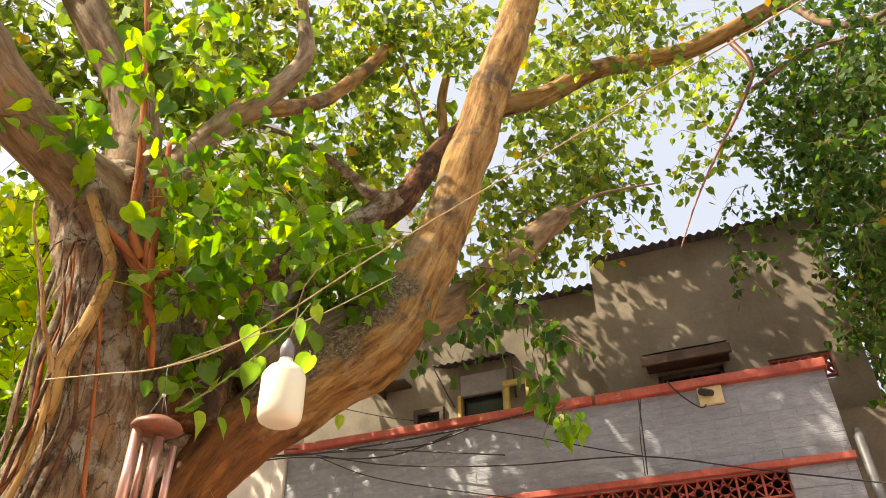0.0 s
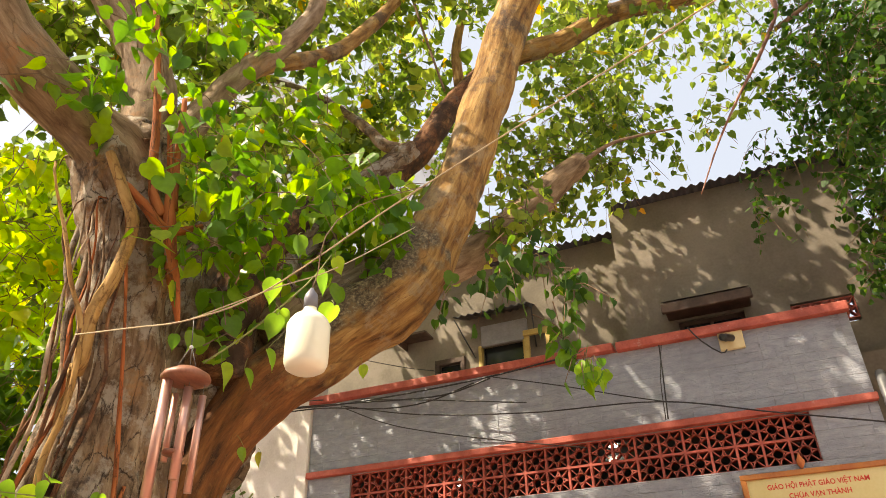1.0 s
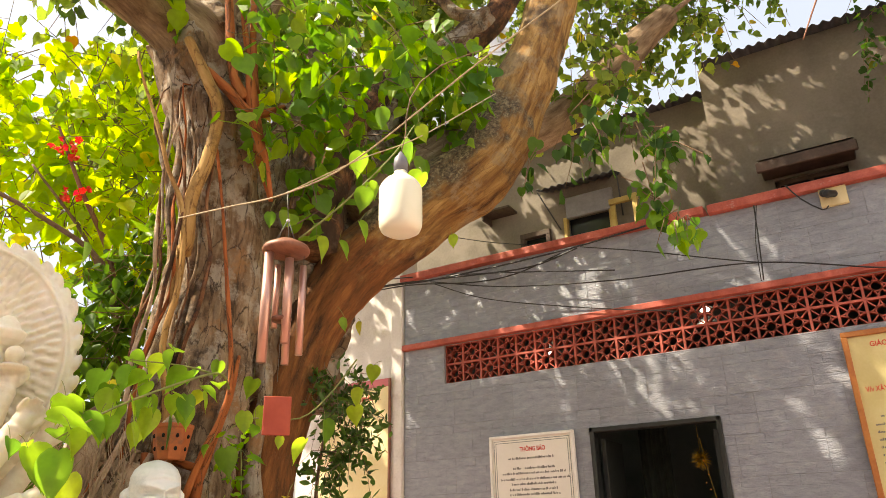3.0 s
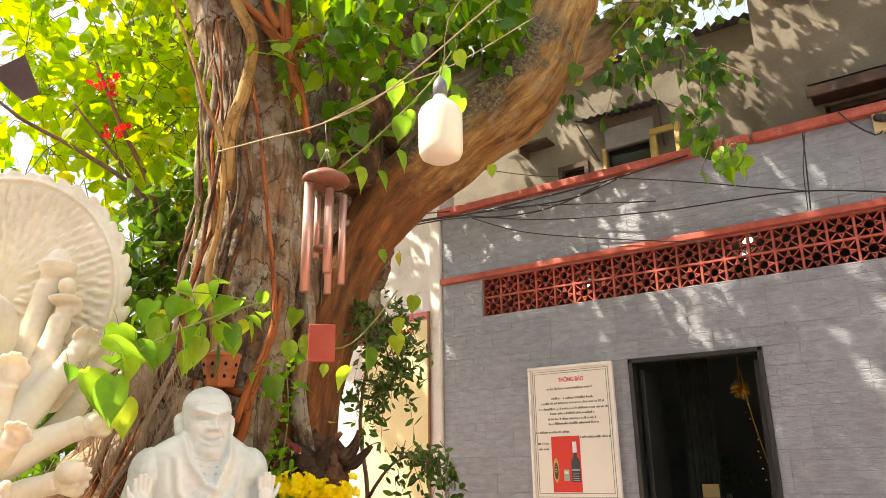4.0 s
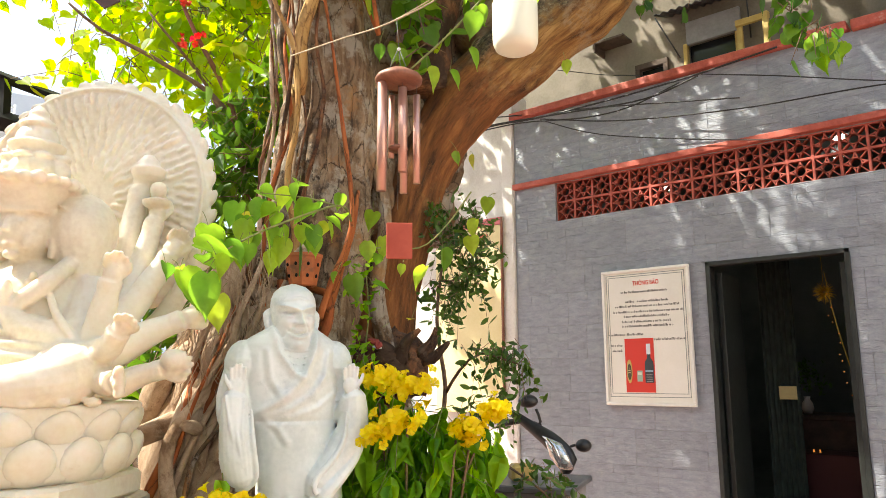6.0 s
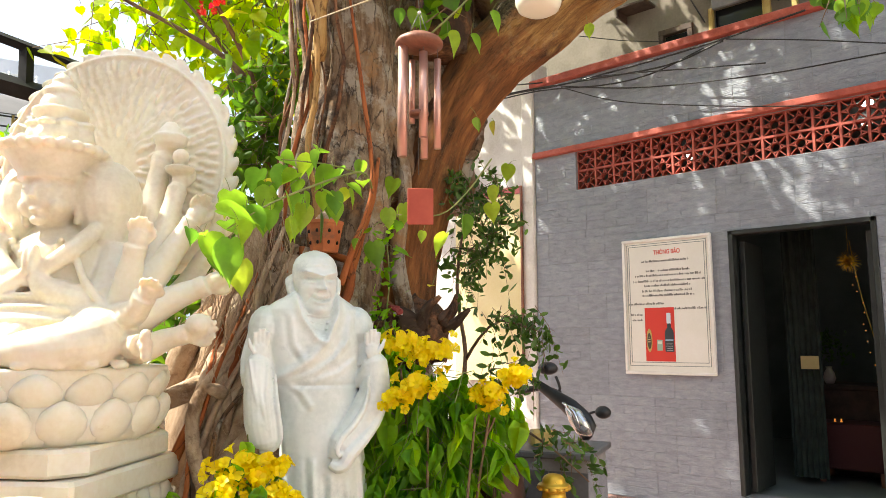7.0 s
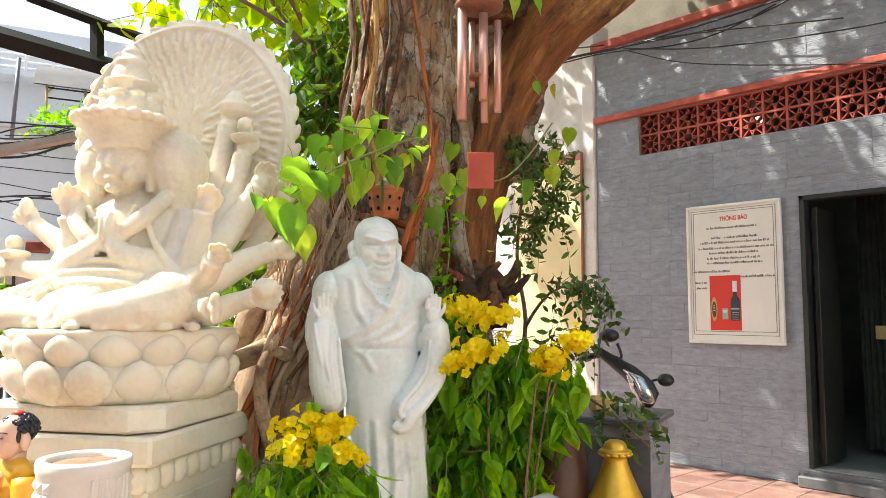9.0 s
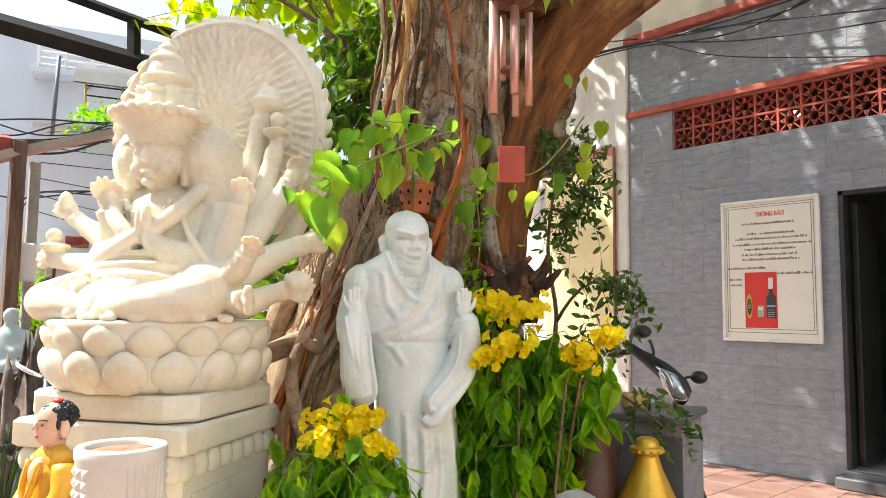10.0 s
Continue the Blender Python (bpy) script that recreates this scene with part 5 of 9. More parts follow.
# dark shrub beside the trunk
shrub = thing("shrub", (1.643, -3.096, 0.670), "slender shrub with small dark glossy leaves", "shrub")
part("stem", Geo().tube([(1.643, -3.097, 0.565), (1.622, -3.113, 0.961), (1.643, -3.096, 1.204), (1.612, -3.122, 1.531), (1.644, -3.095, 1.920)], [0.014, 0.012, 0.011, 0.009, 0.005], 7), M_TWIG, shrub)
part("stem", Geo().tube([(1.643, -3.096, 1.177), (1.727, -3.093, 1.285), (1.840, -3.070, 1.364), (2.040, -3.052, 1.310)], [0.009, 0.008, 0.006, 0.003], 6), M_TWIG, shrub)
part("stem", Geo().tube([(1.653, -3.088, 0.670), (1.917, -3.138, 0.882), (2.111, -3.126, 0.828), (2.314, -3.118, 0.692)], [0.008, 0.007, 0.005, 0.003], 6), M_TWIG, shrub)
at, way, big, lines, rg = spray([((1.655, -3.087, 1.976), (0.22, 0.22, 0.16), 35), ((1.707, -3.045, 1.668), (0.17, 0.17, 0.18), 24), ((1.740, -3.020, 1.834), (0.16, 0.16, 0.2), 18), ((1.891, -3.033, 1.312), (0.16, 0.16, 0.08), 16), ((1.859, -3.056, 1.052), (0.15, 0.15, 0.1), 12), ((2.050, -3.046, 1.260), (0.05, 0.05, 0.08), 6), ((2.176, -3.143, 0.767), (0.2, 0.2, 0.1), 14)], 201, 0.052, droop=0.4, twig_len=0.16, spacing=0.017, petiole=0.2)
tagged(part("leaves", leaf_mesh("leaves", at, way, big, rg, M_LEAFD, OVAL, OVAL_F), None, shrub), "small dark glossy leaves", kind="stuff")
tagged(part("twigwork", twig_geo(lines, 0.002), M_TWIG, shrub), kind="stuff")

# bush with red flowers behind
fb = thing("flower_shrub", (0.733, -3.639, 2.322), "tall shrub with red-brown canes and small red flowers", "shrub")
part("cane", Geo().tube([(0.741, -3.628, 2.143), (0.679, -3.720, 2.684), (0.575, -3.891, 3.070), (0.500, -4.026, 3.400)], [0.02, 0.016, 0.012, 0.007], 7), M_WOODR, fb)
part("cane", Geo().tube([(0.808, -3.706, 2.294), (0.741, -3.808, 2.642), (0.588, -4.074, 2.836), (0.466, -4.333, 2.953), (0.408, -4.476, 3.059)], [0.018, 0.014, 0.012, 0.009, 0.006], 7), M_TWIG, fb)
part("cane", Geo().tube([(0.614, -3.637, 2.469), (0.523, -3.782, 2.831), (0.374, -4.055, 3.196)], [0.012, 0.010, 0.006], 7), M_TWIG, fb)
RED_AT = []
for c, n_ in (((0.525, -3.980, 3.279), 9), ((0.568, -3.903, 3.018), 9), ((0.572, -3.979, 3.259), 5)):
    rr0 = random.Random(int(abs(c[0] * 1000)))
    RED_AT += [Vector(c) + Vector((rr0.gauss(0, 0.045), rr0.gauss(0, 0.045), rr0.gauss(0, 0.03))) for _ in range(n_)]
at, way, big, lines, rg = spray([((0.811, -3.703, 2.414), (0.25, 0.25, 0.3), 30), ((0.945, -3.686, 2.633), (0.2, 0.2, 0.25), 20), ((0.778, -3.752, 2.144), (0.25, 0.25, 0.2), 20), ((0.754, -3.981, 2.207), (0.2, 0.2, 0.2), 16), ((0.734, -3.823, 1.856), (0.25, 0.25, 0.3), 24), ((0.601, -4.050, 1.186), (0.3, 0.3, 0.25), 24), ((0.569, -4.111, 0.796), (0.3, 0.3, 0.25), 20), ((0.649, -3.963, 1.558), (0.2, 0.2, 0.25), 34), ((0.530, -3.971, 1.862), (0.25, 0.25, 0.3), 30)], 202, 0.088, droop=0.7, spacing=0.045)
tagged(part("leaves", leaf_mesh("leaves", at, way, big, rg, M_LEAFG, LANCE * np.array((1.25, 1, 1)), LANCE_F), None, fb), "mid-green leaves", kind="stuff")
tagged(part("twigwork", twig_geo(lines, 0.0025), M_TWIG, fb), kind="stuff")

# small climber at the foot of the trunk
vine = thing("climber", (1.710, -3.712, 1.297), "small green climber at the foot of the trunk", "plant")
part("stem", Geo().tube([(1.695, -3.727, 1.062), (1.721, -3.729, 1.296), (1.746, -3.717, 1.507), (1.725, -3.725, 1.723)], [0.005, 0.004, 0.003, 0.002], 6), M_STEM, vine)
at, way, big, lines, rg = spray([((1.742, -3.750, 1.319), (0.06, 0.06, 0.1), 16), ((1.761, -3.732, 1.529), (0.05, 0.05, 0.08), 10), ((1.746, -3.746, 1.694), (0.04, 0.04, 0.06), 6), ((1.766, -3.798, 1.203), (0.08, 0.08, 0.05), 12)], 203, 0.042, droop=0.4, twig_len=0.1, spacing=0.03)
tagged(part("leaves", leaf_mesh("leaves", at, way, big, rg, M_LEAFB, OVAL, OVAL_F), None, vine), kind="stuff")



# ---- signs and fittings on the wall ----
def lettering(name, text, size, at, mat, parent, width=None, label=""):
    """Raised lettering on a wall that faces -y; at: middle of the line."""
    cu = bpy.data.curves.new(name, "FONT")
    cu.body, cu.size, cu.extrude, cu.align_x, cu.align_y = text, size, 0.0006, "CENTER", "CENTER"
    cu.offset = size * 0.018
    tmp = bpy.data.objects.new(name, cu)
    me = bpy.data.meshes.new_from_object(tmp)
    bpy.data.objects.remove(tmp)
    me.materials.clear()
    me.materials.append(mat)
    co = np.array([v.co for v in me.vertices])
    w = co[:, 0].max() - co[:, 0].min()
    k = width / w if width else 1.0
    me.transform(Matrix.Translation(at) @ Matrix.Rotation(radians(90), 4, "X") @ Matrix.Diagonal((k, 1, 1, 1)))
    return part(name, me, None, parent, label)


def bars(name, rows, y, mat, parent, seed, h=0.011):
    """Lines of unreadable print as word-long bars; rows of (x0, x1, z)."""
    rr = random.Random(seed)
    for x0, x1, z in rows:
        g, x = Geo(), x0
        while x < x1 - 0.01:
            w = min(rr.uniform(0.003, 0.009), x1 - x)
            hh = h * rr.choice((0.75, 0.8, 0.85, 1.2))
            g.box((x, y - 0.0012, z), (x + w, y, z + hh))
            x += w + (rr.uniform(0.007, 0.011) if rr.random() < 0.25 else rr.uniform(0.0018, 0.0035))
        part(name, g, mat, parent, "", False)


nb = thing("notice_board", (1.32, -0.03, 1.0), "cream notice board with red heading, print and red picture", "notice board")
part("panel", Geo().box((0.94, -0.028, 1.02), (1.70, -0.004, 2.15), 0.003), M_BOARD, nb, "", False)
g = Geo()
for a, b in (((0.925, -0.045, 1.005), (1.71, -0.006, 1.03)), ((0.925, -0.045, 2.135), (1.71, -0.006, 2.16)), ((0.925, -0.045, 1.03), (0.95, -0.006, 2.135)), ((1.685, -0.045, 1.03), (1.71, -0.006, 2.135))):
    g.box(a, b, 0.005)
part("frame", g, M_FRAMEW, nb, "white moulded frame", False)
g = Geo()
for k in (0.0, 0.018):
    x0, x1, z0, z1 = 0.965 + k, 1.67 - k, 1.075 + k * 1.6, 2.118 - k
    for a, b in (((x0, z0), (x1, z0 + 0.005)), ((x0, z1 - 0.005), (x1, z1)), ((x0, z0 + 0.005), (x0 + 0.005, z1 - 0.005)), ((x1 - 0.005, z0 + 0.005), (x1, z1 - 0.005))):
        g.box((a[0], -0.0295, a[1]), (b[0], -0.028, b[1]))
part("border", g, plain("grey_green_line", (0.22, 0.25, 0.23), 0.5), nb, "thin grey-green border lines", False)
lettering("heading", "THÔNG BÁO", 0.052, (1.33, -0.029, 2.035), M_RED, nb, 0.235, "red heading")
bars("print_line", [(1.10, 1.53, 1.955), (1.14, 1.22, 1.872), (1.25, 1.54, 1.872), (1.04, 1.63, 1.832), (1.02, 1.65, 1.785), (1.12, 1.53, 1.745), (1.10, 1.55, 1.700), (1.10, 1.56, 1.662), (0.975, 1.30, 1.592), (1.38, 1.655, 1.545), (0.99, 1.10, 1.50), (1.0, 1.10, 1.455)], -0.0282, M_INK, nb, 3, 0.0165)
pic = part("picture", Geo().box((1.115, -0.0305, 1.115), (1.375, -0.028, 1.565)), M_RED, nb, "red printed picture", False)
bt = part("bottle", Geo().lathe([(0.036, 1.195), (0.039, 1.20), (0.039, 1.35), (0.034, 1.372), (0.016, 1.40), (0.0145, 1.47), (0.0175, 1.475), (0.0175, 1.515)], (0, 0, 0), 20).moved(Matrix.Translation((1.327, -0.0312, 0)) @ Matrix.Diagonal((1, 0.045, 1, 1))), plain("bottle_dark", (0.035, 0.042, 0.05), 0.4), pic)
part("label", Geo().box((1.293, -0.0342, 1.285), (1.361, -0.0332, 1.298)), plain("bottle_label_blue", (0.25, 0.38, 0.48), 0.5), bt, "pale blue label", False)
part("print", Geo().box((1.30, -0.0342, 1.205), (1.354, -0.0332, 1.209)).box((1.30, -0.0342, 1.222), (1.354, -0.0332, 1.226)).box((1.30, -0.0342, 1.240), (1.354, -0.0332, 1.244)).box((1.30, -0.0342, 1.258), (1.354, -0.0332, 1.262)), plain("bottle_print", (0.4, 0.4, 0.4), 0.5), bt, "pale print lines", False)
part("cap", Geo().box((1.309, -0.0342, 1.43), (1.345, -0.0325, 1.518)), plain("cap_white", (0.62, 0.66, 0.72), 0.5), bt, "white cap", False)
sl = part("oval_seal", Geo().ball((1.150, -0.031, 1.29), (0.026, 0.002, 0.10)), plain("seal_gold", (0.50, 0.36, 0.10), 0.4), pic, "gold oval seal")
part("seal_middle", Geo().ball((1.150, -0.0325, 1.285), (0.019, 0.002, 0.068)), plain("seal_dark", (0.07, 0.06, 0.035), 0.4), sl, "dark middle")
part("seal_print", Geo().box((1.140, -0.036, 1.275), (1.160, -0.0345, 1.281)).box((1.140, -0.036, 1.295), (1.160, -0.0345, 1.301)).box((1.146, -0.036, 1.315), (1.156, -0.0345, 1.32)), plain("seal_pale", (0.6, 0.5, 0.25), 0.4), sl, "pale print", False)
sb_ = part("small_box", Geo().box((1.218, -0.0325, 1.205), (1.266, -0.0305, 1.295)), plain("box_green", (0.30, 0.42, 0.33), 0.5), pic, "", False)
part("box_print", Geo().box((1.224, -0.0335, 1.26), (1.260, -0.0325, 1.282)), plain("box_pale", (0.62, 0.66, 0.55), 0.5), sb_, "pale print", False)

SX0, SX1, SZ0, SZ1 = 3.79, 4.79, 1.22, 2.65
sg = thing("temple_sign", (4.3, -0.03, SZ0), "yellow printed sign in an orange-brown frame", "sign")
part("panel", Geo().box((SX0 + 0.03, -0.03, SZ0 + 0.03), (SX1 - 0.03, -0.004, SZ1 - 0.03)), M_YSIGN, sg, "", False)
g = Geo()
for a, b in (((SX0, -0.05, SZ0), (SX1, -0.005, SZ0 + 0.04)), ((SX0, -0.05, SZ1 - 0.04), (SX1, -0.005, SZ1)), ((SX0, -0.05, SZ0 + 0.04), (SX0 + 0.04, -0.005, SZ1 - 0.04)), ((SX1 - 0.04, -0.05, SZ0 + 0.04), (SX1, -0.005, SZ1 - 0.04))):
    g.box(a, b, 0.006)
part("frame", g, M_ORFRAME, sg, "orange-brown wooden frame", False)
cx = (SX0 + SX1) / 2
lettering("line", "GIÁO HỘI PHẬT GIÁO VIỆT NAM", 0.05, (cx, -0.031, 2.545), M_RED, sg, 0.66, "red lettering")
lettering("line", "CHÙA VẠN THÀNH", 0.05, (cx, -0.031, 2.475), M_RED, sg, 0.40, "red lettering")
lettering("line", "THƯ NGỎ", 0.10, (cx, -0.031, 2.33), M_NAVY, sg, 0.42, "bold navy lettering")
lettering("line", "V/v XÂY DỰNG NHÀ THỜ TỔ VÀ GIẢNG ĐƯỜNG", 0.05, (cx, -0.031, 2.235), M_RED, sg, 0.84, "red lettering")
bars("print_line", [(4.03, 4.6, 2.155), (4.15, 4.5, 2.10), (3.92, 4.6, 2.045)] + [(3.88, 4.70, 1.99 - 0.05 * i) for i in range(13)], -0.0302, M_INK, sg, 5, 0.014)
part("finial", Geo().lathe([(0.004, 0), (0.022, 0.03), (0.03, 0.06), (0.012, 0.09), (0.002, 0.12)], (4.22, -0.03, 2.65), 12).ball((4.22, -0.035, 2.70), 0.018), M_TERRA, sg, "small terracotta ornament")

ys = thing("banner", (-0.55, -0.03, 1.0), "pale yellow banner with a pink top strip", "banner")
part("sheet", Geo().box((-0.98, -0.06, 0.9), (-0.145, -0.045, 2.74), 0.003), material("pale_yellow_sheet", [(0.72, 0.60, 0.30), (0.80, 0.69, 0.40)], 2, 0.6, 0.05), ys, "", False)
part("top_strip", Geo().box((-0.98, -0.062, 2.745), (-0.145, -0.044, 2.82), 0.003), M_PINK, ys, "pink strip", False)
part("edge", Geo().box((-0.145, -0.065, 0.9), (-0.125, -0.04, 2.82), 0.003), M_WOODR, ys, "brown edge batten", False)
bars("print_line", [(-0.92, -0.30, 2.62)], -0.0602, M_RED, ys, 8, 0.05)

cc = thing("security_camera", (3.96, -0.02, 3.72), "small black and white security camera on a beige plate", "camera")
part("plate", Geo().box((3.87, -0.03, 3.63), (4.06, 0.0, 3.82), 0.006), material("beige_plate", [(0.62, 0.50, 0.26), (0.70, 0.58, 0.34)], 8, 0.5, 0.05), cc, "beige mounting plate", False)
part("base", Geo().lathe([(0.03, 0), (0.03, 0.03), (0.02, 0.045)], (0, 0, 0), 16).moved(pose(3.93, -0.03, 3.73, 90, 0, 0)), M_BLACK, cc)
cb = part("body", Geo().lathe([(0.022, 0), (0.028, 0.01), (0.028, 0.10), (0.024, 0.115)], (0, 0, 0), 16).moved(pose(3.98, -0.06, 3.71, 100, 0, -35)), M_BLACK, cc, "black camera barrel")
part("lens", Geo().ball((3.905, -0.055, 3.735), (0.03, 0.03, 0.03), 14), M_BLACK, cc, "black lens dome")
part("lens", Geo().lathe([(0.019, 0.112), (0.019, 0.118), (0.012, 0.116)], (0, 0, 0), 16).moved(pose(3.98, -0.06, 3.71, 100, 0, -35)), M_BLACK, cb)


def cable(pts, r=0.006, name="cable", label="thin black cable strung along the parapet", group="cables on the wall"):
    return solid(name, Geo().tube(pts, r, 6, 0.06), M_BLACK, label, "cable", group)


cable([(-0.430, -0.400, 3.571), (-0.146, -0.250, 3.701), (0.392, -0.120, 3.714), (1.207, -0.100, 3.713), (1.915, -0.080, 3.742), (2.537, -0.060, 3.798)], 0.009)
cable([(-0.353, -0.400, 3.667), (0.070, -0.200, 3.719), (0.635, -0.120, 3.695), (1.432, -0.100, 3.637), (1.914, -0.080, 3.726)], 0.008)
cable([(-0.408, -0.400, 3.621), (0.199, -0.200, 3.678), (0.877, -0.120, 3.597), (1.321, -0.100, 3.602), (1.753, -0.080, 3.710)], 0.007)
cable([(0.394, -0.120, 3.697), (1.222, -0.120, 3.486), (2.268, -0.120, 3.342), (3.332, -0.120, 3.266), (4.121, -0.140, 3.055), (4.714, -0.160, 2.897), (5.131, -0.300, 2.751)], 0.006)
cable([(0.395, -0.120, 3.686), (0.991, -0.100, 3.417), (1.894, -0.080, 3.175), (2.696, -0.060, 3.001)], 0.005)
cable([(1.941, -0.080, 3.732), (2.526, -0.100, 3.548), (3.034, -0.120, 3.369), (3.375, -0.120, 3.260)], 0.005)
cable([(3.408, -0.080, 3.752), (3.394, -0.100, 3.438), (3.374, -0.100, 3.124)], 0.006)
cable([(3.426, -0.080, 3.749), (3.372, -0.100, 3.442), (3.356, -0.100, 3.118)], 0.004)
cable([(3.658, -0.080, 3.862), (3.743, -0.080, 3.722), (3.871, -0.070, 3.598), (3.918, -0.060, 3.622)], 0.006)
cable([(0.706, -0.300, 4.049), (0.882, 0.300, 4.153), (1.164, 0.800, 4.229)], 0.004)
cable([(1.316, -2.717, 2.801), (1.198, -2.301, 2.895), (0.136, -0.120, 3.796), (1.123, -0.120, 3.641), (2.250, -0.140, 3.426)], 0.006)

# ---- hanging things ----
solid("rope", Geo().tube([(1.609, -4.054, 2.573), (2.068, -4.202, 2.443), (2.408, -4.276, 2.370), (2.668, -4.245, 2.429), (3.060, -4.163, 2.681), (3.419, -4.119, 2.867), (3.718, -4.153, 2.947), (4.090, -4.241, 3.011), (4.419, -4.408, 2.971), (4.565, -4.573, 2.891)], 0.0028, 6, 0.05), M_ROPE, "old tan rope strung from the tree across the court", "rope")
solid("rope", Geo().tube([(2.408, -4.276, 2.370), (2.649, -4.196, 2.461), (2.705, -3.908, 2.678), (2.687, -3.230, 3.258)], 0.0022, 6, 0.05), M_ROPE, "second strand of old tan rope", "rope")

CH = Vector((2.387, -4.228, 2.199))
ch = thing("wind_chime", CH, "wind chime with wooden disc, copper-coloured tubes and red tag", "wind chime")
part("disc", Geo().lathe([(0.012, 0.030), (0.035, 0.026), (0.070, 0.006), (0.076, -0.004), (0.074, -0.014), (0.05, -0.022), (0.01, -0.022)], CH, 28), M_WOODR, ch, "red-brown turned wooden disc")
g = Geo()
for a in (0, 120, 240):
    g.tube([CH + Vector((0.035 * math.cos(radians(a)), 0.035 * math.sin(radians(a)), 0.02)), CH + Vector((0, 0, 0.105))], 0.0012, 5)
g.tube([CH + Vector((0, 0, 0.1)), Vector((2.381, -4.234, 2.407))], 0.0014, 5)
part("cord", g, M_INK, ch)
part("bead", Geo().ball(CH + Vector((0, 0, 0.1)), 0.006), M_FRAMEW, ch)
rt = Vector((0.69, 0.72, 0))
bk = Vector((-0.72, 0.69, 0))
for k, (dx, db, z0, z1, r) in enumerate(((-0.052, -0.01, -0.02, -0.375, 0.0155), (0.012, -0.02, -0.04, -0.315, 0.0135), (0.058, 0.0, -0.055, -0.345, 0.0115), (0.02, 0.05, -0.04, -0.365, 0.012), (-0.02, 0.05, -0.04, -0.25, 0.010))):
    c = CH + rt * dx + bk * db
    t_ = part("tube", Geo().lathe([(r * 0.75, z1), (r, z1), (r, z0), (r * 0.75, z0)], c, 16), M_COPPER, ch, "copper-coloured tube")
    part("tube_cord", Geo().tube([c + Vector((0, 0, z0)), c + Vector((0, 0, -0.012))], 0.001, 4), M_INK, t_)
part("striker", Geo().lathe([(0.005, 0.008), (0.03, 0.006), (0.032, 0), (0.03, -0.006), (0.005, -0.008)], CH + Vector((0, 0, -0.235)), 18), M_WOODR, ch)
part("string", Geo().tube([CH + Vector((0, 0, -0.02)), CH + Vector((0, 0, -0.43))], 0.001, 4), M_INK, ch)
TG = Vector((2.391, -4.224, 1.669))
part("tag", Geo().box((-0.040, -0.003, -0.055), (0.040, 0.003, 0.058), 0.002).moved(Matrix.Translation(TG) @ Matrix.Rotation(radians(46), 4, "Z")), material("red_tag", [(0.36, 0.05, 0.025), (0.44, 0.08, 0.04)], 9, 0.5, 0.1), ch, "red rectangular wind tag", False)

BU = Vector((2.972, -4.437, 2.125))
bu = thing("light_bulb", BU, "large white LED bulb with grey cap hanging from a cord", "lamp")
part("globe", Geo().lathe([(0.004, -0.092), (0.036, -0.090), (0.049, -0.082), (0.0545, -0.068), (0.0555, -0.05), (0.0555, 0.034), (0.050, 0.047), (0.040, 0.060), (0.026, 0.070), (0.0175, 0.080), (0.0165, 0.090)], BU, 36), M_BULB, bu, "white plastic globe")
part("cap", Geo().lathe([(0.018, 0.086), (0.0185, 0.112), (0.0165, 0.125), (0.008, 0.137), (0.004, 0.145)], BU, 24), M_GREYP, bu, "grey socket cap")
part("cord", Geo().tube([BU + Vector((0, 0, 0.14)), BU + Vector((0.012, 0.005, 0.2)), BU + Vector((0.03, 0.0, 0.3)), BU + Vector((0.09, 0.06, 0.42)), BU + Vector((0.2, 0.3, 0.62))], 0.0016, 6), M_TWIG, bu)

DZ_ = Vector((1.742, -4.909, 2.465))
dz = thing("hanging_plaque", DZ_, "dark brown diamond-shaped plaque hanging on a string", "plaque")
part("plate", Geo().add([(-0.068, -0.004, -0.005), (0.025, -0.004, -0.078), (0.068, -0.004, -0.045), (0.012, -0.004, 0.075), (-0.068, 0.004, -0.005), (0.025, 0.004, -0.078), (0.068, 0.004, -0.045), (0.012, 0.004, 0.075)], [(0, 1, 2, 3), (7, 6, 5, 4), (0, 4, 5, 1), (1, 5, 6, 2), (2, 6, 7, 3), (3, 7, 4, 0)]).moved(Matrix.Translation(DZ_) @ Matrix.Rotation(radians(62), 4, "Z")), material("dark_maroon", [(0.055, 0.025, 0.022), (0.10, 0.05, 0.045)], 9, 0.5, 0.1), dz, "", False)
part("string", Geo().tube([DZ_ + Vector((0.005, 0.01, 0.07)), DZ_ + Vector((0, 0, 0.9))], 0.0012, 4), M_INK, dz)


# ---- near shoot with large leaves ----
LEAFONE = []
for k in range(4):
    rg = np.random.default_rng(30 + k)
    me = bpy.data.meshes.new("leaf")
    sh = []
    for u in np.linspace(0, 1, 13):
        w = float(np.interp(u, (0, 0.06, 0.16, 0.30, 0.45, 0.60, 0.72, 0.82, 0.90, 1.0), (0.20, 0.33, 0.42, 0.44, 0.39, 0.29, 0.18, 0.085, 0.03, 0.004)))
        for s_ in (-1, -0.5, 0, 0.5, 1):
            yy = u * 1.2 - 0.13 * abs(s_) * max(0.0, 1 - u * 4) * (1.0 if abs(s_) < 0.9 else 0.5)
            sh.append((s_ * w, yy, 0.20 * abs(s_) * w / 0.44 * (0.4 + 0.35 * k) - 0.12 * u * u * (k % 2 + 0.5) + 0.012 * math.sin(14 * u + s_ * 4 + k)))
    fs = [(r * 5 + c, r * 5 + c + 1, r * 5 + c + 6, r * 5 + c + 5) for r in range(12) for c in range(4)]
    me.from_pydata(sh, [], fs)
    me.polygons.foreach_set("use_smooth", [True] * len(fs))
    me.materials.append(M_LEAFN)
    LEAFONE.append(me)


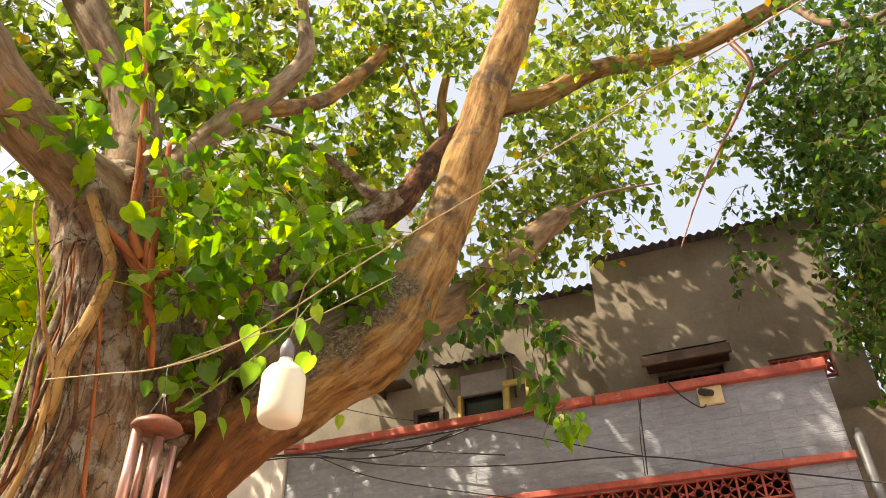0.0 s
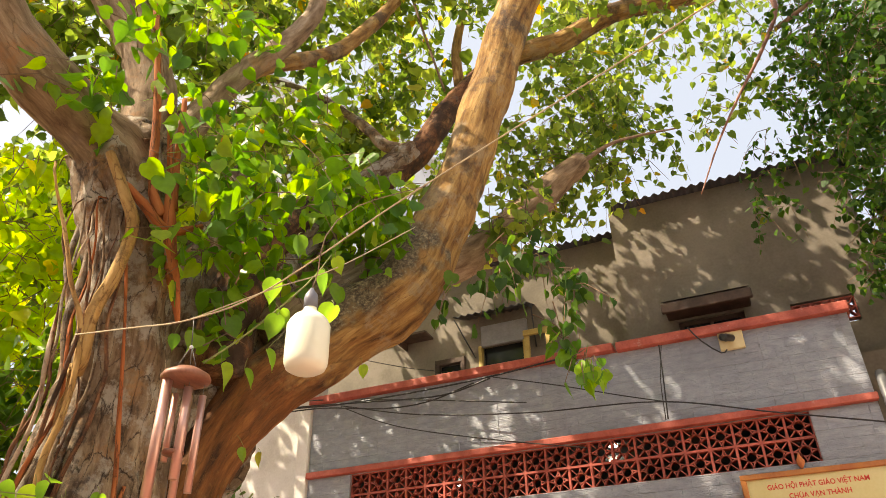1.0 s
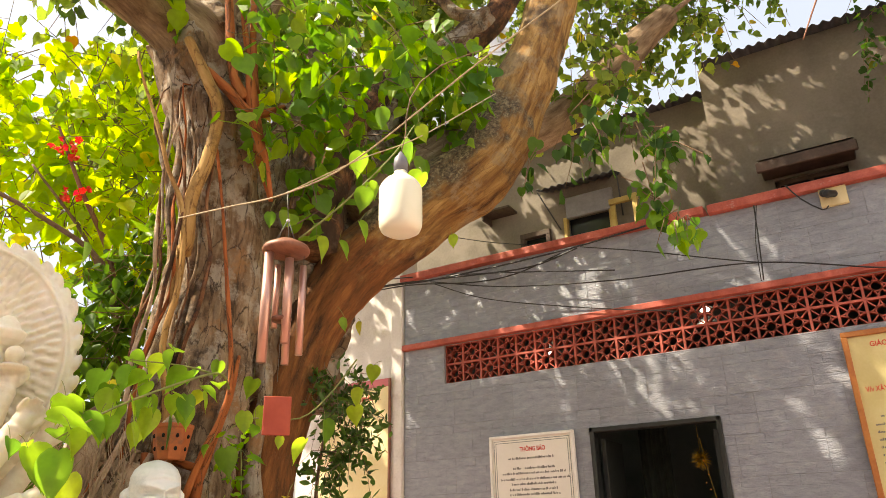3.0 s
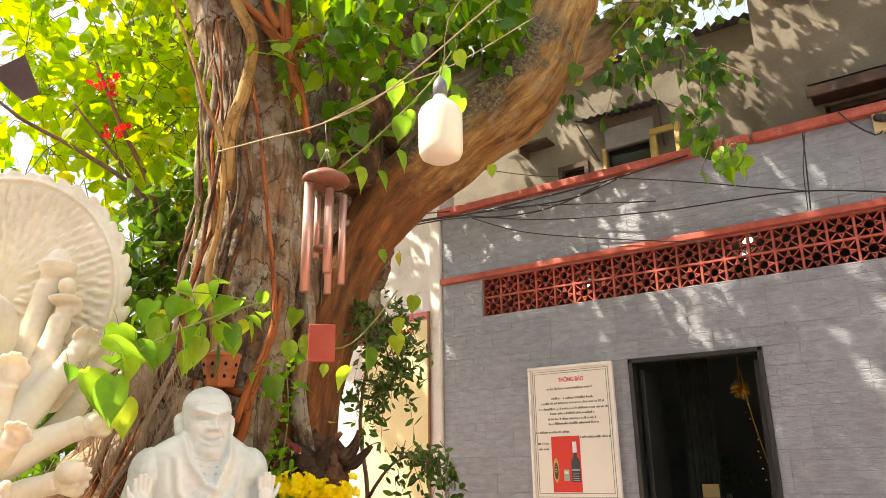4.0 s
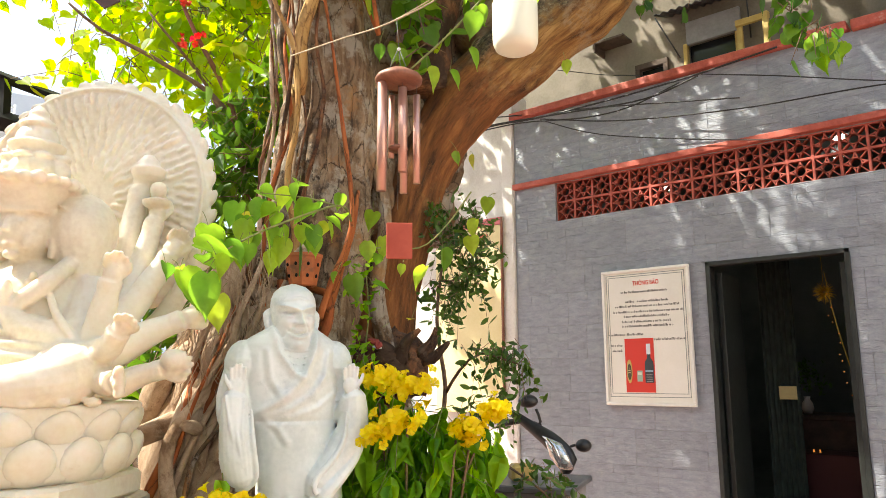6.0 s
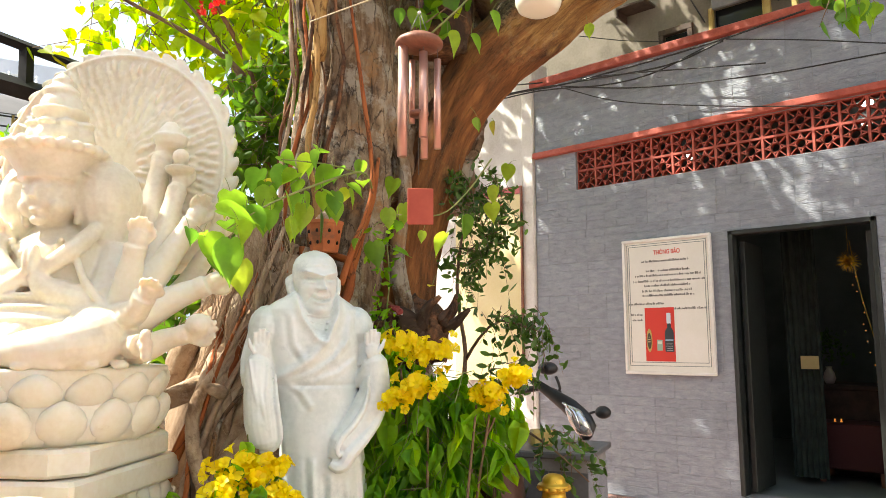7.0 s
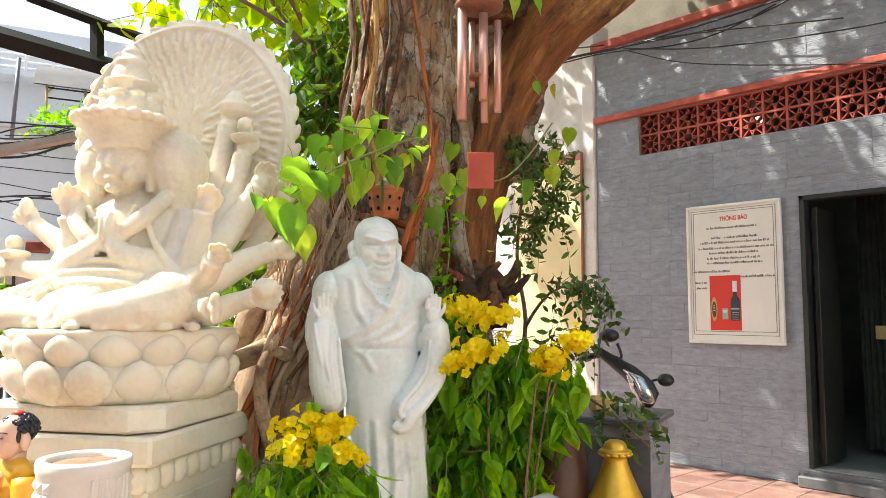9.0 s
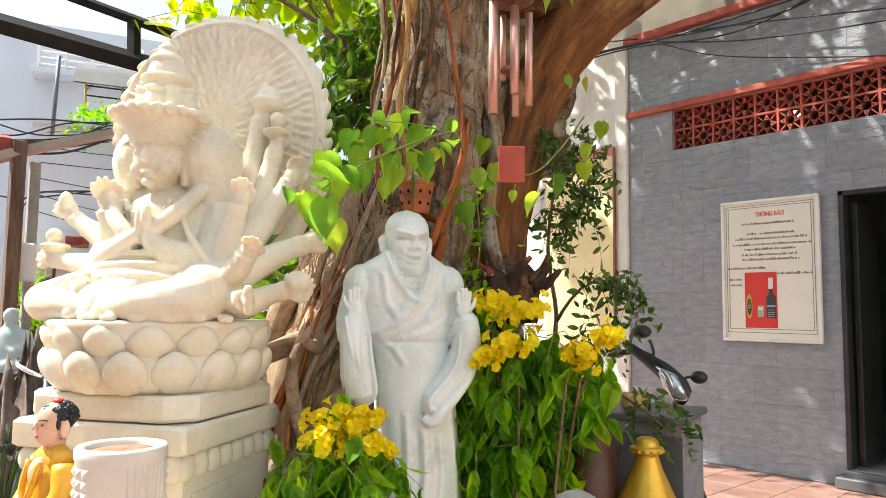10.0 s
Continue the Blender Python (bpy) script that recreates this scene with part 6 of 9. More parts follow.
def hang_leaf(p, size, spin, tilt, parent, k, stem_from=None):
    """One leaf on its stalk; spin: which way it faces, tilt: from hanging (0) to level (90)."""
    spin += rr_.uniform(-38, 38)
    tilt += rr_.uniform(-12, 32)
    m = Matrix.Translation(p) @ Matrix.Rotation(radians(spin), 4, "Z") @ Matrix.Rotation(radians(-90 + tilt), 4, "X") @ Matrix.Rotation(radians(rr_.uniform(-32, 32)), 4, "Y") @ Matrix.Scale(size * rr_.uniform(0.8, 1.12), 4)
    ob = part("leaf", LEAFONE[k % 4], None, parent)
    ob.matrix_basis = m
    if stem_from is not None:
        a, b = Vector(stem_from), Vector(p)
        part("stalk", Geo().tube([a, a.lerp(b, 0.5) + Vector((0, 0, 0.006)), b], 0.0011, 5, 0.03), M_STEM, parent)
    return ob


sh = thing("leafy_shoot", (2.093, -3.468, 1.948), "young bodhi shoot with large bright green leaves", "plant")
part("stem", Geo().tube([(1.705, -3.781, 1.880), (1.801, -3.898, 1.913), (1.882, -4.033, 1.895), (1.911, -4.232, 1.813), (1.898, -4.416, 1.719), (1.906, -4.587, 1.609)], [0.006, 0.005, 0.0045, 0.004, 0.0035, 0.002], 6, 0.04), M_STEM, sh)
part("stem", Geo().tube([(1.882, -4.033, 1.895), (1.893, -4.174, 1.896), (1.830, -4.339, 1.894)], [0.004, 0.003, 0.002], 6, 0.04), M_STEM, sh)
rr_ = random.Random(77)
for k, (p, wide, tilt) in enumerate((((1.866, -4.557, 1.738), 62, 35), ((1.889, -4.615, 1.666), 58, 50), ((1.894, -4.512, 1.688), 60, 30), ((1.872, -4.643, 1.581), 56, 15), ((1.912, -4.578, 1.576), 66, 5), ((1.850, -4.684, 1.603), 40, 60), ((1.832, -4.424, 1.839), 48, 50), ((1.849, -4.398, 1.784), 46, 20), ((1.881, -4.354, 1.768), 62, 8), ((1.894, -4.422, 1.692), 44, 12), ((1.878, -4.274, 1.781), 40, 25), ((1.829, -4.340, 1.904), 46, 60), ((1.878, -4.192, 1.804), 36, 30), ((1.909, -4.155, 1.796), 44, 12), ((1.901, -4.086, 1.818), 36, 25), ((1.867, -4.127, 1.888), 50, 75), ((1.833, -4.168, 1.969), 40, 70), ((1.896, -4.017, 1.862), 34, 60), ((1.864, -4.292, 1.848), 44, 65), ((1.940, -4.570, 1.633), 52, 35), ((1.826, -4.397, 1.802), 44, 55), ((1.827, -4.326, 1.873), 46, 40), ((1.837, -4.261, 1.834), 40, 25), ((1.844, -4.188, 1.912), 46, 60), ((1.855, -4.126, 1.871), 44, 70), ((1.870, -4.062, 1.826), 40, 45), ((1.853, -4.143, 1.786), 36, 30), ((1.843, -4.254, 1.745), 44, 12), ((1.843, -4.304, 1.694), 50, 8), ((1.836, -4.366, 1.747), 44, 30), ((1.835, -4.420, 1.695), 46, 15), ((1.832, -4.461, 1.675), 50, 40), ((1.836, -4.548, 1.646), 50, 50), ((1.846, -4.590, 1.548), 52, 12), ((1.839, -4.486, 1.523), 62, 6), ((1.879, -4.006, 1.946), 36, 35), ((1.836, -4.528, 1.725), 52, 45), ((1.828, -4.621, 1.601), 34, 60))):
    q = Vector(p)
    hang_leaf(q, wide * 0.00184, 42 + rr_.uniform(-50, 50), tilt, sh, k, q + Vector((rr_.uniform(-0.03, 0.03), rr_.uniform(-0.03, 0.03), rr_.uniform(0.02, 0.05))))
for k, (p, wide, tilt) in enumerate((((1.871, -4.245, 1.921), 0.083, 30), ((1.915, -4.171, 1.875), 0.095, 60), ((1.939, -4.124, 1.821), 0.062, 70), ((1.874, -4.191, 1.795), 0.070, 12), ((1.900, -4.149, 1.760), 0.074, 8), ((1.827, -4.247, 1.783), 0.074, 10), ((1.786, -4.318, 1.826), 0.095, 25), ((1.751, -4.357, 1.798), 0.062, 15), ((1.726, -4.403, 1.822), 0.062, 40), ((1.795, -4.259, 1.693), 0.091, 4), ((1.895, -4.221, 1.936), 0.058, 20))):
    q = Vector(p)
    hang_leaf(q, wide, 42 + rr_.uniform(-50, 50), tilt, sh, k + 1, q + Vector((rr_.uniform(-0.03, 0.03), rr_.uniform(-0.03, 0.03), rr_.uniform(0.02, 0.05))))
sh2 = thing("leafy_shoot", (1.960, -3.472, 1.897), "young bodhi shoot hanging beside the red tag", "plant")
part("stem", Geo().tube([(1.984, -3.325, 2.071), (1.960, -3.472, 1.897), (1.937, -3.623, 1.782), (1.841, -3.783, 1.772), (1.818, -3.879, 1.718)], [0.004, 0.0035, 0.003, 0.003, 0.002], 6, 0.04), M_STEM, sh2)
for k, (p, wide, tilt) in enumerate((((2.024, -3.680, 1.688), 48, 8), ((2.045, -3.596, 1.770), 36, 15), ((1.858, -3.838, 1.789), 36, 10), ((1.887, -3.809, 1.737), 26, 25), ((1.817, -3.880, 1.652), 44, 8), ((1.873, -3.823, 1.621), 28, 55), ((1.777, -3.924, 1.662), 20, 30), ((1.864, -3.761, 1.818), 34, 10), ((1.956, -3.741, 1.698), 20, 20), ((2.075, -3.445, 1.838), 40, 15), ((2.094, -3.430, 1.911), 36, 20), ((2.044, -3.280, 2.044), 30, 25), ((1.994, -3.317, 2.242), 26, 25), ((1.938, -3.361, 2.260), 24, 5), ((1.802, -3.752, 1.931), 34, 40), ((1.983, -3.716, 1.482), 22, 75))):
    q = Vector(p)
    hang_leaf(q, wide * 0.00229, 42 + rr_.uniform(-45, 45), tilt, sh2, k + 1, q + Vector((rr_.uniform(-0.04, 0.04), rr_.uniform(-0.04, 0.04), rr_.uniform(0.02, 0.06))))
sh3 = thing("leafy_shoot", (2.128, -3.855, 2.419), "thin green shoot with a few bodhi leaves by the wind chime", "plant")
part("stem", Geo().tube([(2.179, -3.944, 2.387), (2.322, -3.887, 2.506), (2.505, -3.812, 2.701), (2.578, -3.763, 2.842)], [0.004, 0.004, 0.003, 0.002], 6, 0.04), M_STEM, sh3)
for k, (p, wide, tilt) in enumerate((((2.410, -3.880, 2.714), 46, 8), ((2.435, -3.862, 2.585), 40, 30), ((2.427, -3.868, 2.562), 46, 20), ((2.410, -3.881, 2.421), 44, 50), ((2.322, -3.886, 2.358), 36, 30), ((2.226, -3.902, 2.389), 40, 15), ((2.023, -3.955, 2.531), 34, 15), ((2.676, -3.938, 2.647), 44, 5), ((2.816, -4.086, 2.414), 40, 20), ((2.463, -3.841, 2.919), 50, 20), ((2.702, -3.922, 2.712), 34, 25), ((2.446, -3.260, 2.583), 26, 20))):
    q = Vector(p)
    hang_leaf(q, wide * 0.00197, 42 + rr_.uniform(-45, 45), tilt, sh3, k + 2, q + Vector((rr_.uniform(-0.04, 0.04), rr_.uniform(-0.04, 0.04), rr_.uniform(0.02, 0.06))))

tp = thing("orchid_pot", (1.653, -3.984, 1.631), "square terracotta orchid pot with holes tied to the trunk", "pot")
c = Vector((1.634, -3.976, 1.680))
g = Geo()
prof = [(0.047, -0.068), (0.054, -0.063), (0.072, 0.045), (0.0755, 0.05), (0.0755, 0.062), (0.068, 0.062), (0.062, 0.045), (0.042, -0.054)]
part("body", g.lathe(prof, c, 8, caps=False), M_TERRA, tp, "", False)
# holes drawn as near-black balls, the shade inside them put into the colour
for i in range(8):
    for zz in (0.018, -0.027):
        a = radians(22.5 + 45 * i)
        r = 0.0605 + zz * 0.165
        part("hole_spot", Geo().ball(c + Vector((r * math.cos(a), r * math.sin(a), zz)), (0.006, 0.006, 0.008), 8, rings=6), M_HOLE, tp)
part("bark_chips", Geo().tube([c + Vector((-0.05, -0.02, 0.05)), c + Vector((0, 0, 0.062)), c + Vector((0.05, 0.02, 0.052))], [0.02, 0.04, 0.02], 14, 0.01, 0.6, 6, freq=40), M_ROOTP, tp, "dry bark chips")
part("strap_leaf", Geo().tube([c + Vector((0.035, -0.05, 0.062)), c + Vector((0.062, -0.066, 0.075)), c + Vector((0.072, -0.074, 0.03)), c + Vector((0.070, -0.076, -0.04))], [0.006, 0.012, 0.013, 0.003], 10, 0.01, flat=0.3), M_LEAFD, tp, "drooping green strap leaf")



# ---- statues ----
def sculpt(name, geo, mat, label, voxel=0.008, smooth=4, mats=None):
    """One carved figure: its forms fused into a single skin."""
    ob = solid(name, geo, mats or mat, label, "statue")
    m = ob.modifiers.new("fuse", "REMESH")
    m.mode, m.voxel_size, m.use_smooth_shade = "VOXEL", voxel, True
    if smooth:
        s = ob.modifiers.new("soften", "SMOOTH")
        s.factor, s.iterations = 0.5, smooth
    return ob


A0 = Vector((1.047, -4.757, 1.015))
# nearer the court than the tree
EYE_ = Vector((3.857, -5.807, 1.225))
FRAME = Matrix.Translation(EYE_) @ Matrix.Scale(0.88, 4) @ Matrix.Translation(-EYE_) @ pose(A0.x, A0.y, 0, 0, 0, 34.5)
ZL = 1.175


def guanyin():
    g = Geo()
    rr = random.Random(3)
    # halo of many small palms, with a rolled border and flame-like scallops
    hc, hr = Vector((0, 0.34, 1.995)), 0.515
    disc = Geo().lathe([(0.001, -0.03), (hr - 0.03, -0.03), (hr, -0.015), (hr, 0.015), (hr - 0.03, 0.03), (0.001, 0.03)], (0, 0, 0), 72)
    disc.moved(pose(hc.x, hc.y, hc.z, 90, 0, 0))
    g.add(disc.v, disc.f)
    for ring, (r, n) in enumerate(((0.15, 26), (0.20, 34), (0.25, 42), (0.30, 50), (0.35, 58), (0.40, 66), (0.445, 74))):
        for i in range(n):
            a = 2 * math.pi * (i + 0.5 * (ring % 2) + rr.uniform(-0.25, 0.25)) / n
            q = r + rr.uniform(-0.014, 0.014)
            p = hc + Vector((math.cos(a) * q, -0.030 - rr.uniform(0, 0.003), math.sin(a) * q))
            g.ball(p, (0.0105, rr.uniform(0.009, 0.014), rr.uniform(0.026, 0.036)), 8, Matrix.Rotation(-a + math.pi / 2, 4, "Y"), 6)
    edge = [hc + Vector((math.cos(t) * (hr - 0.022), -0.03, math.sin(t) * (hr - 0.022))) for t in np.linspace(0, 2 * np.pi, 90)]
    g.tube(edge, 0.009, 8, smooth=False)
    for i in range(44):
        a = 2 * math.pi * (i + rr.uniform(-0.15, 0.15)) / 44
        p = hc + Vector((math.cos(a) * (hr + 0.006), 0.004, math.sin(a) * (hr + 0.006)))
        k = rr.uniform(0.8, 1.2)
        g.ball(p, (0.044 * k, 0.019, 0.020 * k), 10, Matrix.Rotation(-a + math.pi / 2 + 0.4, 4, "Y"), 7)
    # seat of the robe and crossed legs
    g.ball((0, 0.0, ZL + 0.05), (0.33, 0.27, 0.06))
    g.tube([(-0.14, 0.02, ZL + 0.11), (-0.27, -0.04, ZL + 0.105), (-0.385, -0.13, ZL + 0.075), (-0.33, -0.235, ZL + 0.06), (-0.2, -0.29, ZL + 0.05), (-0.05, -0.315, ZL + 0.035)], [0.11, 0.10, 0.078, 0.068, 0.058, 0.03], 20, 0.03)
    g.tube([(0.13, 0.02, ZL + 0.11), (0.22, -0.08, ZL + 0.115), (0.285, -0.19, ZL + 0.09), (0.24, -0.285, ZL + 0.07), (0.13, -0.33, ZL + 0.06), (0.01, -0.33, ZL + 0.045)], [0.12, 0.118, 0.098, 0.082, 0.062, 0.03], 20, 0.03)
    g.tube([(-0.30, -0.06, ZL + 0.17), (-0.16, -0.16, ZL + 0.155), (0.0, -0.2, ZL + 0.15), (0.14, -0.16, ZL + 0.165)], [0.02, 0.035, 0.035, 0.02], 10, 0.03)
    # cloth falling between the knees, in folds
    for k in range(4):
        x = -0.10 + 0.045 * k
        g.tube([(x * 0.7, -0.19, ZL + 0.14), (x, -0.27, ZL + 0.10), (x * 1.15 - 0.01, -0.318, ZL + 0.045), (x * 1.3 - 0.015, -0.345, ZL + 0.012)], [0.024, 0.032, 0.026, 0.016], 10, 0.03)
    for k in range(9):
        a = radians(205 + 16 * k)
        g.ball((0.06 + 0.355 * math.cos(a) * 1.02, -0.03 + 0.345 * math.sin(a), ZL + 0.012), (0.034, 0.024, 0.016), 8, rings=6)
    for s in (-1, 1):
        for k in range(3):
            g.tube([(s * (0.15 + 0.055 * k), -0.08 - 0.03 * k, ZL + 0.215 - 0.02 * k), (s * (0.20 + 0.055 * k), -0.20 - 0.015 * k, ZL + 0.165 - 0.02 * k), (s * (0.17 + 0.04 * k), -0.30, ZL + 0.09 - 0.02 * k)], [0.006, 0.010, 0.006], 8, 0.03)
    # trunk, chest, shoulders
    g.tube([(0, 0.04, ZL + 0.05), (0, 0.04, ZL + 0.20), (0, 0.03, ZL + 0.34), (0, 0.03, ZL + 0.44), (0, 0.02, ZL + 0.52)], [0.245, 0.215, 0.205, 0.19, 0.09], 24, 0.03, flat=0.85)
    g.tube([(-0.20, 0.05, ZL + 0.42), (0, 0.02, ZL + 0.475), (0.20, 0.05, ZL + 0.42)], [0.062, 0.085, 0.062], 14, 0.04)
    # sleeve and scarf down the near side
    g.tube([(0.205, 0.05, ZL + 0.43), (0.245, 0.01, ZL + 0.30), (0.25, -0.03, ZL + 0.18), (0.26, -0.02, ZL + 0.06)], [0.07, 0.085, 0.09, 0.085], 18, 0.03)
    g.tube([(0.14, -0.11, ZL + 0.40), (0.20, -0.135, ZL + 0.30), (0.275, -0.12, ZL + 0.20), (0.315, -0.09, ZL + 0.10), (0.30, -0.085, ZL + 0.03)], [0.012, 0.016, 0.016, 0.014, 0.010], 8, 0.03)
    g.tube([(0.335, -0.03, ZL + 0.27), (0.35, -0.055, ZL + 0.16), (0.345, -0.06, ZL + 0.06), (0.315, -0.075, ZL + 0.02), (0.285, -0.09, ZL + 0.07)], [0.008, 0.012, 0.012, 0.012, 0.008], 8, 0.03)
    for s in (-1, 1):
        g.tube([(s * 0.17, -0.03, ZL + 0.50), (s * 0.135, -0.135, ZL + 0.40), (s * 0.06, -0.17, ZL + 0.33), (s * 0.02, -0.175, ZL + 0.28)], [0.03, 0.034, 0.03, 0.02], 10, 0.03)
    g.ball((0, -0.07, ZL + 0.15), (0.235, 0.16, 0.13), 20)
    for k in range(4):
        z = ZL + 0.275 - 0.04 * k
        g.tube([(0.235 * math.cos(t), -0.07 + (0.115 + 0.014 * k) * math.sin(t), z - 0.02 * math.cos(t) ** 2 + 0.012) for t in np.linspace(math.pi * 1.1, math.pi * 1.9, 12)], 0.011, 8, smooth=False)
    for i in range(9):
        a = radians(200 + 17.5 * i)
        g.ball((0.10 * math.cos(a), -0.125, ZL + 0.475 + 0.09 * math.sin(a)), 0.015, 8, rings=6)
    # head, bent forward a little, between two side heads under one hood of hair
    g.tube([(0, 0.02, ZL + 0.46), (0, -0.03, ZL + 0.60)], [0.085, 0.07], 14)
    hz = 1.792
    g.ball((0, -0.055, hz), (0.098, 0.105, 0.120), 20, rings=12)
    g.tube([(0, -0.152, hz + 0.03), (0, -0.168, hz - 0.022)], [0.009, 0.015], 8, 0.01)
    g.ball((0, -0.138, hz - 0.062), (0.028, 0.018, 0.013), 10, rings=7)
    g.ball((0, -0.125, hz - 0.098), (0.030, 0.026, 0.018), 10, rings=7)
    for s in (-1, 1):
        g.tube([(s * 0.012, -0.150, hz + 0.036), (s * 0.042, -0.146, hz + 0.046), (s * 0.075, -0.115, hz + 0.034)], [0.006, 0.007, 0.005], 8, 0.01)
        g.ball((s * 0.040, -0.138, hz + 0.012), (0.024, 0.014, 0.010), 10, rings=7)
        g.ball((s * 0.055, -0.10, hz - 0.045), (0.036, 0.045, 0.038), 12)
        g.tube([(s * 0.098, -0.045, hz + 0.04), (s * 0.108, -0.05, hz - 0.03), (s * 0.10, -0.05, hz - 0.105)], [0.017, 0.020, 0.014], 8, 0.02)
        g.ball((s * 0.145, 0.055, hz + 0.012), (0.125, 0.135, 0.148), 20, rings=12)
        g.tube([(s * 0.15, 0.05, hz - 0.06), (s * 0.155, 0.05, hz - 0.15), (s * 0.17, 0.05, hz - 0.24)], [0.11, 0.085, 0.06], 14, 0.03)
        for k in range(3):
            g.tube([(s * 0.10, -0.075 + 0.02 * k, hz + 0.105 - 0.01 * k), (s * (0.19 + 0.02 * k), -0.06 + 0.045 * k, hz + 0.04), (s * (0.20 + 0.02 * k), -0.03 + 0.04 * k, hz - 0.08)], [0.004, 0.007, 0.004], 6, 0.03)
    g.ball((0, 0.03, hz + 0.06), (0.15, 0.14, 0.12), 20)
    # flaring crown of upright leaves
    cy = -0.085
    g.lathe([(0.108, 0.050), (0.114, 0.075), (0.140, 0.120), (0.172, 0.158), (0.184, 0.172), (0.165, 0.180), (0.06, 0.172)], (0, cy + 0.02, hz), 40)
    for i in range(24):
        a = 2 * math.pi * i / 24
        g.ball((0.170 * math.cos(a), cy + 0.02 + 0.170 * math.sin(a), hz + 0.164), (0.026, 0.026, 0.020 if i % 3 else 0.026), 8, rings=6)
    # tiers of small heads up to the knob
    for i in range(5):
        a = radians(190 + 40 * i)
        p = Vector((0.082 * math.cos(a), -0.02 + 0.075 * math.sin(a), hz + 0.222))
        g.ball(p, (0.050, 0.050, 0.058), 14, rings=9)
        g.ball(p + Vector((0.018 * math.cos(a), 0.018 * math.sin(a), 0.048)), (0.036, 0.036, 0.016), 10, rings=7)
        g.ball(p + Vector((0.045 * math.cos(a), 0.045 * math.sin(a), -0.006)), (0.010, 0.010, 0.014), 8, rings=6)
    g.lathe([(0.06, 0.265), (0.074, 0.285), (0.096, 0.315), (0.100, 0.328), (0.07, 0.334)], (0, -0.04, hz), 28)
    g.ball((0, -0.04, hz + 0.345), (0.076, 0.074, 0.066), 16, rings=10)
    g.lathe([(0.05, 0.388), (0.066, 0.40), (0.058, 0.414), (0.034, 0.432), (0.036, 0.45), (0.018, 0.472), (0.002, 0.482)], (0, -0.045, hz), 22)

    def palm(e_, h_, what=0, k=1.0):
        """A hand at h_ on a forearm from e_: closed, open upwards, or holding something."""
        e_, h_ = Vector(e_), Vector(h_)
        d = (h_ - e_).normalized()
        o_ = d.cross(Vector((0.574, -0.819, 0))).normalized()
        n_ = o_.cross(d).normalized()
        if n_.dot(Vector((0.574, -0.819, 0))) < 0:
            n_ = -n_
        g.tube([h_ - d * 0.012, h_ + d * 0.022 * k, h_ + d * 0.055 * k], [0.026 * k, 0.036 * k, 0.030 * k], 12, 0.012, flat=0.75)
        for f in range(4):
            w_ = o_ * (0.018 * k * (f - 1.5))
            curl = n_ * (0.022 * k if what in (0, 3) else -0.002)
            tip = 1.0 if f in (1, 2) else 0.86
            g.tube([h_ + d * 0.046 * k + w_, h_ + d * 0.078 * k * tip + w_ * 1.15 + curl * 0.5, h_ + d * 0.102 * k * tip + w_ * 1.1 + curl], [0.0125 * k, 0.0115 * k, 0.007 * k], 6, 0.012)
        g.tube([h_ + d * 0.012 * k + o_ * 0.026 * k, h_ + d * 0.045 * k + o_ * 0.046 * k + n_ * 0.01, h_ + d * 0.068 * k + o_ * 0.044 * k + n_ * 0.016], [0.014 * k, 0.012 * k, 0.007 * k], 6, 0.012)
        if what == 1:
            g.lathe([(0.012, 0.02), (0.052, 0.042), (0.060, 0.062), (0.035, 0.07)], h_ + d * 0.01, 16)
            g.ball(h_ + d * 0.02 + Vector((0, 0, 0.098)), 0.034, 12, rings=8)
        if what == 2:
            g.lathe([(0.03, 0.01), (0.058, 0.03), (0.068, 0.055), (0.07, 0.065), (0.05, 0.075), (0.04, 0.10), (0.02, 0.125)], h_ + Vector((0.03, 0, 0.01)), 20)
        if what == 3:
            for f in range(6):
                a = 2 * math.pi * f / 6
                g.ball(h_ + d * 0.07 + o_ * 0.026 * math.cos(a) + Vector((0, 0, 0.026)) * math.sin(a) + n_ * 0.02, 0.019, 8, rings=6)

    def arm(pts, radii, what, k=1.0):
        g.tube(pts, [r * 1.14 for r in radii], 16, 0.025)
        e_, h_ = Vector(pts[-2]), Vector(pts[-1])
        d_ = (h_ - e_).normalized() * 0.009
        for q in (0.10, 0.22):
            b_ = h_.lerp(e_, q)
            g.tube([b_ - d_, b_ + d_], radii[-1] * 1.4, 14)
        palm(e_, h_, what, k)

    # hands joined before the breast
    for s in (-1, 1):
        g.tube([(s * 0.2, 0.04, ZL + 0.42), (s * 0.215, -0.06, ZL + 0.24), (s * 0.10, -0.155, ZL + 0.255), (0.03 + s * 0.014, -0.185, ZL + 0.32)], [0.06, 0.068, 0.056, 0.026], 14, 0.03)
        g.ball((0.035 + s * 0.012, -0.19, ZL + 0.365), (0.018, 0.028, 0.06), 10, rings=8)
    # arms raised and lowered on both sides
    arm([(0.16, 0.12, 1.50), (0.245, 0.15, 1.50), (0.24, 0.22, 1.80), (0.25, 0.26, 2.03)], [0.05, 0.052, 0.044, 0.030], 2, 1.1)
    arm([(0.17, 0.10, 1.45), (0.30, 0.10, 1.46), (0.33, 0.15, 1.67), (0.355, 0.2, 1.885)], [0.05, 0.05, 0.042, 0.028], 1)
    arm([(0.19, 0.06, 1.48), (0.30, -0.06, 1.40), (0.345, -0.10, 1.50), (0.375, -0.12, 1.60)], [0.05, 0.05, 0.040, 0.029], 0, 1.05)
    arm([(0.19, 0.08, 1.44), (0.33, 0.05, 1.48), (0.418, 0.1, 1.64), (0.458, 0.12, 1.725)], [0.05, 0.05, 0.038, 0.026], 0, 1.1)
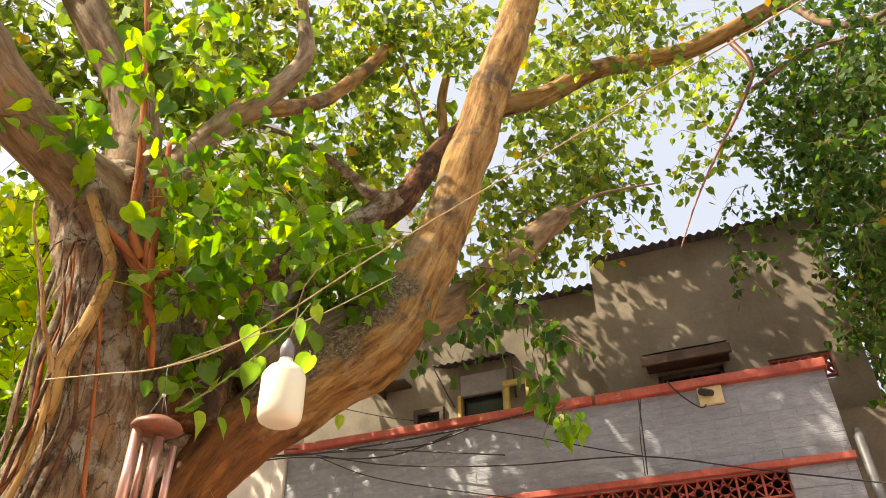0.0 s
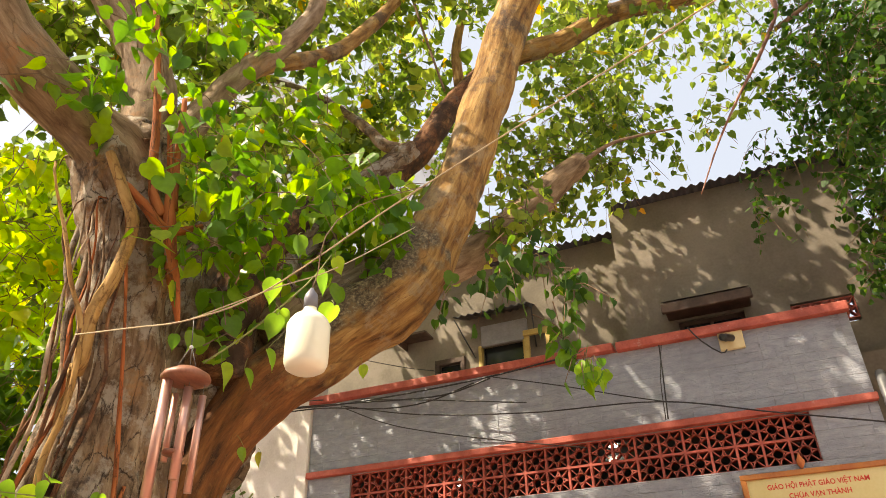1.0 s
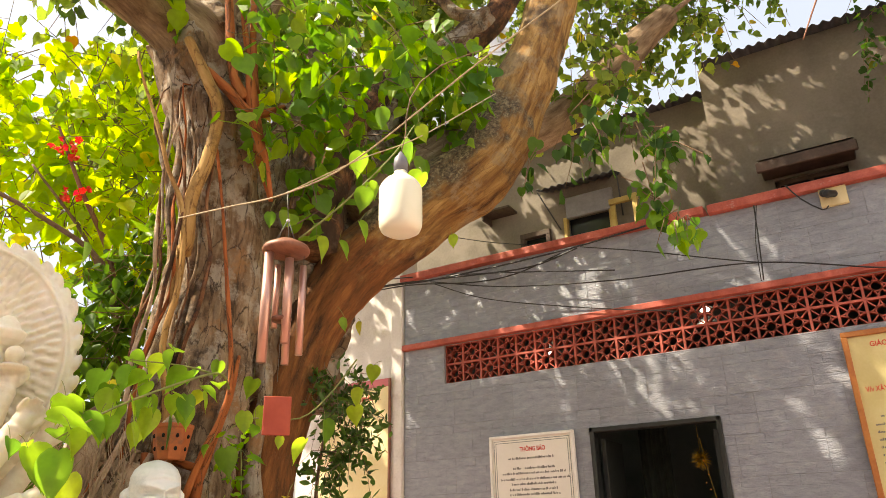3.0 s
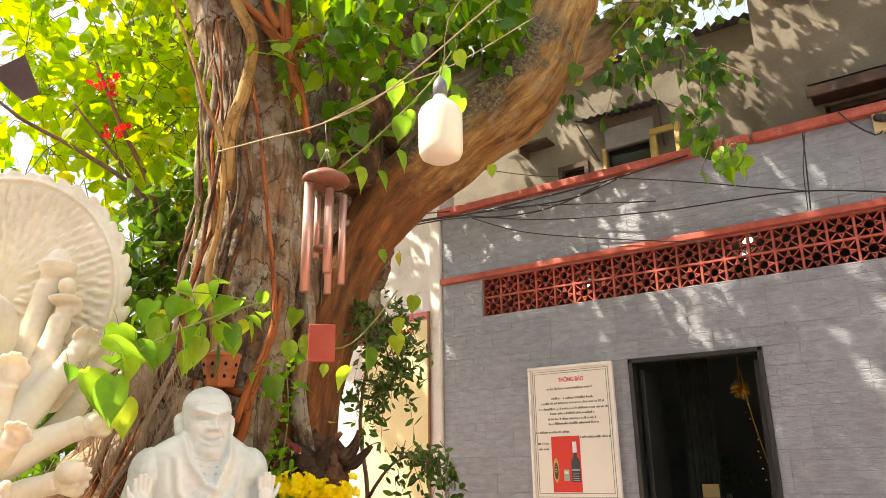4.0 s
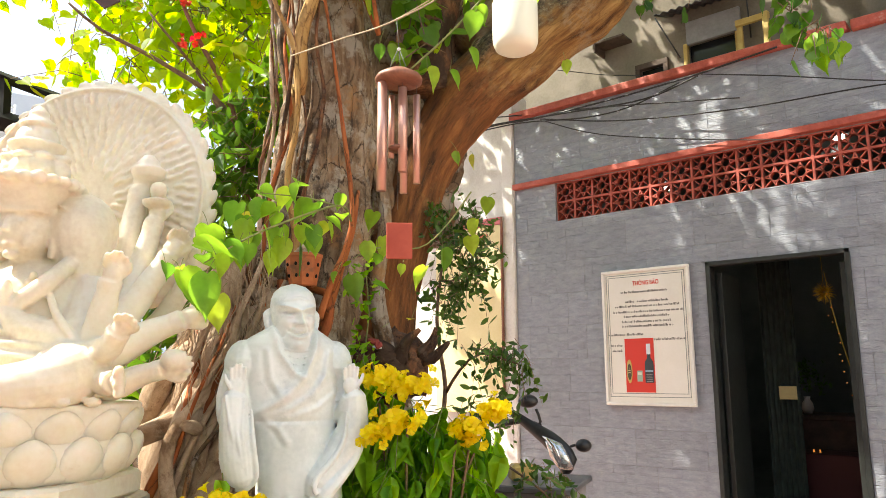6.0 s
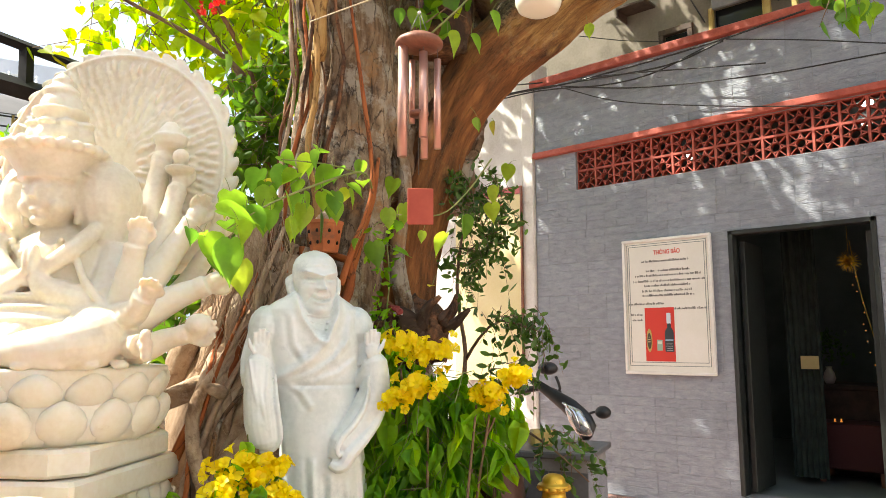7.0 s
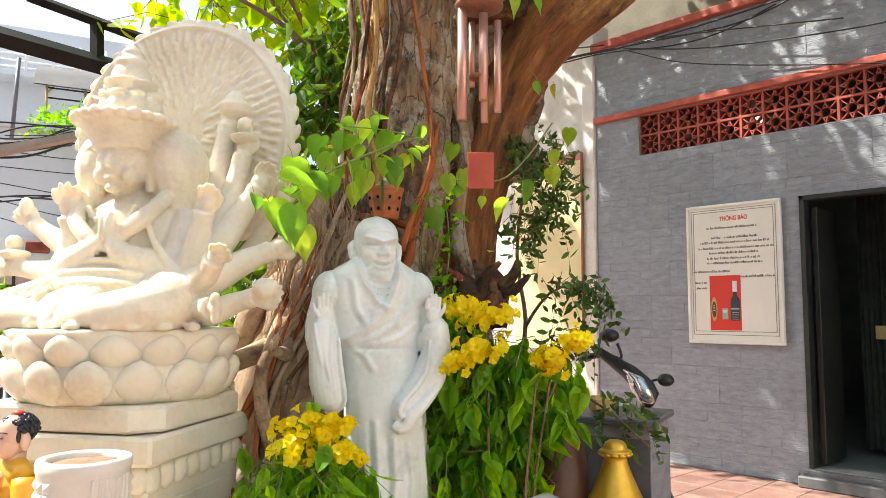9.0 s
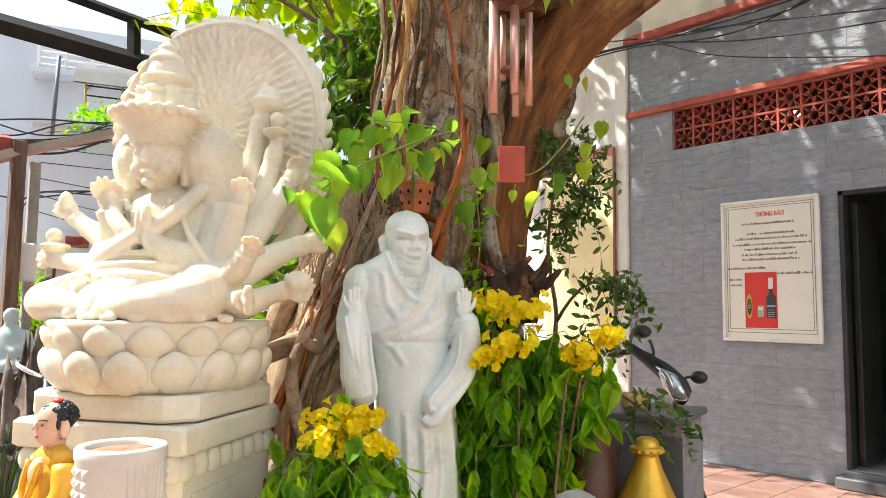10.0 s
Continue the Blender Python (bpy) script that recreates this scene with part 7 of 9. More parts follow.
    arm([(0.2, 0.02, 1.40), (0.33, -0.10, 1.35), (0.42, -0.17, 1.37), (0.462, -0.20, 1.415)], [0.05, 0.046, 0.038, 0.029], 0, 0.95)
    arm([(0.2, 0.04, 1.34), (0.32, 0.0, 1.345), (0.43, 0.05, 1.42), (0.545, 0.09, 1.475)], [0.055, 0.055, 0.045, 0.030], 0, 1.1)
    arm([(0.22, 0.0, 1.30), (0.33, -0.09, 1.28), (0.405, -0.155, 1.247), (0.455, -0.19, 1.25)], [0.05, 0.045, 0.038, 0.030], 3, 0.8)
    arm([(0.22, 0.02, 1.25), (0.36, -0.03, 1.235), (0.44, -0.01, 1.27), (0.52, 0.0, 1.293)], [0.05, 0.045, 0.036, 0.027], 0, 1.15)
    g.ball((0.565, -0.01, 1.325), (0.046, 0.046, 0.040), 14)
    arm([(0.2, 0.2, 1.40), (0.36, 0.2, 1.44), (0.46, 0.22, 1.58), (0.50, 0.23, 1.68)], [0.04, 0.04, 0.034, 0.024], 0)
    arm([(-0.18, 0.03, 1.50), (-0.20, -0.02, 1.42), (-0.185, -0.07, 1.52), (-0.19, -0.095, 1.60)], [0.055, 0.052, 0.046, 0.036], 0, 1.25)
    arm([(-0.17, 0.10, 1.50), (-0.25, 0.06, 1.48), (-0.40, 0.09, 1.53), (-0.52, 0.10, 1.60)], [0.055, 0.052, 0.040, 0.026], 0, 1.0)
    g.ball((-0.555, 0.09, 1.665), (0.030, 0.030, 0.046), 12)
    arm([(-0.15, 0.06, 1.42), (-0.23, 0.0, 1.385), (-0.40, 0.03, 1.395), (-0.55, 0.05, 1.415)], [0.06, 0.055, 0.040, 0.026], 1, 1.15)
    arm([(-0.17, 0.16, 1.48), (-0.30, 0.16, 1.56), (-0.34, 0.2, 1.72), (-0.36, 0.22, 1.82)], [0.05, 0.045, 0.036, 0.026], 0)
    g.moved(FRAME)
    return sculpt("guanyin_statue", g, M_MARBLE, "cream marble many-armed seated figure with a round halo", 0.0048, 2)


guanyin()
lb = thing("lotus_base", FRAME @ Vector((0, 0, 0.9)), "cream marble lotus base with two rows of petals", "pedestal")
part("drum", Geo().lathe([(0.34, 0.925), (0.37, 0.95), (0.385, 1.02), (0.37, 1.08), (0.40, 1.15), (0.405, 1.17), (0.395, 1.178), (0.01, 1.178)], (0, 0, 0), 48).moved(FRAME), M_MARBLE, lb)
for row, (zc, rad, n, sz) in enumerate(((0.998, 0.36, 15, (0.080, 0.052, 0.078)), (1.098, 0.362, 15, (0.080, 0.046, 0.066)))):
    for i in range(n):
        a = 2 * math.pi * (i + 0.5 * row) / n
        gm = Geo().ball((0, 0, 0), sz, 14, None, 9)
        v = np.array(gm.v)
        v[:, 0] *= 1 - 0.35 * np.clip(v[:, 2] / sz[2], 0, 1) ** 2
        v[:, 1] -= 0.03 * np.clip(v[:, 2] / sz[2], -1, 1)
        gm.v = [tuple(p) for p in v]
        gm.moved(FRAME @ pose(rad * math.cos(a), rad * math.sin(a), zc, 0, 0, math.degrees(a) + 90))
        part("petal", gm, M_MARBLE, lb)
pd = thing("statue_pedestal", FRAME @ Vector((0, 0, 0)), "cream marble stepped pedestal with carved sides", "pedestal")


def slab(h0, h1, r, ch, name, mat=None):
    """A square slab with cut corners."""
    k = r - ch
    o = [(-k, -r), (k, -r), (r, -k), (r, k), (k, r), (-k, r), (-r, k), (-r, -k)]
    e = 0.012
    vs, fs = [], []
    for z, s in ((h0, 1 - e / r), (h0 + e, 1), (h1 - e, 1), (h1, 1 - e / r)):
        vs += [(x * s, y * s, z) for x, y in o]
    for i in range(3):
        fs += [(i * 8 + j, i * 8 + (j + 1) % 8, i * 8 + 8 + (j + 1) % 8, i * 8 + 8 + j) for j in range(8)]
    fs += [tuple(range(7, -1, -1)), tuple(24 + j for j in range(8))]
    return part(name, Geo().add(vs, fs).moved(FRAME), mat or M_MARBLE, pd, "", False)


slab(0.838, 0.926, 0.338, 0.085, "upper_slab")
slab(0.735, 0.832, 0.345, 0.012, "cornice")
slab(0.10, 0.735, 0.315, 0.015, "body")
slab(-0.201, 0.10, 0.37, 0.02, "plinth")
for side_ in range(4):
    turn_ = FRAME @ Matrix.Rotation(radians(90 * side_), 4, "Z")
    for i in range(8):
        gm = Geo().ball((-0.284 + 0.081 * i, -0.312, 0.690), (0.045, 0.026, 0.046), 14, None, 10)
        part("petal", gm.moved(turn_), M_MARBLE, pd)
    part("panel", Geo().box((-0.25, -0.323, 0.16), (0.25, -0.312, 0.60), 0.004).moved(turn_), M_MARBLE, pd, "", False)


B0 = Vector((1.837, -4.170, 1.122))
MF = pose(B0.x, B0.y, 0.004, 0, 0, 60)


def monk():
    g = Geo()
    # robe: height, middle, half width, half depth
    rows = ((-0.03, 0.05, 0.185, 0.15), (0.3, 0.05, 0.172, 0.14), (0.55, 0.045, 0.162, 0.13), (0.75, 0.038, 0.152, 0.122), (0.9, 0.03, 0.146, 0.118), (1.0, 0.02, 0.145, 0.116), (1.12, 0.006, 0.15, 0.116), (1.2, -0.004, 0.166, 0.116), (1.28, -0.012, 0.182, 0.112), (1.33, -0.015, 0.182, 0.106), (1.37, -0.016, 0.166, 0.097), (1.395, -0.015, 0.136, 0.086), (1.42, -0.012, 0.094, 0.070), (1.438, -0.01, 0.066, 0.056))
    cols = np.array(rows).T
    zs = np.concatenate([np.linspace(p[0], q[0], 11, endpoint=False) for p, q in zip(rows, rows[1:])] + [[rows[-1][0]]])
    cx, rx, ry = (np.interp(zs, cols[0], cols[k]) for k in (1, 2, 3))

    def crease(x, z, line, width):
        """1 on a line of the cloth, falling to 0 at its width."""
        best = 9.0
        for (x0, z0), (x1, z1) in zip(line, line[1:]):
            dx, dz = x1 - x0, z1 - z0
            t = max(0.0, min(1.0, ((x - x0) * dx + (z - z0) * dz) / (dx * dx + dz * dz)))
            best = min(best, math.hypot(x - x0 - t * dx, z - z0 - t * dz))
        return math.exp(-((best / width) ** 2))

    collar = ((0.068, 1.43), (0.058, 1.35), (0.017, 1.255), (-0.03, 1.20), (-0.09, 1.160), (-0.15, 1.125))
    under = ((-0.085, 1.43), (-0.062, 1.34), (-0.015, 1.275), (0.017, 1.255))
    folds = (((0.10, 1.26), (0.05, 1.20), (-0.02, 1.155), (-0.11, 1.13)), ((0.13, 1.20), (0.07, 1.155), (0.0, 1.135)), ((-0.10, 1.34), (-0.09, 1.25), (-0.06, 1.20)), ((0.11, 1.34), (0.10, 1.28), (0.08, 1.24)),
             ((-0.10, 1.11), (-0.06, 1.085), (-0.03, 1.04)), ((0.10, 0.78), (0.115, 0.66), (0.10, 0.55)), ((0.04, 0.80), (0.05, 0.66), (0.03, 0.5)), ((-0.02, 0.86), (-0.01, 0.7), (-0.03, 0.5)), ((0.15, 0.86), (0.165, 0.7), (0.17, 0.55)))
    n, vs = 150, []
    for z, c, p, q in zip(zs, cx, rx, ry):
        deep = max(0.0, min(1.0, (1.08 - z) / 0.5)) * 0.03
        for k in range(n):
            t = 2 * math.pi * k / n
            w = 1 + deep * (math.sin(9 * t + 2.2 * z) * 0.6 + math.sin(15 * t - 3 * z + 1) * 0.4)
            x, y = c + p * w * math.cos(t), q * w * math.sin(t) + 0.01
            if math.sin(t) < 0.1:
                out = 0.018 * crease(x, z, collar, 0.016) + 0.015 * crease(x, z, under, 0.014)
                for f in folds:
                    out += 0.008 * crease(x, z, f, 0.011) - 0.005 * crease(x + 0.020, z, f, 0.009)
                out -= 0.008 * math.exp(-((z - 1.112) / 0.006) ** 2)
                if z > 1.255:
                    lo = np.interp(z, (1.255, 1.275, 1.34, 1.43), (0.017, -0.015, -0.062, -0.085))
                    hi = np.interp(z, (1.255, 1.35, 1.43), (0.017, 0.058, 0.068))
                    out -= 0.023 * max(0.0, min(1.0, (x - lo) / 0.012)) * max(0.0, min(1.0, (hi - x) / 0.012))
                y -= out
            vs.append((x, y, z))
    m_ = len(zs)
    fs = [(i * n + k, i * n + (k + 1) % n, (i + 1) * n + (k + 1) % n, (i + 1) * n + k) for i in range(m_ - 1) for k in range(n)]
    fs += [tuple(range(n - 1, -1, -1)), tuple((m_ - 1) * n + k for k in range(n))]
    g.add(vs, fs)
    # bony chest and neck
    g.tube([(-0.01, 0.02, 1.34), (-0.01, 0.005, 1.46)], [0.060, 0.054], 16, 0.02)
    for i in range(4):
        g.tube([(-0.045 + 0.010 * i, -0.074 - 0.006 * i, 1.350 - 0.022 * i), (0, -0.080 - 0.006 * i, 1.340 - 0.022 * i), (0.045 - 0.004 * i, -0.072 - 0.006 * i, 1.350 - 0.022 * i)], 0.0025, 6, 0.02)
    for s in (-1, 1):
        g.tube([(s * 0.034 - 0.008, -0.025, 1.43), (s * 0.016 - 0.006, -0.064, 1.368)], 0.009, 6)
    # head: one skin, its frown, slit eyes, nose and grin raised and cut
    hx, hz = -0.009, 1.467
    st = len(g.v)
    # height, half width, front, back
    skull = np.array(((-0.126, 0.016, -0.078, -0.036), (-0.116, 0.037, -0.093, -0.012), (-0.096, 0.051, -0.097, 0.02), (-0.065, 0.063, -0.096, 0.06), (-0.03, 0.071, -0.094, 0.085), (0.0, 0.076, -0.092, 0.098), (0.03, 0.079, -0.095, 0.104), (0.06, 0.077, -0.087, 0.103), (0.085, 0.067, -0.069, 0.092), (0.105, 0.046, -0.041, 0.070), (0.117, 0.010, -0.002, 0.030))).T

    def hill(u, z, u0, z0, su, sz):
        return math.exp(-((u - u0) / su) ** 2 - ((z - z0) / sz) ** 2)

    def face(x, z):
        u = abs(x)
        mid = max(0.0, 1 - u / 0.075)
        brow, mouth = 0.015 + 0.30 * u, -0.067 + 9 * u * u
        out = 0.010 * math.exp(-((z - brow) / 0.008) ** 2) * min(1.0, mid * 3)
        out -= 0.021 * hill(u, z, 0.034, 0.006, 0.019, 0.0075) - 0.008 * hill(u, z, 0.035, -0.005, 0.013, 0.006)
        if -0.036 < z < 0.018:
            out += 0.030 * (0.25 + 0.75 * (0.018 - z) / 0.054) * math.exp(-((x / 0.0095) ** 2))
        out += 0.008 * hill(u, z, 0.0, -0.030, 0.014, 0.008) + 0.010 * hill(u, z, 0.016, -0.031, 0.008, 0.008)
        out += 0.008 * hill(u, z, 0.047, -0.026, 0.017, 0.015) - 0.006 * hill(u, z, 0.058, -0.064, 0.013, 0.020)
        fold = abs(u - 0.022 + (z + 0.034) * 0.62)
        if -0.078 < z < -0.030:
            out -= 0.006 * math.exp(-((fold / 0.005) ** 2))
        lip = math.exp(-((u / 0.034) ** 4))
        out -= 0.015 * lip * math.exp(-((z - mouth) / 0.0048) ** 2)
        out += lip * (0.005 * math.exp(-((z - mouth - 0.011) / 0.005) ** 2) + 0.007 * math.exp(-((z - mouth + 0.012) / 0.006) ** 2))
        out += 0.009 * hill(u, z, 0.0, -0.104, 0.022, 0.012)
        for z0 in (0.050, 0.066):
            out -= 0.0045 * math.exp(-((z - z0 + 0.15 * u) / 0.004) ** 2) * mid
        return out

    hn, hrows = 120, np.linspace(-0.126, 0.117, 90)
    vs = []
    for z in hrows:
        w, f, b = (float(np.interp(z, skull[0], skull[k])) for k in (1, 2, 3))
        for k in range(hn):
            t = 2 * math.pi * k / hn
            x, y = w * math.cos(t), (f + b) / 2 + (b - f) / 2 * math.sin(t)
            if math.sin(t) < 0:
                y -= 1.45 * face(x, z) * min(1.0, -2.2 * math.sin(t))
            vs.append((x, y, z + hz))
    fs = [(i * hn + k, i * hn + (k + 1) % hn, (i + 1) * hn + (k + 1) % hn, (i + 1) * hn + k) for i in range(89) for k in range(hn)]
    fs += [tuple(range(hn - 1, -1, -1)), tuple(89 * hn + k for k in range(hn))]
    g.add(vs, fs)
    for s in (-1, 1):
        g.tube([(s * 0.076, 0.016, hz + 0.026), (s * 0.088, 0.020, hz + 0.008), (s * 0.086, 0.012, hz - 0.03), (s * 0.075, 0.002, hz - 0.072)], [0.006, 0.015, 0.013, 0.008], 10, 0.01)
    g.moved(pose(hx, 0, 0, 0, 0, 7), st)

    def hand(w, s):
        """A raised open hand, its slim fingers a little spread."""
        g.ball(w, (0.026, 0.015, 0.032), 12)
        for f in range(4):
            q = f - 1.5
            up = (0.044, 0.056, 0.058, 0.046)[f]
            b0 = Vector(w) + Vector((0.0125 * q, 0, 0.020))
            g.tube([b0, b0 + Vector((0.002 * q, -0.004, up * 0.6)), b0 + Vector((0.003 * q, -0.012, up * 0.95))], [0.0092, 0.0086, 0.0062], 6, 0.01)
        g.tube([(w[0] + s * 0.020, w[1] - 0.006, w[2] - 0.006), (w[0] + s * 0.036, w[1] - 0.010, w[2] + 0.018), (w[0] + s * 0.042, w[1] - 0.012, w[2] + 0.042)], [0.009, 0.008, 0.005], 6, 0.012)

    # arms held out in wide hanging sleeves
    for s in (-1, 1):
        x = 0.19 * s - 0.008
        g.ball((s * 0.155 - 0.014, 0.012, 1.30), (0.068, 0.075, 0.085), 18)
        g.tube([(s * 0.16 - 0.012, 0.015, 1.29), (x, 0.0, 1.19), (x + 0.004 * s, -0.05, 1.13), (x + 0.004 * s, -0.085, 1.19)], [0.062, 0.060, 0.054, 0.030], 16, 0.03)
        hand((x, -0.090, 1.226), s)
    # the long sleeve hanging straight, creased down its front
    g.tube([(-0.200, -0.070, 1.225), (-0.204, -0.074, 1.19), (-0.198, -0.075, 1.10), (-0.186, -0.068, 1.00), (-0.172, -0.060, 0.935), (-0.170, -0.056, 0.910), (-0.172, -0.054, 0.898)], [0.012, 0.040, 0.050, 0.058, 0.052, 0.036, 0.012], 20, 0.015, flat=1.2)
    for pts in (((-0.235, -0.11, 1.20), (-0.216, -0.128, 1.10), (-0.196, -0.124, 1.01), (-0.20, -0.10, 0.93)), ((-0.175, -0.11, 1.19), (-0.178, -0.13, 1.08), (-0.168, -0.125, 0.99), (-0.155, -0.11, 0.93)), ((-0.21, -0.115, 1.15), (-0.19, -0.134, 1.05), (-0.172, -0.126, 0.97)), ((-0.15, -0.10, 1.15), (-0.14, -0.112, 1.04), (-0.125, -0.10, 0.94), (-0.15, -0.085, 0.90), (-0.19, -0.075, 0.895))):
        g.tube(pts, [0.005] + [0.009] * (len(pts) - 2) + [0.005], 8, 0.03)
    # the other sleeve swept inwards and curled at its end
    g.tube([(0.190, -0.070, 1.222), (0.198, -0.075, 1.188), (0.200, -0.072, 1.10), (0.172, -0.078, 1.02), (0.122, -0.092, 0.955), (0.078, -0.104, 0.905), (0.055, -0.106, 0.862)], [0.012, 0.042, 0.052, 0.060, 0.056, 0.050, 0.026], 20, 0.015)
    g.tube([(0.228, -0.09, 1.17), (0.232, -0.10, 1.08), (0.20, -0.12, 0.995), (0.145, -0.145, 0.93), (0.10, -0.150, 0.885), (0.082, -0.145, 0.852), (0.056, -0.140, 0.842), (0.034, -0.134, 0.856)], [0.006, 0.012, 0.016, 0.020, 0.024, 0.024, 0.022, 0.014], 8, 0.02)
    g.tube([(0.165, -0.115, 1.14), (0.155, -0.13, 1.05), (0.115, -0.145, 0.985), (0.07, -0.155, 0.94), (0.052, -0.158, 0.905), (0.06, -0.155, 0.882), (0.072, -0.15, 0.893)], [0.005, 0.009, 0.010, 0.010, 0.010, 0.008, 0.005], 8, 0.02)
    g.moved(MF)
    return sculpt("monk_statue", g, M_MARBLEW, "white marble standing bald monk in flowing robe", 0.0031, 1)


monk()
solid("statue_plinth", Geo().lathe([(0.26, -0.03), (0.26, 0.0), (0.245, 0.008), (0.01, 0.008)], (B0.x, B0.y, 0), 32), M_STONE, "low round stone under the monk figure", "plinth")

# doll of a seated child in orange
D0 = Vector((1.818, -5.303, 0.855))
g = Geo()
g.slot = 0
g.tube([(0, 0, 0.55), (0, 0, 0.66), (0, 0, 0.77), (0, 0, 0.84)], [0.10, 0.085, 0.075, 0.035], 20, 0.02, flat=0.75)
g.tube([(-0.07, 0, 0.81), (0, 0, 0.83), (0.07, 0, 0.81)], [0.035, 0.04, 0.035], 12, 0.02)
for s in (-1, 1):
    g.tube([(s * 0.08, 0, 0.81), (s * 0.105, -0.02, 0.72), (s * 0.06, -0.08, 0.665)], [0.036, 0.034, 0.028], 12, 0.02)
    g.tube([(s * 0.04, 0, 0.585), (s * 0.14, -0.06, 0.58), (s * 0.06, -0.13, 0.57)], [0.06, 0.05, 0.04], 12, 0.02)
    g.tube([(s * 0.035, -0.055, 0.82), (s * 0.03, -0.075, 0.74), (-s * 0.01, -0.08, 0.68)], [0.010, 0.010, 0.008], 8, 0.02)
g.slot = 1
g.tube([(0, 0, 0.82), (0, 0, 0.875)], [0.027, 0.027], 12)
g.ball((0, -0.004, 0.922), (0.042, 0.044, 0.048), 20)
g.ball((0, -0.016, 0.898), (0.034, 0.032, 0.042), 18)
g.tube([(0, -0.045, 0.925), (0, -0.053, 0.903)], [0.004, 0.007], 8)
g.ball((0, -0.04, 0.78), (0.035, 0.03, 0.05), 12)
g.ball((0, -0.10, 0.655), (0.045, 0.025, 0.02), 12)
for s in (-1, 1):
    g.ball((s * 0.042, 0.006, 0.905), (0.006, 0.013, 0.024), 8)
g.slot = 2
rr = random.Random(9)
for i in range(90):
    u, a = rr.uniform(0.05, 1), rr.uniform(0, 2 * math.pi)
    z_ = u
    r_ = math.sqrt(1 - z_ * z_)
    p = Vector((0.042 * r_ * math.cos(a), 0.006 + 0.044 * r_ * math.sin(a), 0.928 + 0.042 * z_))
    if p.y < -0.018 and p.z < 0.950:
        continue
    g.ball(p, 0.0075, 6, rings=5)
for s in (-1, 1):
    g.ball((s * 0.041, -0.010, 0.918), (0.003, 0.006, 0.016), 8)
    g.tube([(s * 0.032, -0.033, 0.927), (s * 0.020, -0.042, 0.930), (s * 0.008, -0.046, 0.926)], 0.0014, 5, 0.01)
    g.ball((s * 0.020, -0.0415, 0.916), (0.008, 0.003, 0.0024), 8)
g.slot = 3
g.ball((0, -0.045, 0.886), (0.009, 0.005, 0.0045), 8)
g.ball((0, 0.004, 0.972), (0.014, 0.014, 0.008), 10)
g.slot = 2
g.ball((0, 0.010, 0.932), (0.042, 0.042, 0.040), 18)
g.v = [tuple(np.array((0, 0, 0.86)) + (np.array(p) - np.array((0, 0, 0.86))) * (1.16 if p[2] > 0.86 else 1.0)) for p in g.v]
g.moved(pose(D0.x, D0.y, 1.016 - 1.03 * 0.84, 0, 0, 8) @ Matrix.Scale(0.84, 4))
solid("child_doll", g, [M_ORANGE, M_SKIN, plain("doll_hair", (0.012, 0.012, 0.02), 0.35), M_RED], "painted seated child figure in a glossy orange robe", "statue")

# offering table under censer and doll
T0 = Vector((1.932, -5.263, 0.868))
tb = thing("offering_table", (T0.x, T0.y, G), "low pale stone offering table", "table")
part("top", Geo().box((-0.42, -0.24, 0.40), (0.42, 0.24, 0.46), 0.01).moved(pose(T0.x, T0.y, 0, 0, 0, 64)), M_MARBLE, tb, "", False)
for sx in (-1, 1):
    part("leg", Geo().box((sx * 0.34 - 0.05, -0.18, G), (sx * 0.34 + 0.05, 0.18, 0.40), 0.01).moved(pose(T0.x, T0.y, 0, 0, 0, 64)), M_MARBLE, tb, "", False)
C0 = Vector((2.004, -5.199, 0.864))
cs = thing("censer", (C0.x, C0.y, 0.46), "white cylindrical incense pot with studded side and ash", "pot")
ZC = 0.888
M_GLAZE = material("white_glazed", [(0.70, 0.67, 0.60), (0.80, 0.77, 0.71)], 5, 0.4, 0.08)
part("body", Geo().lathe([(0.095, 0.46), (0.102, 0.47), (0.103, ZC - 0.03), (0.106, ZC - 0.024), (0.106, ZC - 0.006), (0.103, ZC), (0.086, ZC), (0.083, ZC - 0.005), (0.082, ZC - 0.05)], (C0.x, C0.y, 0), 48, caps=False), M_GLAZE, cs)
part("ash", Geo().lathe([(0.001, ZC - 0.006), (0.05, ZC - 0.009), (0.0825, ZC - 0.014), (0.082, ZC - 0.03)], (C0.x, C0.y, 0), 32), M_SOIL, cs, "brown ash filling")
stud = Geo().add([(-0.0115, 0, -0.0125), (0.0115, 0, -0.0125), (0.0115, 0, 0.0125), (-0.0115, 0, 0.0125), (0, -0.007, 0)], [(0, 1, 4), (1, 2, 4), (2, 3, 4), (3, 0, 4)]).mesh("stud", M_GLAZE, False)
for i in range(27):
    for j in range(14):
        a = 2 * math.pi * i / 27
        if not (215 < math.degrees(a) < 306 or 60 < math.degrees(a) < 120):
            continue
        o = part("stud", stud, None, cs)
        o.matrix_basis = pose(C0.x + 0.1022 * math.cos(a), C0.y + 0.1022 * math.sin(a), 0.49 + 0.0265 * j, 0, 0, math.degrees(a) + 90)

for i in range(7):
    a = radians(-8 + 9 * i)
    part("rib", Geo().box((-0.0045, -0.004, 0.475), (0.0045, 0.004, ZC - 0.035), 0.003).moved(pose(C0.x + 0.1025 * math.cos(a), C0.y + 0.1025 * math.sin(a), 0, 0, 0, math.degrees(a) + 90)), M_GLAZE, cs, "", False)

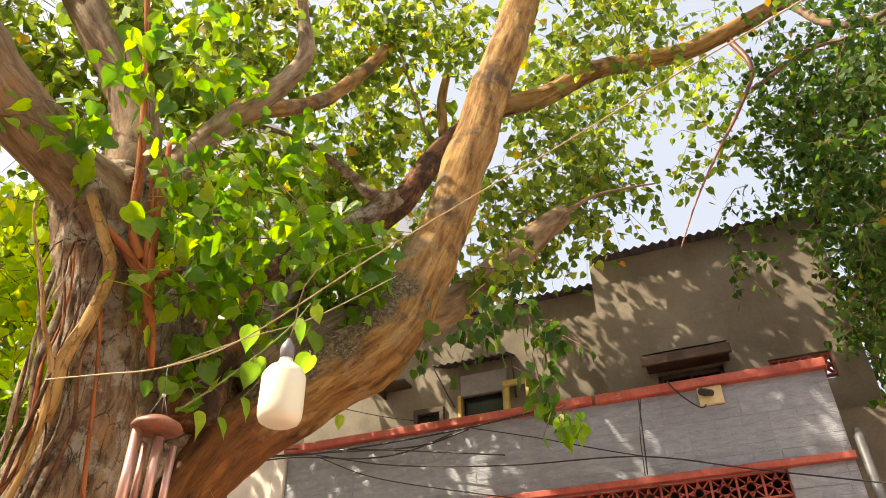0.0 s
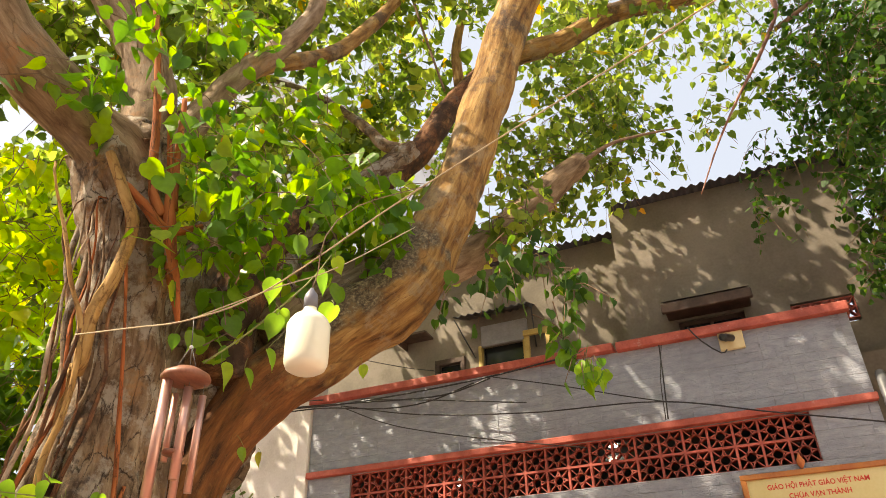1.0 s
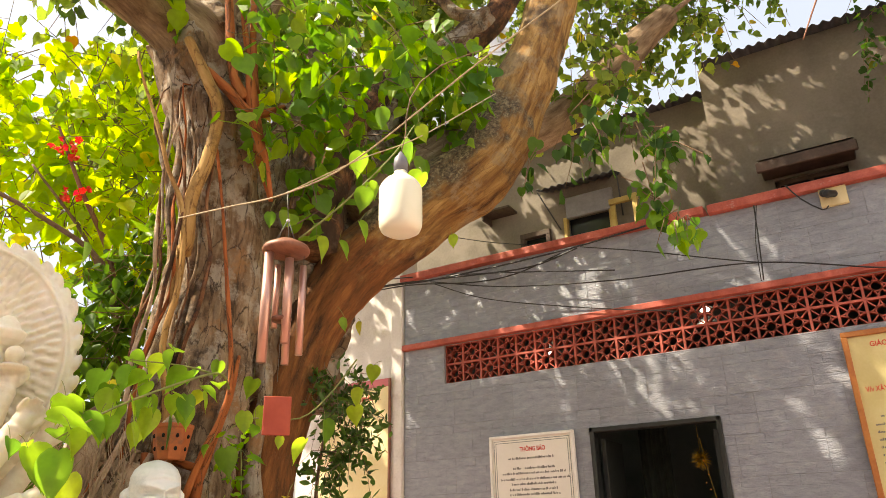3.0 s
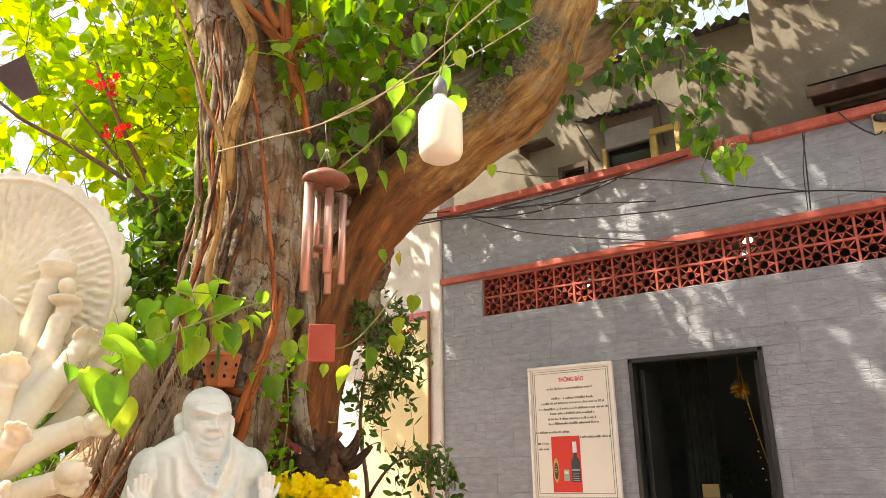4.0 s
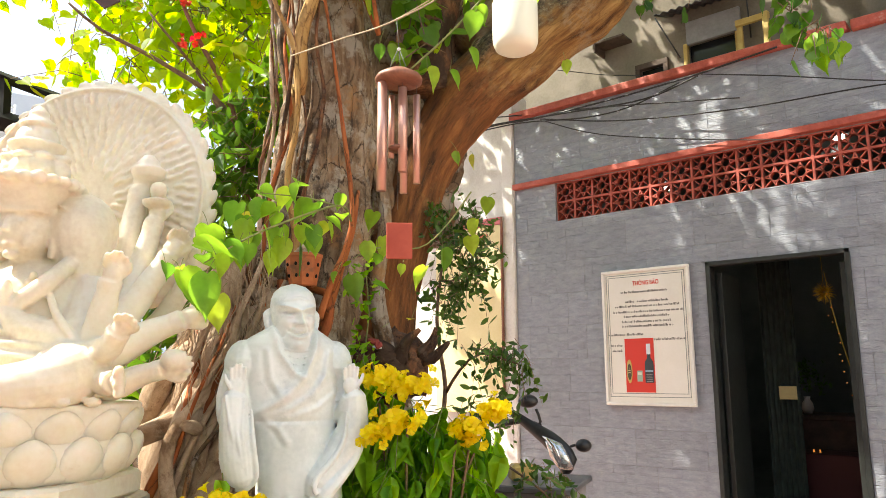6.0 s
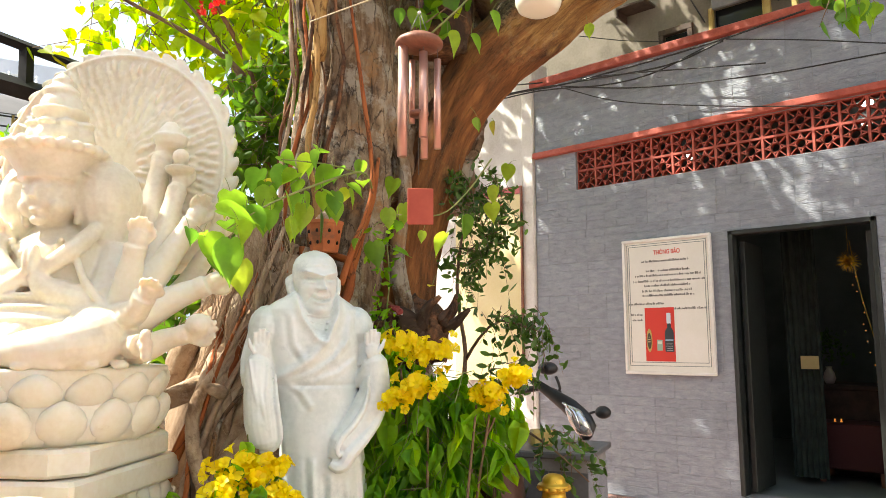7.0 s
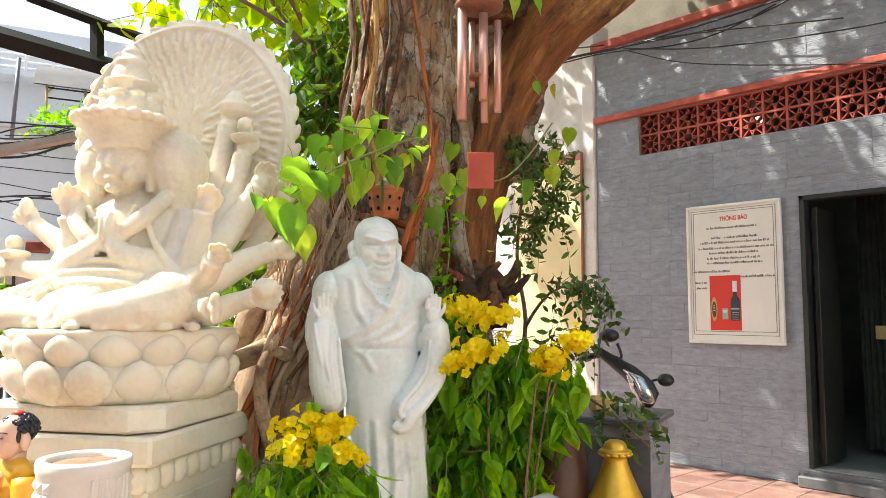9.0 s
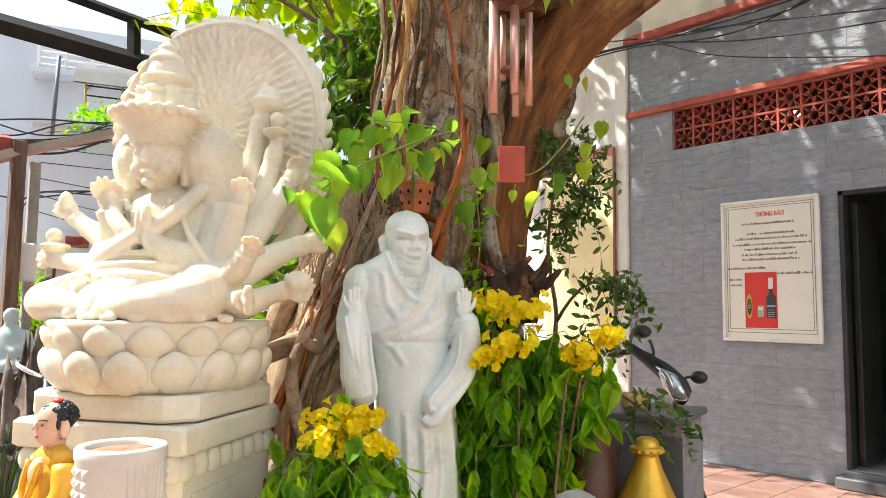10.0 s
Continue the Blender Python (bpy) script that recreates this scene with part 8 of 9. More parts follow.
# gold urn
U0 = Vector((2.299, -3.361, 0.696))
ur = thing("gold_urn", (U0.x, U0.y, G), "shiny gold painted lidded urn", "urn")
part("body", Geo().lathe([(0.09, G), (0.10, 0.0), (0.085, 0.03), (0.11, 0.12), (0.145, 0.24), (0.15, 0.32), (0.140, 0.42), (0.115, 0.51), (0.085, 0.575), (0.060, 0.632), (0.046, 0.672), (0.043, 0.698)], (U0.x, U0.y, 0), 40), M_GOLD, ur)
lid = part("lid", Geo().lathe([(0.045, 0.690), (0.050, 0.698), (0.062, 0.706), (0.064, 0.712), (0.058, 0.717), (0.047, 0.719), (0.045, 0.726), (0.044, 0.734), (0.037, 0.745), (0.025, 0.752), (0.012, 0.755), (0.001, 0.756)], (U0.x, U0.y, 0), 36), M_GOLD, ur, "domed lid")
for k in range(12):
    a = 2 * math.pi * k / 12
    part("petal", Geo().ball((0.057, 0, 0.702), (0.010, 0.015, 0.009), 10, None, 6).moved(Matrix.Translation((U0.x, U0.y, 0)) @ Matrix.Rotation(a, 4, "Z")), M_GOLD, lid)

# grey tiled plinth
K0 = Vector((2.263, -3.032, 0.762))
KF = pose(K0.x, K0.y, 0, 0, 0, 18)
kb = thing("tiled_plinth", (K0.x, K0.y, G), "low grey tiled block with dark edges", "plinth")
KZ = 0.79
part("core", Geo().box((-0.52, 0.006, G), (-0.006, 0.42, KZ - 0.03)).moved(KF), M_GROUT, kb, "", False)
part("top", Geo().box((-0.55, -0.02, KZ - 0.03), (0.02, 0.44, KZ), 0.006).moved(KF), material("dark_top_tile", [(0.10, 0.10, 0.105), (0.17, 0.17, 0.175)], 6, 0.4, 0.15), kb, "dark tiled top", False)
for i in range(3):
    for j in range(2):
        z0, z1 = G + j * 0.37, min(KZ - 0.032, G + (j + 1) * 0.37)
        part("tile", Geo().box((-0.52 + 0.173 * i + 0.002, 0, z0 + 0.002), (-0.52 + 0.173 * (i + 1) - 0.002, 0.008, z1 - 0.002), 0.002).moved(KF), M_GREYTILE, kb, "", False)
for j in range(2):
    z0, z1 = G + j * 0.37, min(KZ - 0.032, G + (j + 1) * 0.37)
    part("tile", Geo().box((-0.008, 0.004, z0 + 0.002), (0.0, 0.42, z1 - 0.002), 0.002).moved(KF), M_TILE, kb, "light grey side tile", False)


# ---- flowering bushes ----
def flower_mesh():
    vs, fs = [(0, 0, -0.03)], []
    for i in range(5):
        a = 2 * math.pi * i / 5
        for da, r, z in ((-0.6, 0.014, 0.0), (-0.56, 0.029, 0.010), (0, 0.036, 0.004), (0.56, 0.029, 0.013), (0.6, 0.014, 0.0)):
            vs.append((r * math.cos(a + da), r * math.sin(a + da), z))
        b = 1 + 5 * i
        fs += [(0, b, b + 4), (b, b + 1, b + 2, b + 3, b + 4)]
    me = bpy.data.meshes.new("flower")
    me.from_pydata(vs, [], fs)
    me.polygons.foreach_set("use_smooth", [True] * len(fs))
    me.materials.append(M_YELLOW)
    return me


FLOWER = flower_mesh()


RED_FLOWER = FLOWER.copy()
RED_FLOWER.materials.clear()
RED_FLOWER.materials.append(M_REDFL)
for k, p in enumerate(RED_AT):
    o = part("flower", RED_FLOWER, None, fb, "small red flower")
    o.matrix_basis = Matrix.Translation(p) @ Euler((k * 1.3, k * 0.7, k * 2.1)).to_matrix().to_4x4() @ Matrix.Scale(0.62, 4)


def bush(name_at, label, clusters, leaves, stems, seed, leaf=0.12, pot=None):
    b = thing("flower_bush", name_at, label, "bush", "yellow flowering bushes")
    rr = random.Random(seed)
    for c, n_, sp in clusters:
        for i in range(int(n_ * 2.0)):
            d = Vector((rr.gauss(0, 1), rr.gauss(0, 1), rr.gauss(0.2, 0.8)))
            p = Vector(c) + Vector((d.x, d.y, d.z * 0.75)) * sp * 0.82
            way = (d.normalized() + Vector((0.35, -0.35, 0.35))).normalized()
            o = part("flower", FLOWER, None, b)
            o.matrix_basis = Matrix.Translation(p) @ way.to_track_quat("Z", "Y").to_matrix().to_4x4() @ Matrix.Scale(rr.uniform(0.5, 0.74), 4)
    at, way, big, lines, rg = spray(leaves, seed, leaf, droop=2.6, twig_len=0.2, spacing=0.05, petiole=0.3)
    tagged(part("foliage", leaf_mesh("foliage", at, way, big, rg, M_LEAFB, BROAD, BROAD_F), None, b), "drooping mid-green leaves", kind="stuff")
    tagged(part("twigwork", twig_geo(lines, 0.0022), M_STEM, b), kind="stuff")
    for s_ in stems:
        part("cane", Geo().tube(s_, [0.006, 0.0055, 0.004], 6, 0.06), M_TWIG, b)
    return b


bush((2.046, -3.738, 0.497), "tall leafy bush with clusters of yellow trumpet flowers", [((2.037, -3.951, 1.257), 16, 0.035), ((2.154, -3.909, 1.222), 30, 0.045), ((2.164, -3.968, 1.111), 18, 0.035), ((2.096, -4.032, 1.061), 14, 0.03), ((2.312, -3.778, 1.078), 22, 0.04), ((2.353, -3.686, 1.138), 22, 0.04)],
     [((2.016, -3.832, 0.935), (0.2, 0.2, 0.12), 40), ((2.150, -3.715, 0.920), (0.14, 0.14, 0.12), 28), ((1.987, -3.859, 0.708), (0.18, 0.18, 0.15), 44), ((2.08, -3.775, 0.714), (0.11, 0.11, 0.15), 24), ((2.232, -3.588, 1.00), (0.08, 0.08, 0.06), 6), ((2.062, -3.790, 1.082), (0.2, 0.2, 0.06), 20), ((2.02, -3.82, 0.448), (0.14, 0.14, 0.2), 20), ((1.854, -3.851, 1.117), (0.06, 0.06, 0.2), 14)],
     [((2.10, -3.93, 0.189), (2.14, -3.92, 0.620), (2.130, -3.90, 1.084)), ((2.20, -3.82, 0.189), (2.23, -3.82, 0.620), (2.26, -3.79, 1.04)), ((1.989, -3.857, 0.187), (2.044, -3.874, 0.619), (2.005, -3.912, 1.165)), ((2.148, -3.717, 0.199), (2.203, -3.736, 0.628), (2.282, -3.738, 1.032)), ((2.094, -3.762, 0.194), (2.142, -3.787, 0.604), (2.300, -3.663, 1.090))], 301)
bush((1.991, -4.549, 0.524), "small bush with yellow trumpet flowers beside the pedestal", [((1.996, -4.633, 0.893), 9, 0.03), ((2.037, -4.571, 0.909), 9, 0.03), ((2.081, -4.509, 0.900), 10, 0.03), ((2.018, -4.636, 0.830), 10, 0.03), ((2.059, -4.574, 0.854), 8, 0.03), ((2.114, -4.531, 0.832), 8, 0.022), ((2.157, -4.490, 0.810), 3, 0.015)],
     [((1.970, -4.582, 0.725), (0.15, 0.15, 0.08), 30), ((2.028, -4.497, 0.706), (0.13, 0.13, 0.08), 26), ((1.892, -4.611, 0.647), (0.12, 0.12, 0.08), 18), ((1.987, -4.555, 0.808), (0.12, 0.12, 0.05), 12), ((2.010, -4.522, 0.573), (0.2, 0.2, 0.1), 26)],
     [((1.984, -4.560, 0.376), (2.006, -4.582, 0.632), (2.001, -4.625, 0.851)), ((2.022, -4.505, 0.374), (2.039, -4.534, 0.631), (2.077, -4.515, 0.850))], 302, 0.09)
for p_, r_, h_, lab in (((2.012, -3.634, 0.473), 0.2, 0.42, "brown glazed clay pot holding the tall bush"), ((1.977, -4.517, 0.447), 0.16, 0.3, "terracotta pot holding the small bush")):
    o = Vector(p_)
    pt = thing("plant_pot", (o.x, o.y, G), lab, "pot")
    part("body", Geo().lathe([(r_ * 0.62, G), (r_ * 0.68, 0.0), (r_ * 0.95, h_ * 0.75), (r_, h_ - 0.03), (r_ * 1.08, h_ - 0.025), (r_ * 1.08, h_), (r_ * 0.95, h_), (r_ * 0.92, h_ - 0.04)], (o.x, o.y, 0), 32, caps=False), M_TERRA if r_ < 0.19 else M_WOODR, pt)
    part("soil", Geo().lathe([(0.001, h_ - 0.03), (r_ * 0.93, h_ - 0.035)], (o.x, o.y, 0), 24, caps=False), M_SOIL, pt)
o = Vector((2.085, -3.452, 0.763))
pt = thing("plant_pot", (o.x, o.y, G), "tall dark red-brown glazed pot behind the bush", "pot")
part("body", Geo().lathe([(0.10, G), (0.11, 0.0), (0.132, 0.35), (0.125, 0.62), (0.11, 0.74), (0.122, 0.78), (0.118, 0.80), (0.10, 0.78)], (o.x, o.y, 0), 28), material("brown_glaze", [(0.05, 0.022, 0.016), (0.095, 0.042, 0.028)], 6, 0.35, 0.1), pt)
solid("stone", Geo().tube([(2.335, -3.935, 0.592), (2.384, -3.896, 0.602), (2.435, -3.855, 0.586)], [0.04, 0.055, 0.035], 10, 0.02, 0.3, 5), M_STONE, "small pale stone lying by the urn", "stone")

# ---- scooter ----
S0 = Vector((1.818, -2.484, 0.847))
sc = thing("motor_scooter", (S0.x, S0.y, G), "black motor scooter parked behind the plinth", "scooter")
part("front_cowl", Geo().tube([(1.647, -2.535, 1.062), (1.759, -2.521, 0.992), (1.869, -2.511, 0.925), (1.965, -2.513, 0.838), (1.940, -2.528, 0.762)], [0.022, 0.034, 0.052, 0.056, 0.024], 18, 0.03, flat=0.7), M_BLACK, sc, "glossy black front cowl")
hl = part("headlight", Geo().tube([(1.897, -2.600, 0.940), (1.944, -2.595, 0.893), (1.986, -2.593, 0.835), (2.006, -2.559, 0.807)], [0.016, 0.050, 0.046, 0.016], 16, 0.02, flat=0.7), plain("clear_lens", (0.62, 0.64, 0.64), 0.12, 0.75), sc, "clear headlight lens")
part("trim", Geo().tube([(1.902, -2.644, 0.962), (1.968, -2.650, 0.920), (1.995, -2.646, 0.845)], [0.006, 0.010, 0.006], 8), M_CHROME, hl, "silver trim")
ms = part("mirror_stalk", Geo().tube([(1.776, -2.510, 0.977), (1.796, -2.497, 1.022), (1.778, -2.509, 1.086)], 0.008, 8), M_BLACK, sc)
part("mirror", Geo().ball((1.744, -2.531, 1.127), (0.055, 0.05, 0.036), 18), M_BLACK, ms, "black mirror housing")
ms = part("mirror_stalk", Geo().tube([(1.956, -2.518, 0.866), (1.978, -2.506, 0.906), (2.009, -2.488, 0.913)], 0.007, 8), M_BLACK, sc)
part("mirror", Geo().ball((2.033, -2.475, 0.911), (0.042, 0.04, 0.033), 18), M_BLACK, ms, "black mirror housing")
part("handlebar", Geo().tube([(1.569, -2.528, 0.998), (1.684, -2.510, 1.023), (1.796, -2.498, 0.993)], 0.017, 10), M_BLACK, sc)
SB = Vector((0.69, 0.72, 0))
wz = Vector((S0.x, S0.y, G + 0.25))
wh = part("front_wheel", Geo().lathe([(0.17, -0.03), (0.22, -0.045), (0.245, 0), (0.22, 0.045), (0.17, 0.03)], (0, 0, 0), 36, caps=False).moved(Matrix.Translation(wz) @ Matrix.Rotation(radians(46), 4, "Z") @ Matrix.Rotation(radians(90), 4, "X")), M_BLACK, sc, "black tyre")
part("rim", Geo().lathe([(0.172, -0.03), (0.172, 0.03), (0.15, 0.0), (0.172, -0.03)], (0, 0, 0), 30, caps=False).moved(Matrix.Translation(wz) @ Matrix.Rotation(radians(46), 4, "Z") @ Matrix.Rotation(radians(90), 4, "X")), M_CHROME, wh)
part("fork", Geo().tube([wz, wz + Vector((0, 0, 0.45)) - SB * 0.12], 0.03, 8), M_CHROME, sc)
part("body", Geo().tube([wz - SB * 0.2 + Vector((0, 0, 0.2)), wz - SB * 0.5 + Vector((0, 0, 0.08)), wz - SB * 0.85 + Vector((0, 0, 0.3)), wz - SB * 1.3 + Vector((0, 0, 0.42))], [0.09, 0.12, 0.16, 0.08], 16, 0.05), M_BLACK, sc)
part("seat", Geo().tube([wz - SB * 0.6 + Vector((0, 0, 0.46)), wz - SB * 0.9 + Vector((0, 0, 0.5)), wz - SB * 1.3 + Vector((0, 0, 0.54))], [0.08, 0.11, 0.07], 14, 0.05, flat=0.7), M_BLACK, sc)
w2 = wz - SB * 1.22
part("rear_wheel", Geo().lathe([(0.17, -0.04), (0.22, -0.05), (0.245, 0), (0.22, 0.05), (0.17, 0.04)], (0, 0, 0), 36, caps=False).moved(Matrix.Translation(w2) @ Matrix.Rotation(radians(46), 4, "Z") @ Matrix.Rotation(radians(90), 4, "X")), M_BLACK, sc)
bg = thing("tan_bag", (1.922, -2.892, 0.818), "small tan bag lying on the plinth", "bag")
part("body", Geo().box((-0.05, -0.04, 0), (0.06, 0.04, 0.075), 0.014).moved(Matrix.Translation(((1.982, -2.973, 0.822)[0], (1.982, -2.973, 0.822)[1], KZ + 0.001)) @ Matrix.Rotation(radians(50), 4, "Z")), M_YWOOD, bg, "", False)

# ---- far left: street beyond the court ----
wb = thing("white_building", (-9.857, -2.990, 3.548), "tall white plastered building across the street", "building", kind="structure")
o = Vector((-9.832, -2.872, 1.281))
BF = pose(o.x, o.y, 0, 0, 0, 72)
part("wall", Geo().box((-9, 0, G), (2.6, 4, 6.12)).moved(BF), M_WHITEB, wb, "", False)
part("annex", Geo().box((0.2, -3.3, G), (2.6, 0, 3.62)).box((0.15, -3.35, 3.62), (2.6, 0.0, 3.70)).moved(BF), M_WHITEB, wb, "flat-roofed white annex", False)
for i in range(5):
    part("rail", Geo().tube([(-0.1, -0.45, 5.28 + 0.11 * i), (1.5, -0.45, 5.28 + 0.11 * i)], 0.014, 6).moved(BF), M_FRAMEW, wb)
for i in range(5):
    part("rail_post", Geo().tube([(-0.1 + 0.4 * i, -0.45, 5.2), (-0.1 + 0.4 * i, -0.45, 5.76)], 0.02, 6).moved(BF), M_FRAMEW, wb)
part("ledge", Geo().box((-0.2, -0.5, 5.12), (1.6, 0, 5.22), 0.01).moved(BF), M_WHITEB, wb, "", False)
# curved canopy on thin posts over the annex
prof = [(-3.1 + 0.17 * k, 4.30 + 0.52 * math.sin(min(1.0, k / 6) * math.pi / 2)) for k in range(9)]
gc = Geo()
gc.add([(x, y, z + dz) for dz in (0, -0.015) for x in (0.62, 1.95) for y, z in prof], [(k, k + 1, 10 + k, 9 + k) for k in range(8)] + [(18 + k, 27 + k, 28 + k, 19 + k) for k in range(8)])
canopy = part("canopy", gc.moved(BF), material("taupe_sheet", [(0.10, 0.09, 0.082), (0.15, 0.135, 0.125)], 3, 0.6, 0.1), wb, "curved taupe sheet canopy")
for x in (0.78, 1.25, 1.72):
    part("post", Geo().tube([(x, -2.95, 3.70), (x, -2.95, 4.40)], 0.018, 6).moved(BF), M_YWOOD, canopy)
    part("brace", Geo().tube([(x, -2.95, 4.22), (x + 0.22, -2.5, 4.66)], 0.012, 6).moved(BF), M_YWOOD, canopy)
part("bar", Geo().tube([(0.78, -2.95, 4.16), (1.85, -2.95, 4.16)], 0.012, 6).tube([(0.78, -2.95, 4.30), (1.85, -2.95, 4.30)], 0.012, 6).moved(BF), M_STEEL, canopy)
part("window", Geo().box((0.1, -0.05, 1.5), (1.1, 0.05, 2.6)).moved(BF), M_BROWNM, wb, "brown shuttered window", False)
bl2 = thing("pale_building", (-9, 9, 0), "pale building beyond the tree with a flat roof", "building", kind="structure")
o2 = Vector((-2.235, 3.254, 10.291))
part("wall", Geo().box((-2.5, 0, G), (1.1, 6, o2.z + 0.5)).moved(pose(o2.x, o2.y, 0, 0, 0, 30)), M_WHITEB, bl2, "", False)
part("roof_edge", Geo().box((-2.7, -0.2, o2.z + 0.5), (1.3, 6.2, o2.z + 0.7)).moved(pose(o2.x, o2.y, 0, 0, 0, 30)), M_WHITEB, bl2, "", False)

fr = thing("steel_frame", (-0.243, -4.896, 2.593), "black steel roof beams at the edge of the court", "frame")
part("beam", Geo().tube([(-0.340, -5.645, 2.695), (-0.133, -4.497, 2.565), (0.057, -4.019, 2.473)], 0.055, 4, smooth=False).moved(Matrix.Identity(4)), M_STEEL, fr, "", False)
part("beam", Geo().tube([(-0.234, -4.858, 2.873), (-0.078, -4.338, 2.753), (0.054, -4.025, 2.672)], 0.03, 4, smooth=False), M_STEEL, fr, "", False)
part("strut", Geo().tube([(-0.148, -4.542, 2.804), (-0.145, -4.532, 2.559)], 0.035, 4, smooth=False), M_STEEL, fr, "", False)
part("post", Geo().tube([Vector((0.055, -4.022, 2.572)), Vector((*(0.055, -4.022, 2.572)[:2], G))], 0.05, 4, smooth=False), M_STEEL, fr, "", False)
sh_ = thing("street_shelter", (-2.044, -4.721, 2.207), "old wooden post with a brown roof edge and cables", "shelter")
M_OLDWOOD = material("old_brown_timber", [(0.07, 0.042, 0.028), (0.16, 0.10, 0.068), (0.24, 0.165, 0.115)], 4, 0.85, 0.3, stretch=(6, 6, 0.6))
part("post", Geo().box((-2.105, -4.745, G), (-1.985, -4.655, 2.42), 0.008), M_OLDWOOD, sh_, "weathered brown timber post", False)
part("post", Geo().box((-2.20, -4.60, G), (-2.12, -4.53, 2.30), 0.008), M_STONE, sh_, "grey post behind", False)
part("roof_edge", Geo().tube([(-1.899, -5.096, 2.133), (-2.036, -4.677, 2.346), (-2.279, -3.988, 2.645)], [0.05, 0.045, 0.04], 4, smooth=False), material("pinkish_timber", [(0.38, 0.27, 0.22), (0.50, 0.38, 0.32)], 4, 0.8, 0.2), sh_, "pinkish timber beam", False)
part("roof", Geo().add([(-1.901, -5.111, 2.403), (-2.049, -4.751, 2.432), (-2.048, -4.744, 2.308), (-1.899, -5.098, 2.172), (-2.001, -5.100, 2.439), (-2.148, -4.734, 2.469), (-2.147, -4.727, 2.343), (-1.999, -5.087, 2.204)], [(0, 1, 2, 3), (7, 6, 5, 4), (0, 4, 5, 1), (3, 2, 6, 7)]), M_REDPAINT, sh_, "", False)
for a_, b_, c_ in (((-2.271, -4.863, 2.579), (-2.595, -4.416, 2.608), (-2.828, -3.730, 2.810)), ((-2.270, -4.857, 2.473), (-2.585, -4.371, 2.510), (-2.827, -3.727, 2.743)), ((-2.228, -4.617, 1.968), (-2.590, -4.392, 2.144), (-2.806, -3.662, 2.257)), ((-2.266, -4.833, 2.033), (-2.606, -4.467, 2.091), (-2.807, -3.664, 2.308)), ((-2.235, -4.654, 1.986), (-2.398, -4.454, 2.114), (-2.698, -3.998, 2.179)), ((-2.271, -4.864, 2.591), (-2.588, -4.383, 2.744), (-2.828, -3.732, 2.846))):
    cable([a_, b_, c_], 0.007, label="thick black street cable beyond the court", group="street cables")
rs_ = random.Random(44)
for k in range(7):
    z_ = 2.42 + 0.03 * k
    a_ = Vector((-2.02 - 0.03 * k, -5.0, z_ - 0.12))
    b_ = Vector((-2.48, -3.95, z_ + 0.20 + rs_.uniform(-0.05, 0.05)))
    cable([a_, a_.lerp(b_, 0.3) + Vector((0, 0, rs_.uniform(-0.10, 0.02))), a_.lerp(b_, 0.65) + Vector((0, 0, rs_.uniform(-0.12, 0.02))), b_], rs_.choice((0.005, 0.007, 0.010)), label="tangled black cable along the timber beam", group="street cables")
for k in range(6):
    a_ = Vector((-2.2, -4.60 + 0.02 * k, 1.95 + 0.12 * k))
    b_ = Vector((-3.6 + 0.2 * k, -3.0, 2.2 + 0.16 * k + rs_.uniform(-0.2, 0.2)))
    cable([a_, a_.lerp(b_, 0.5) - Vector((0, 0, rs_.uniform(0.03, 0.16))), b_], 0.004, label="thin slack wire across the street", group="street cables")
solid("lamp_post", Geo().tube([(-3.463, -4.172, 2.803), (-3.458, -4.151, 3.564)], 0.018, 8), M_GREYP, "thin grey metal pole by the white building", "pole")

# low houses down the street
sh2_ = thing("street_house", (-5.873, -3.497, 1.096), "low pale street house with brown shutters and a dark awning", "house")
o = Vector((-5.873, -3.497, 1.096))
HF = pose(o.x, o.y, 0, 0, 0, 72)
ZT, ZA, ZB = (-5.789, -3.577, 2.230)[2], (-5.783, -3.554, 1.768)[2], (-5.780, -3.541, 1.508)[2]
part("wall", Geo().box((-0.5, 0, G), (0.9, 2.5, ZT - 0.1)).moved(HF), M_WHITEWALL, sh2_, "stained pale wall", False)
sw_ = part("window", Geo().box((0.08, -0.04, ZA + 0.18), (0.34, 0.02, ZT - 0.14), 0.01).moved(HF), M_WOODR, sh2_, "red-brown slatted shutters", False)
for i in range(9):
    zz = ZA + 0.2 + i * (ZT - ZA - 0.36) / 9
    part("slat", Geo().box((0.09, -0.055, zz), (0.33, -0.035, zz + 0.022)).moved(HF), M_REDPAINT, sw_, "", False)
part("window", Geo().box((0.40, -0.03, ZA + 0.1), (0.52, 0.02, ZT - 0.3), 0.01).moved(HF), M_BROWNM, sh2_, "brown door panel", False)
part("awning", Geo().box((-0.35, -0.7, ZA - 0.03), (0.75, 0.0, ZA + 0.02), 0.01).moved(HF), M_STONE, sh2_, "grey awning", False)
# solid dark panel: the shade of the shop's opening as a colour
part("shopfront", Geo().box((-0.32, -0.03, G), (0.75, 0.03, ZB + 0.05), 0.01).moved(HF), M_BROWNM, sh2_, "dark panel standing in for the shade of an open shopfront", False)
for i in range(4):
    part("awning_post", Geo().tube([(-0.3 + 0.33 * i, -0.65, G), (-0.3 + 0.33 * i, -0.65, ZA)], 0.018, 6).moved(HF), M_BROWNM, sh2_)
ac_ = thing("air_conditioner", (-3.498, -4.340, 1.610), "pale air conditioner box fixed to the post", "air conditioner")
part("case", Geo().box((-0.09, -0.1, -0.14), (0.09, 0.1, 0.14), 0.015).moved(Matrix.Translation((-2.125, -4.614, 1.538)) @ Matrix.Rotation(radians(72), 4, "Z")), M_FRAMEW, ac_, "", False)
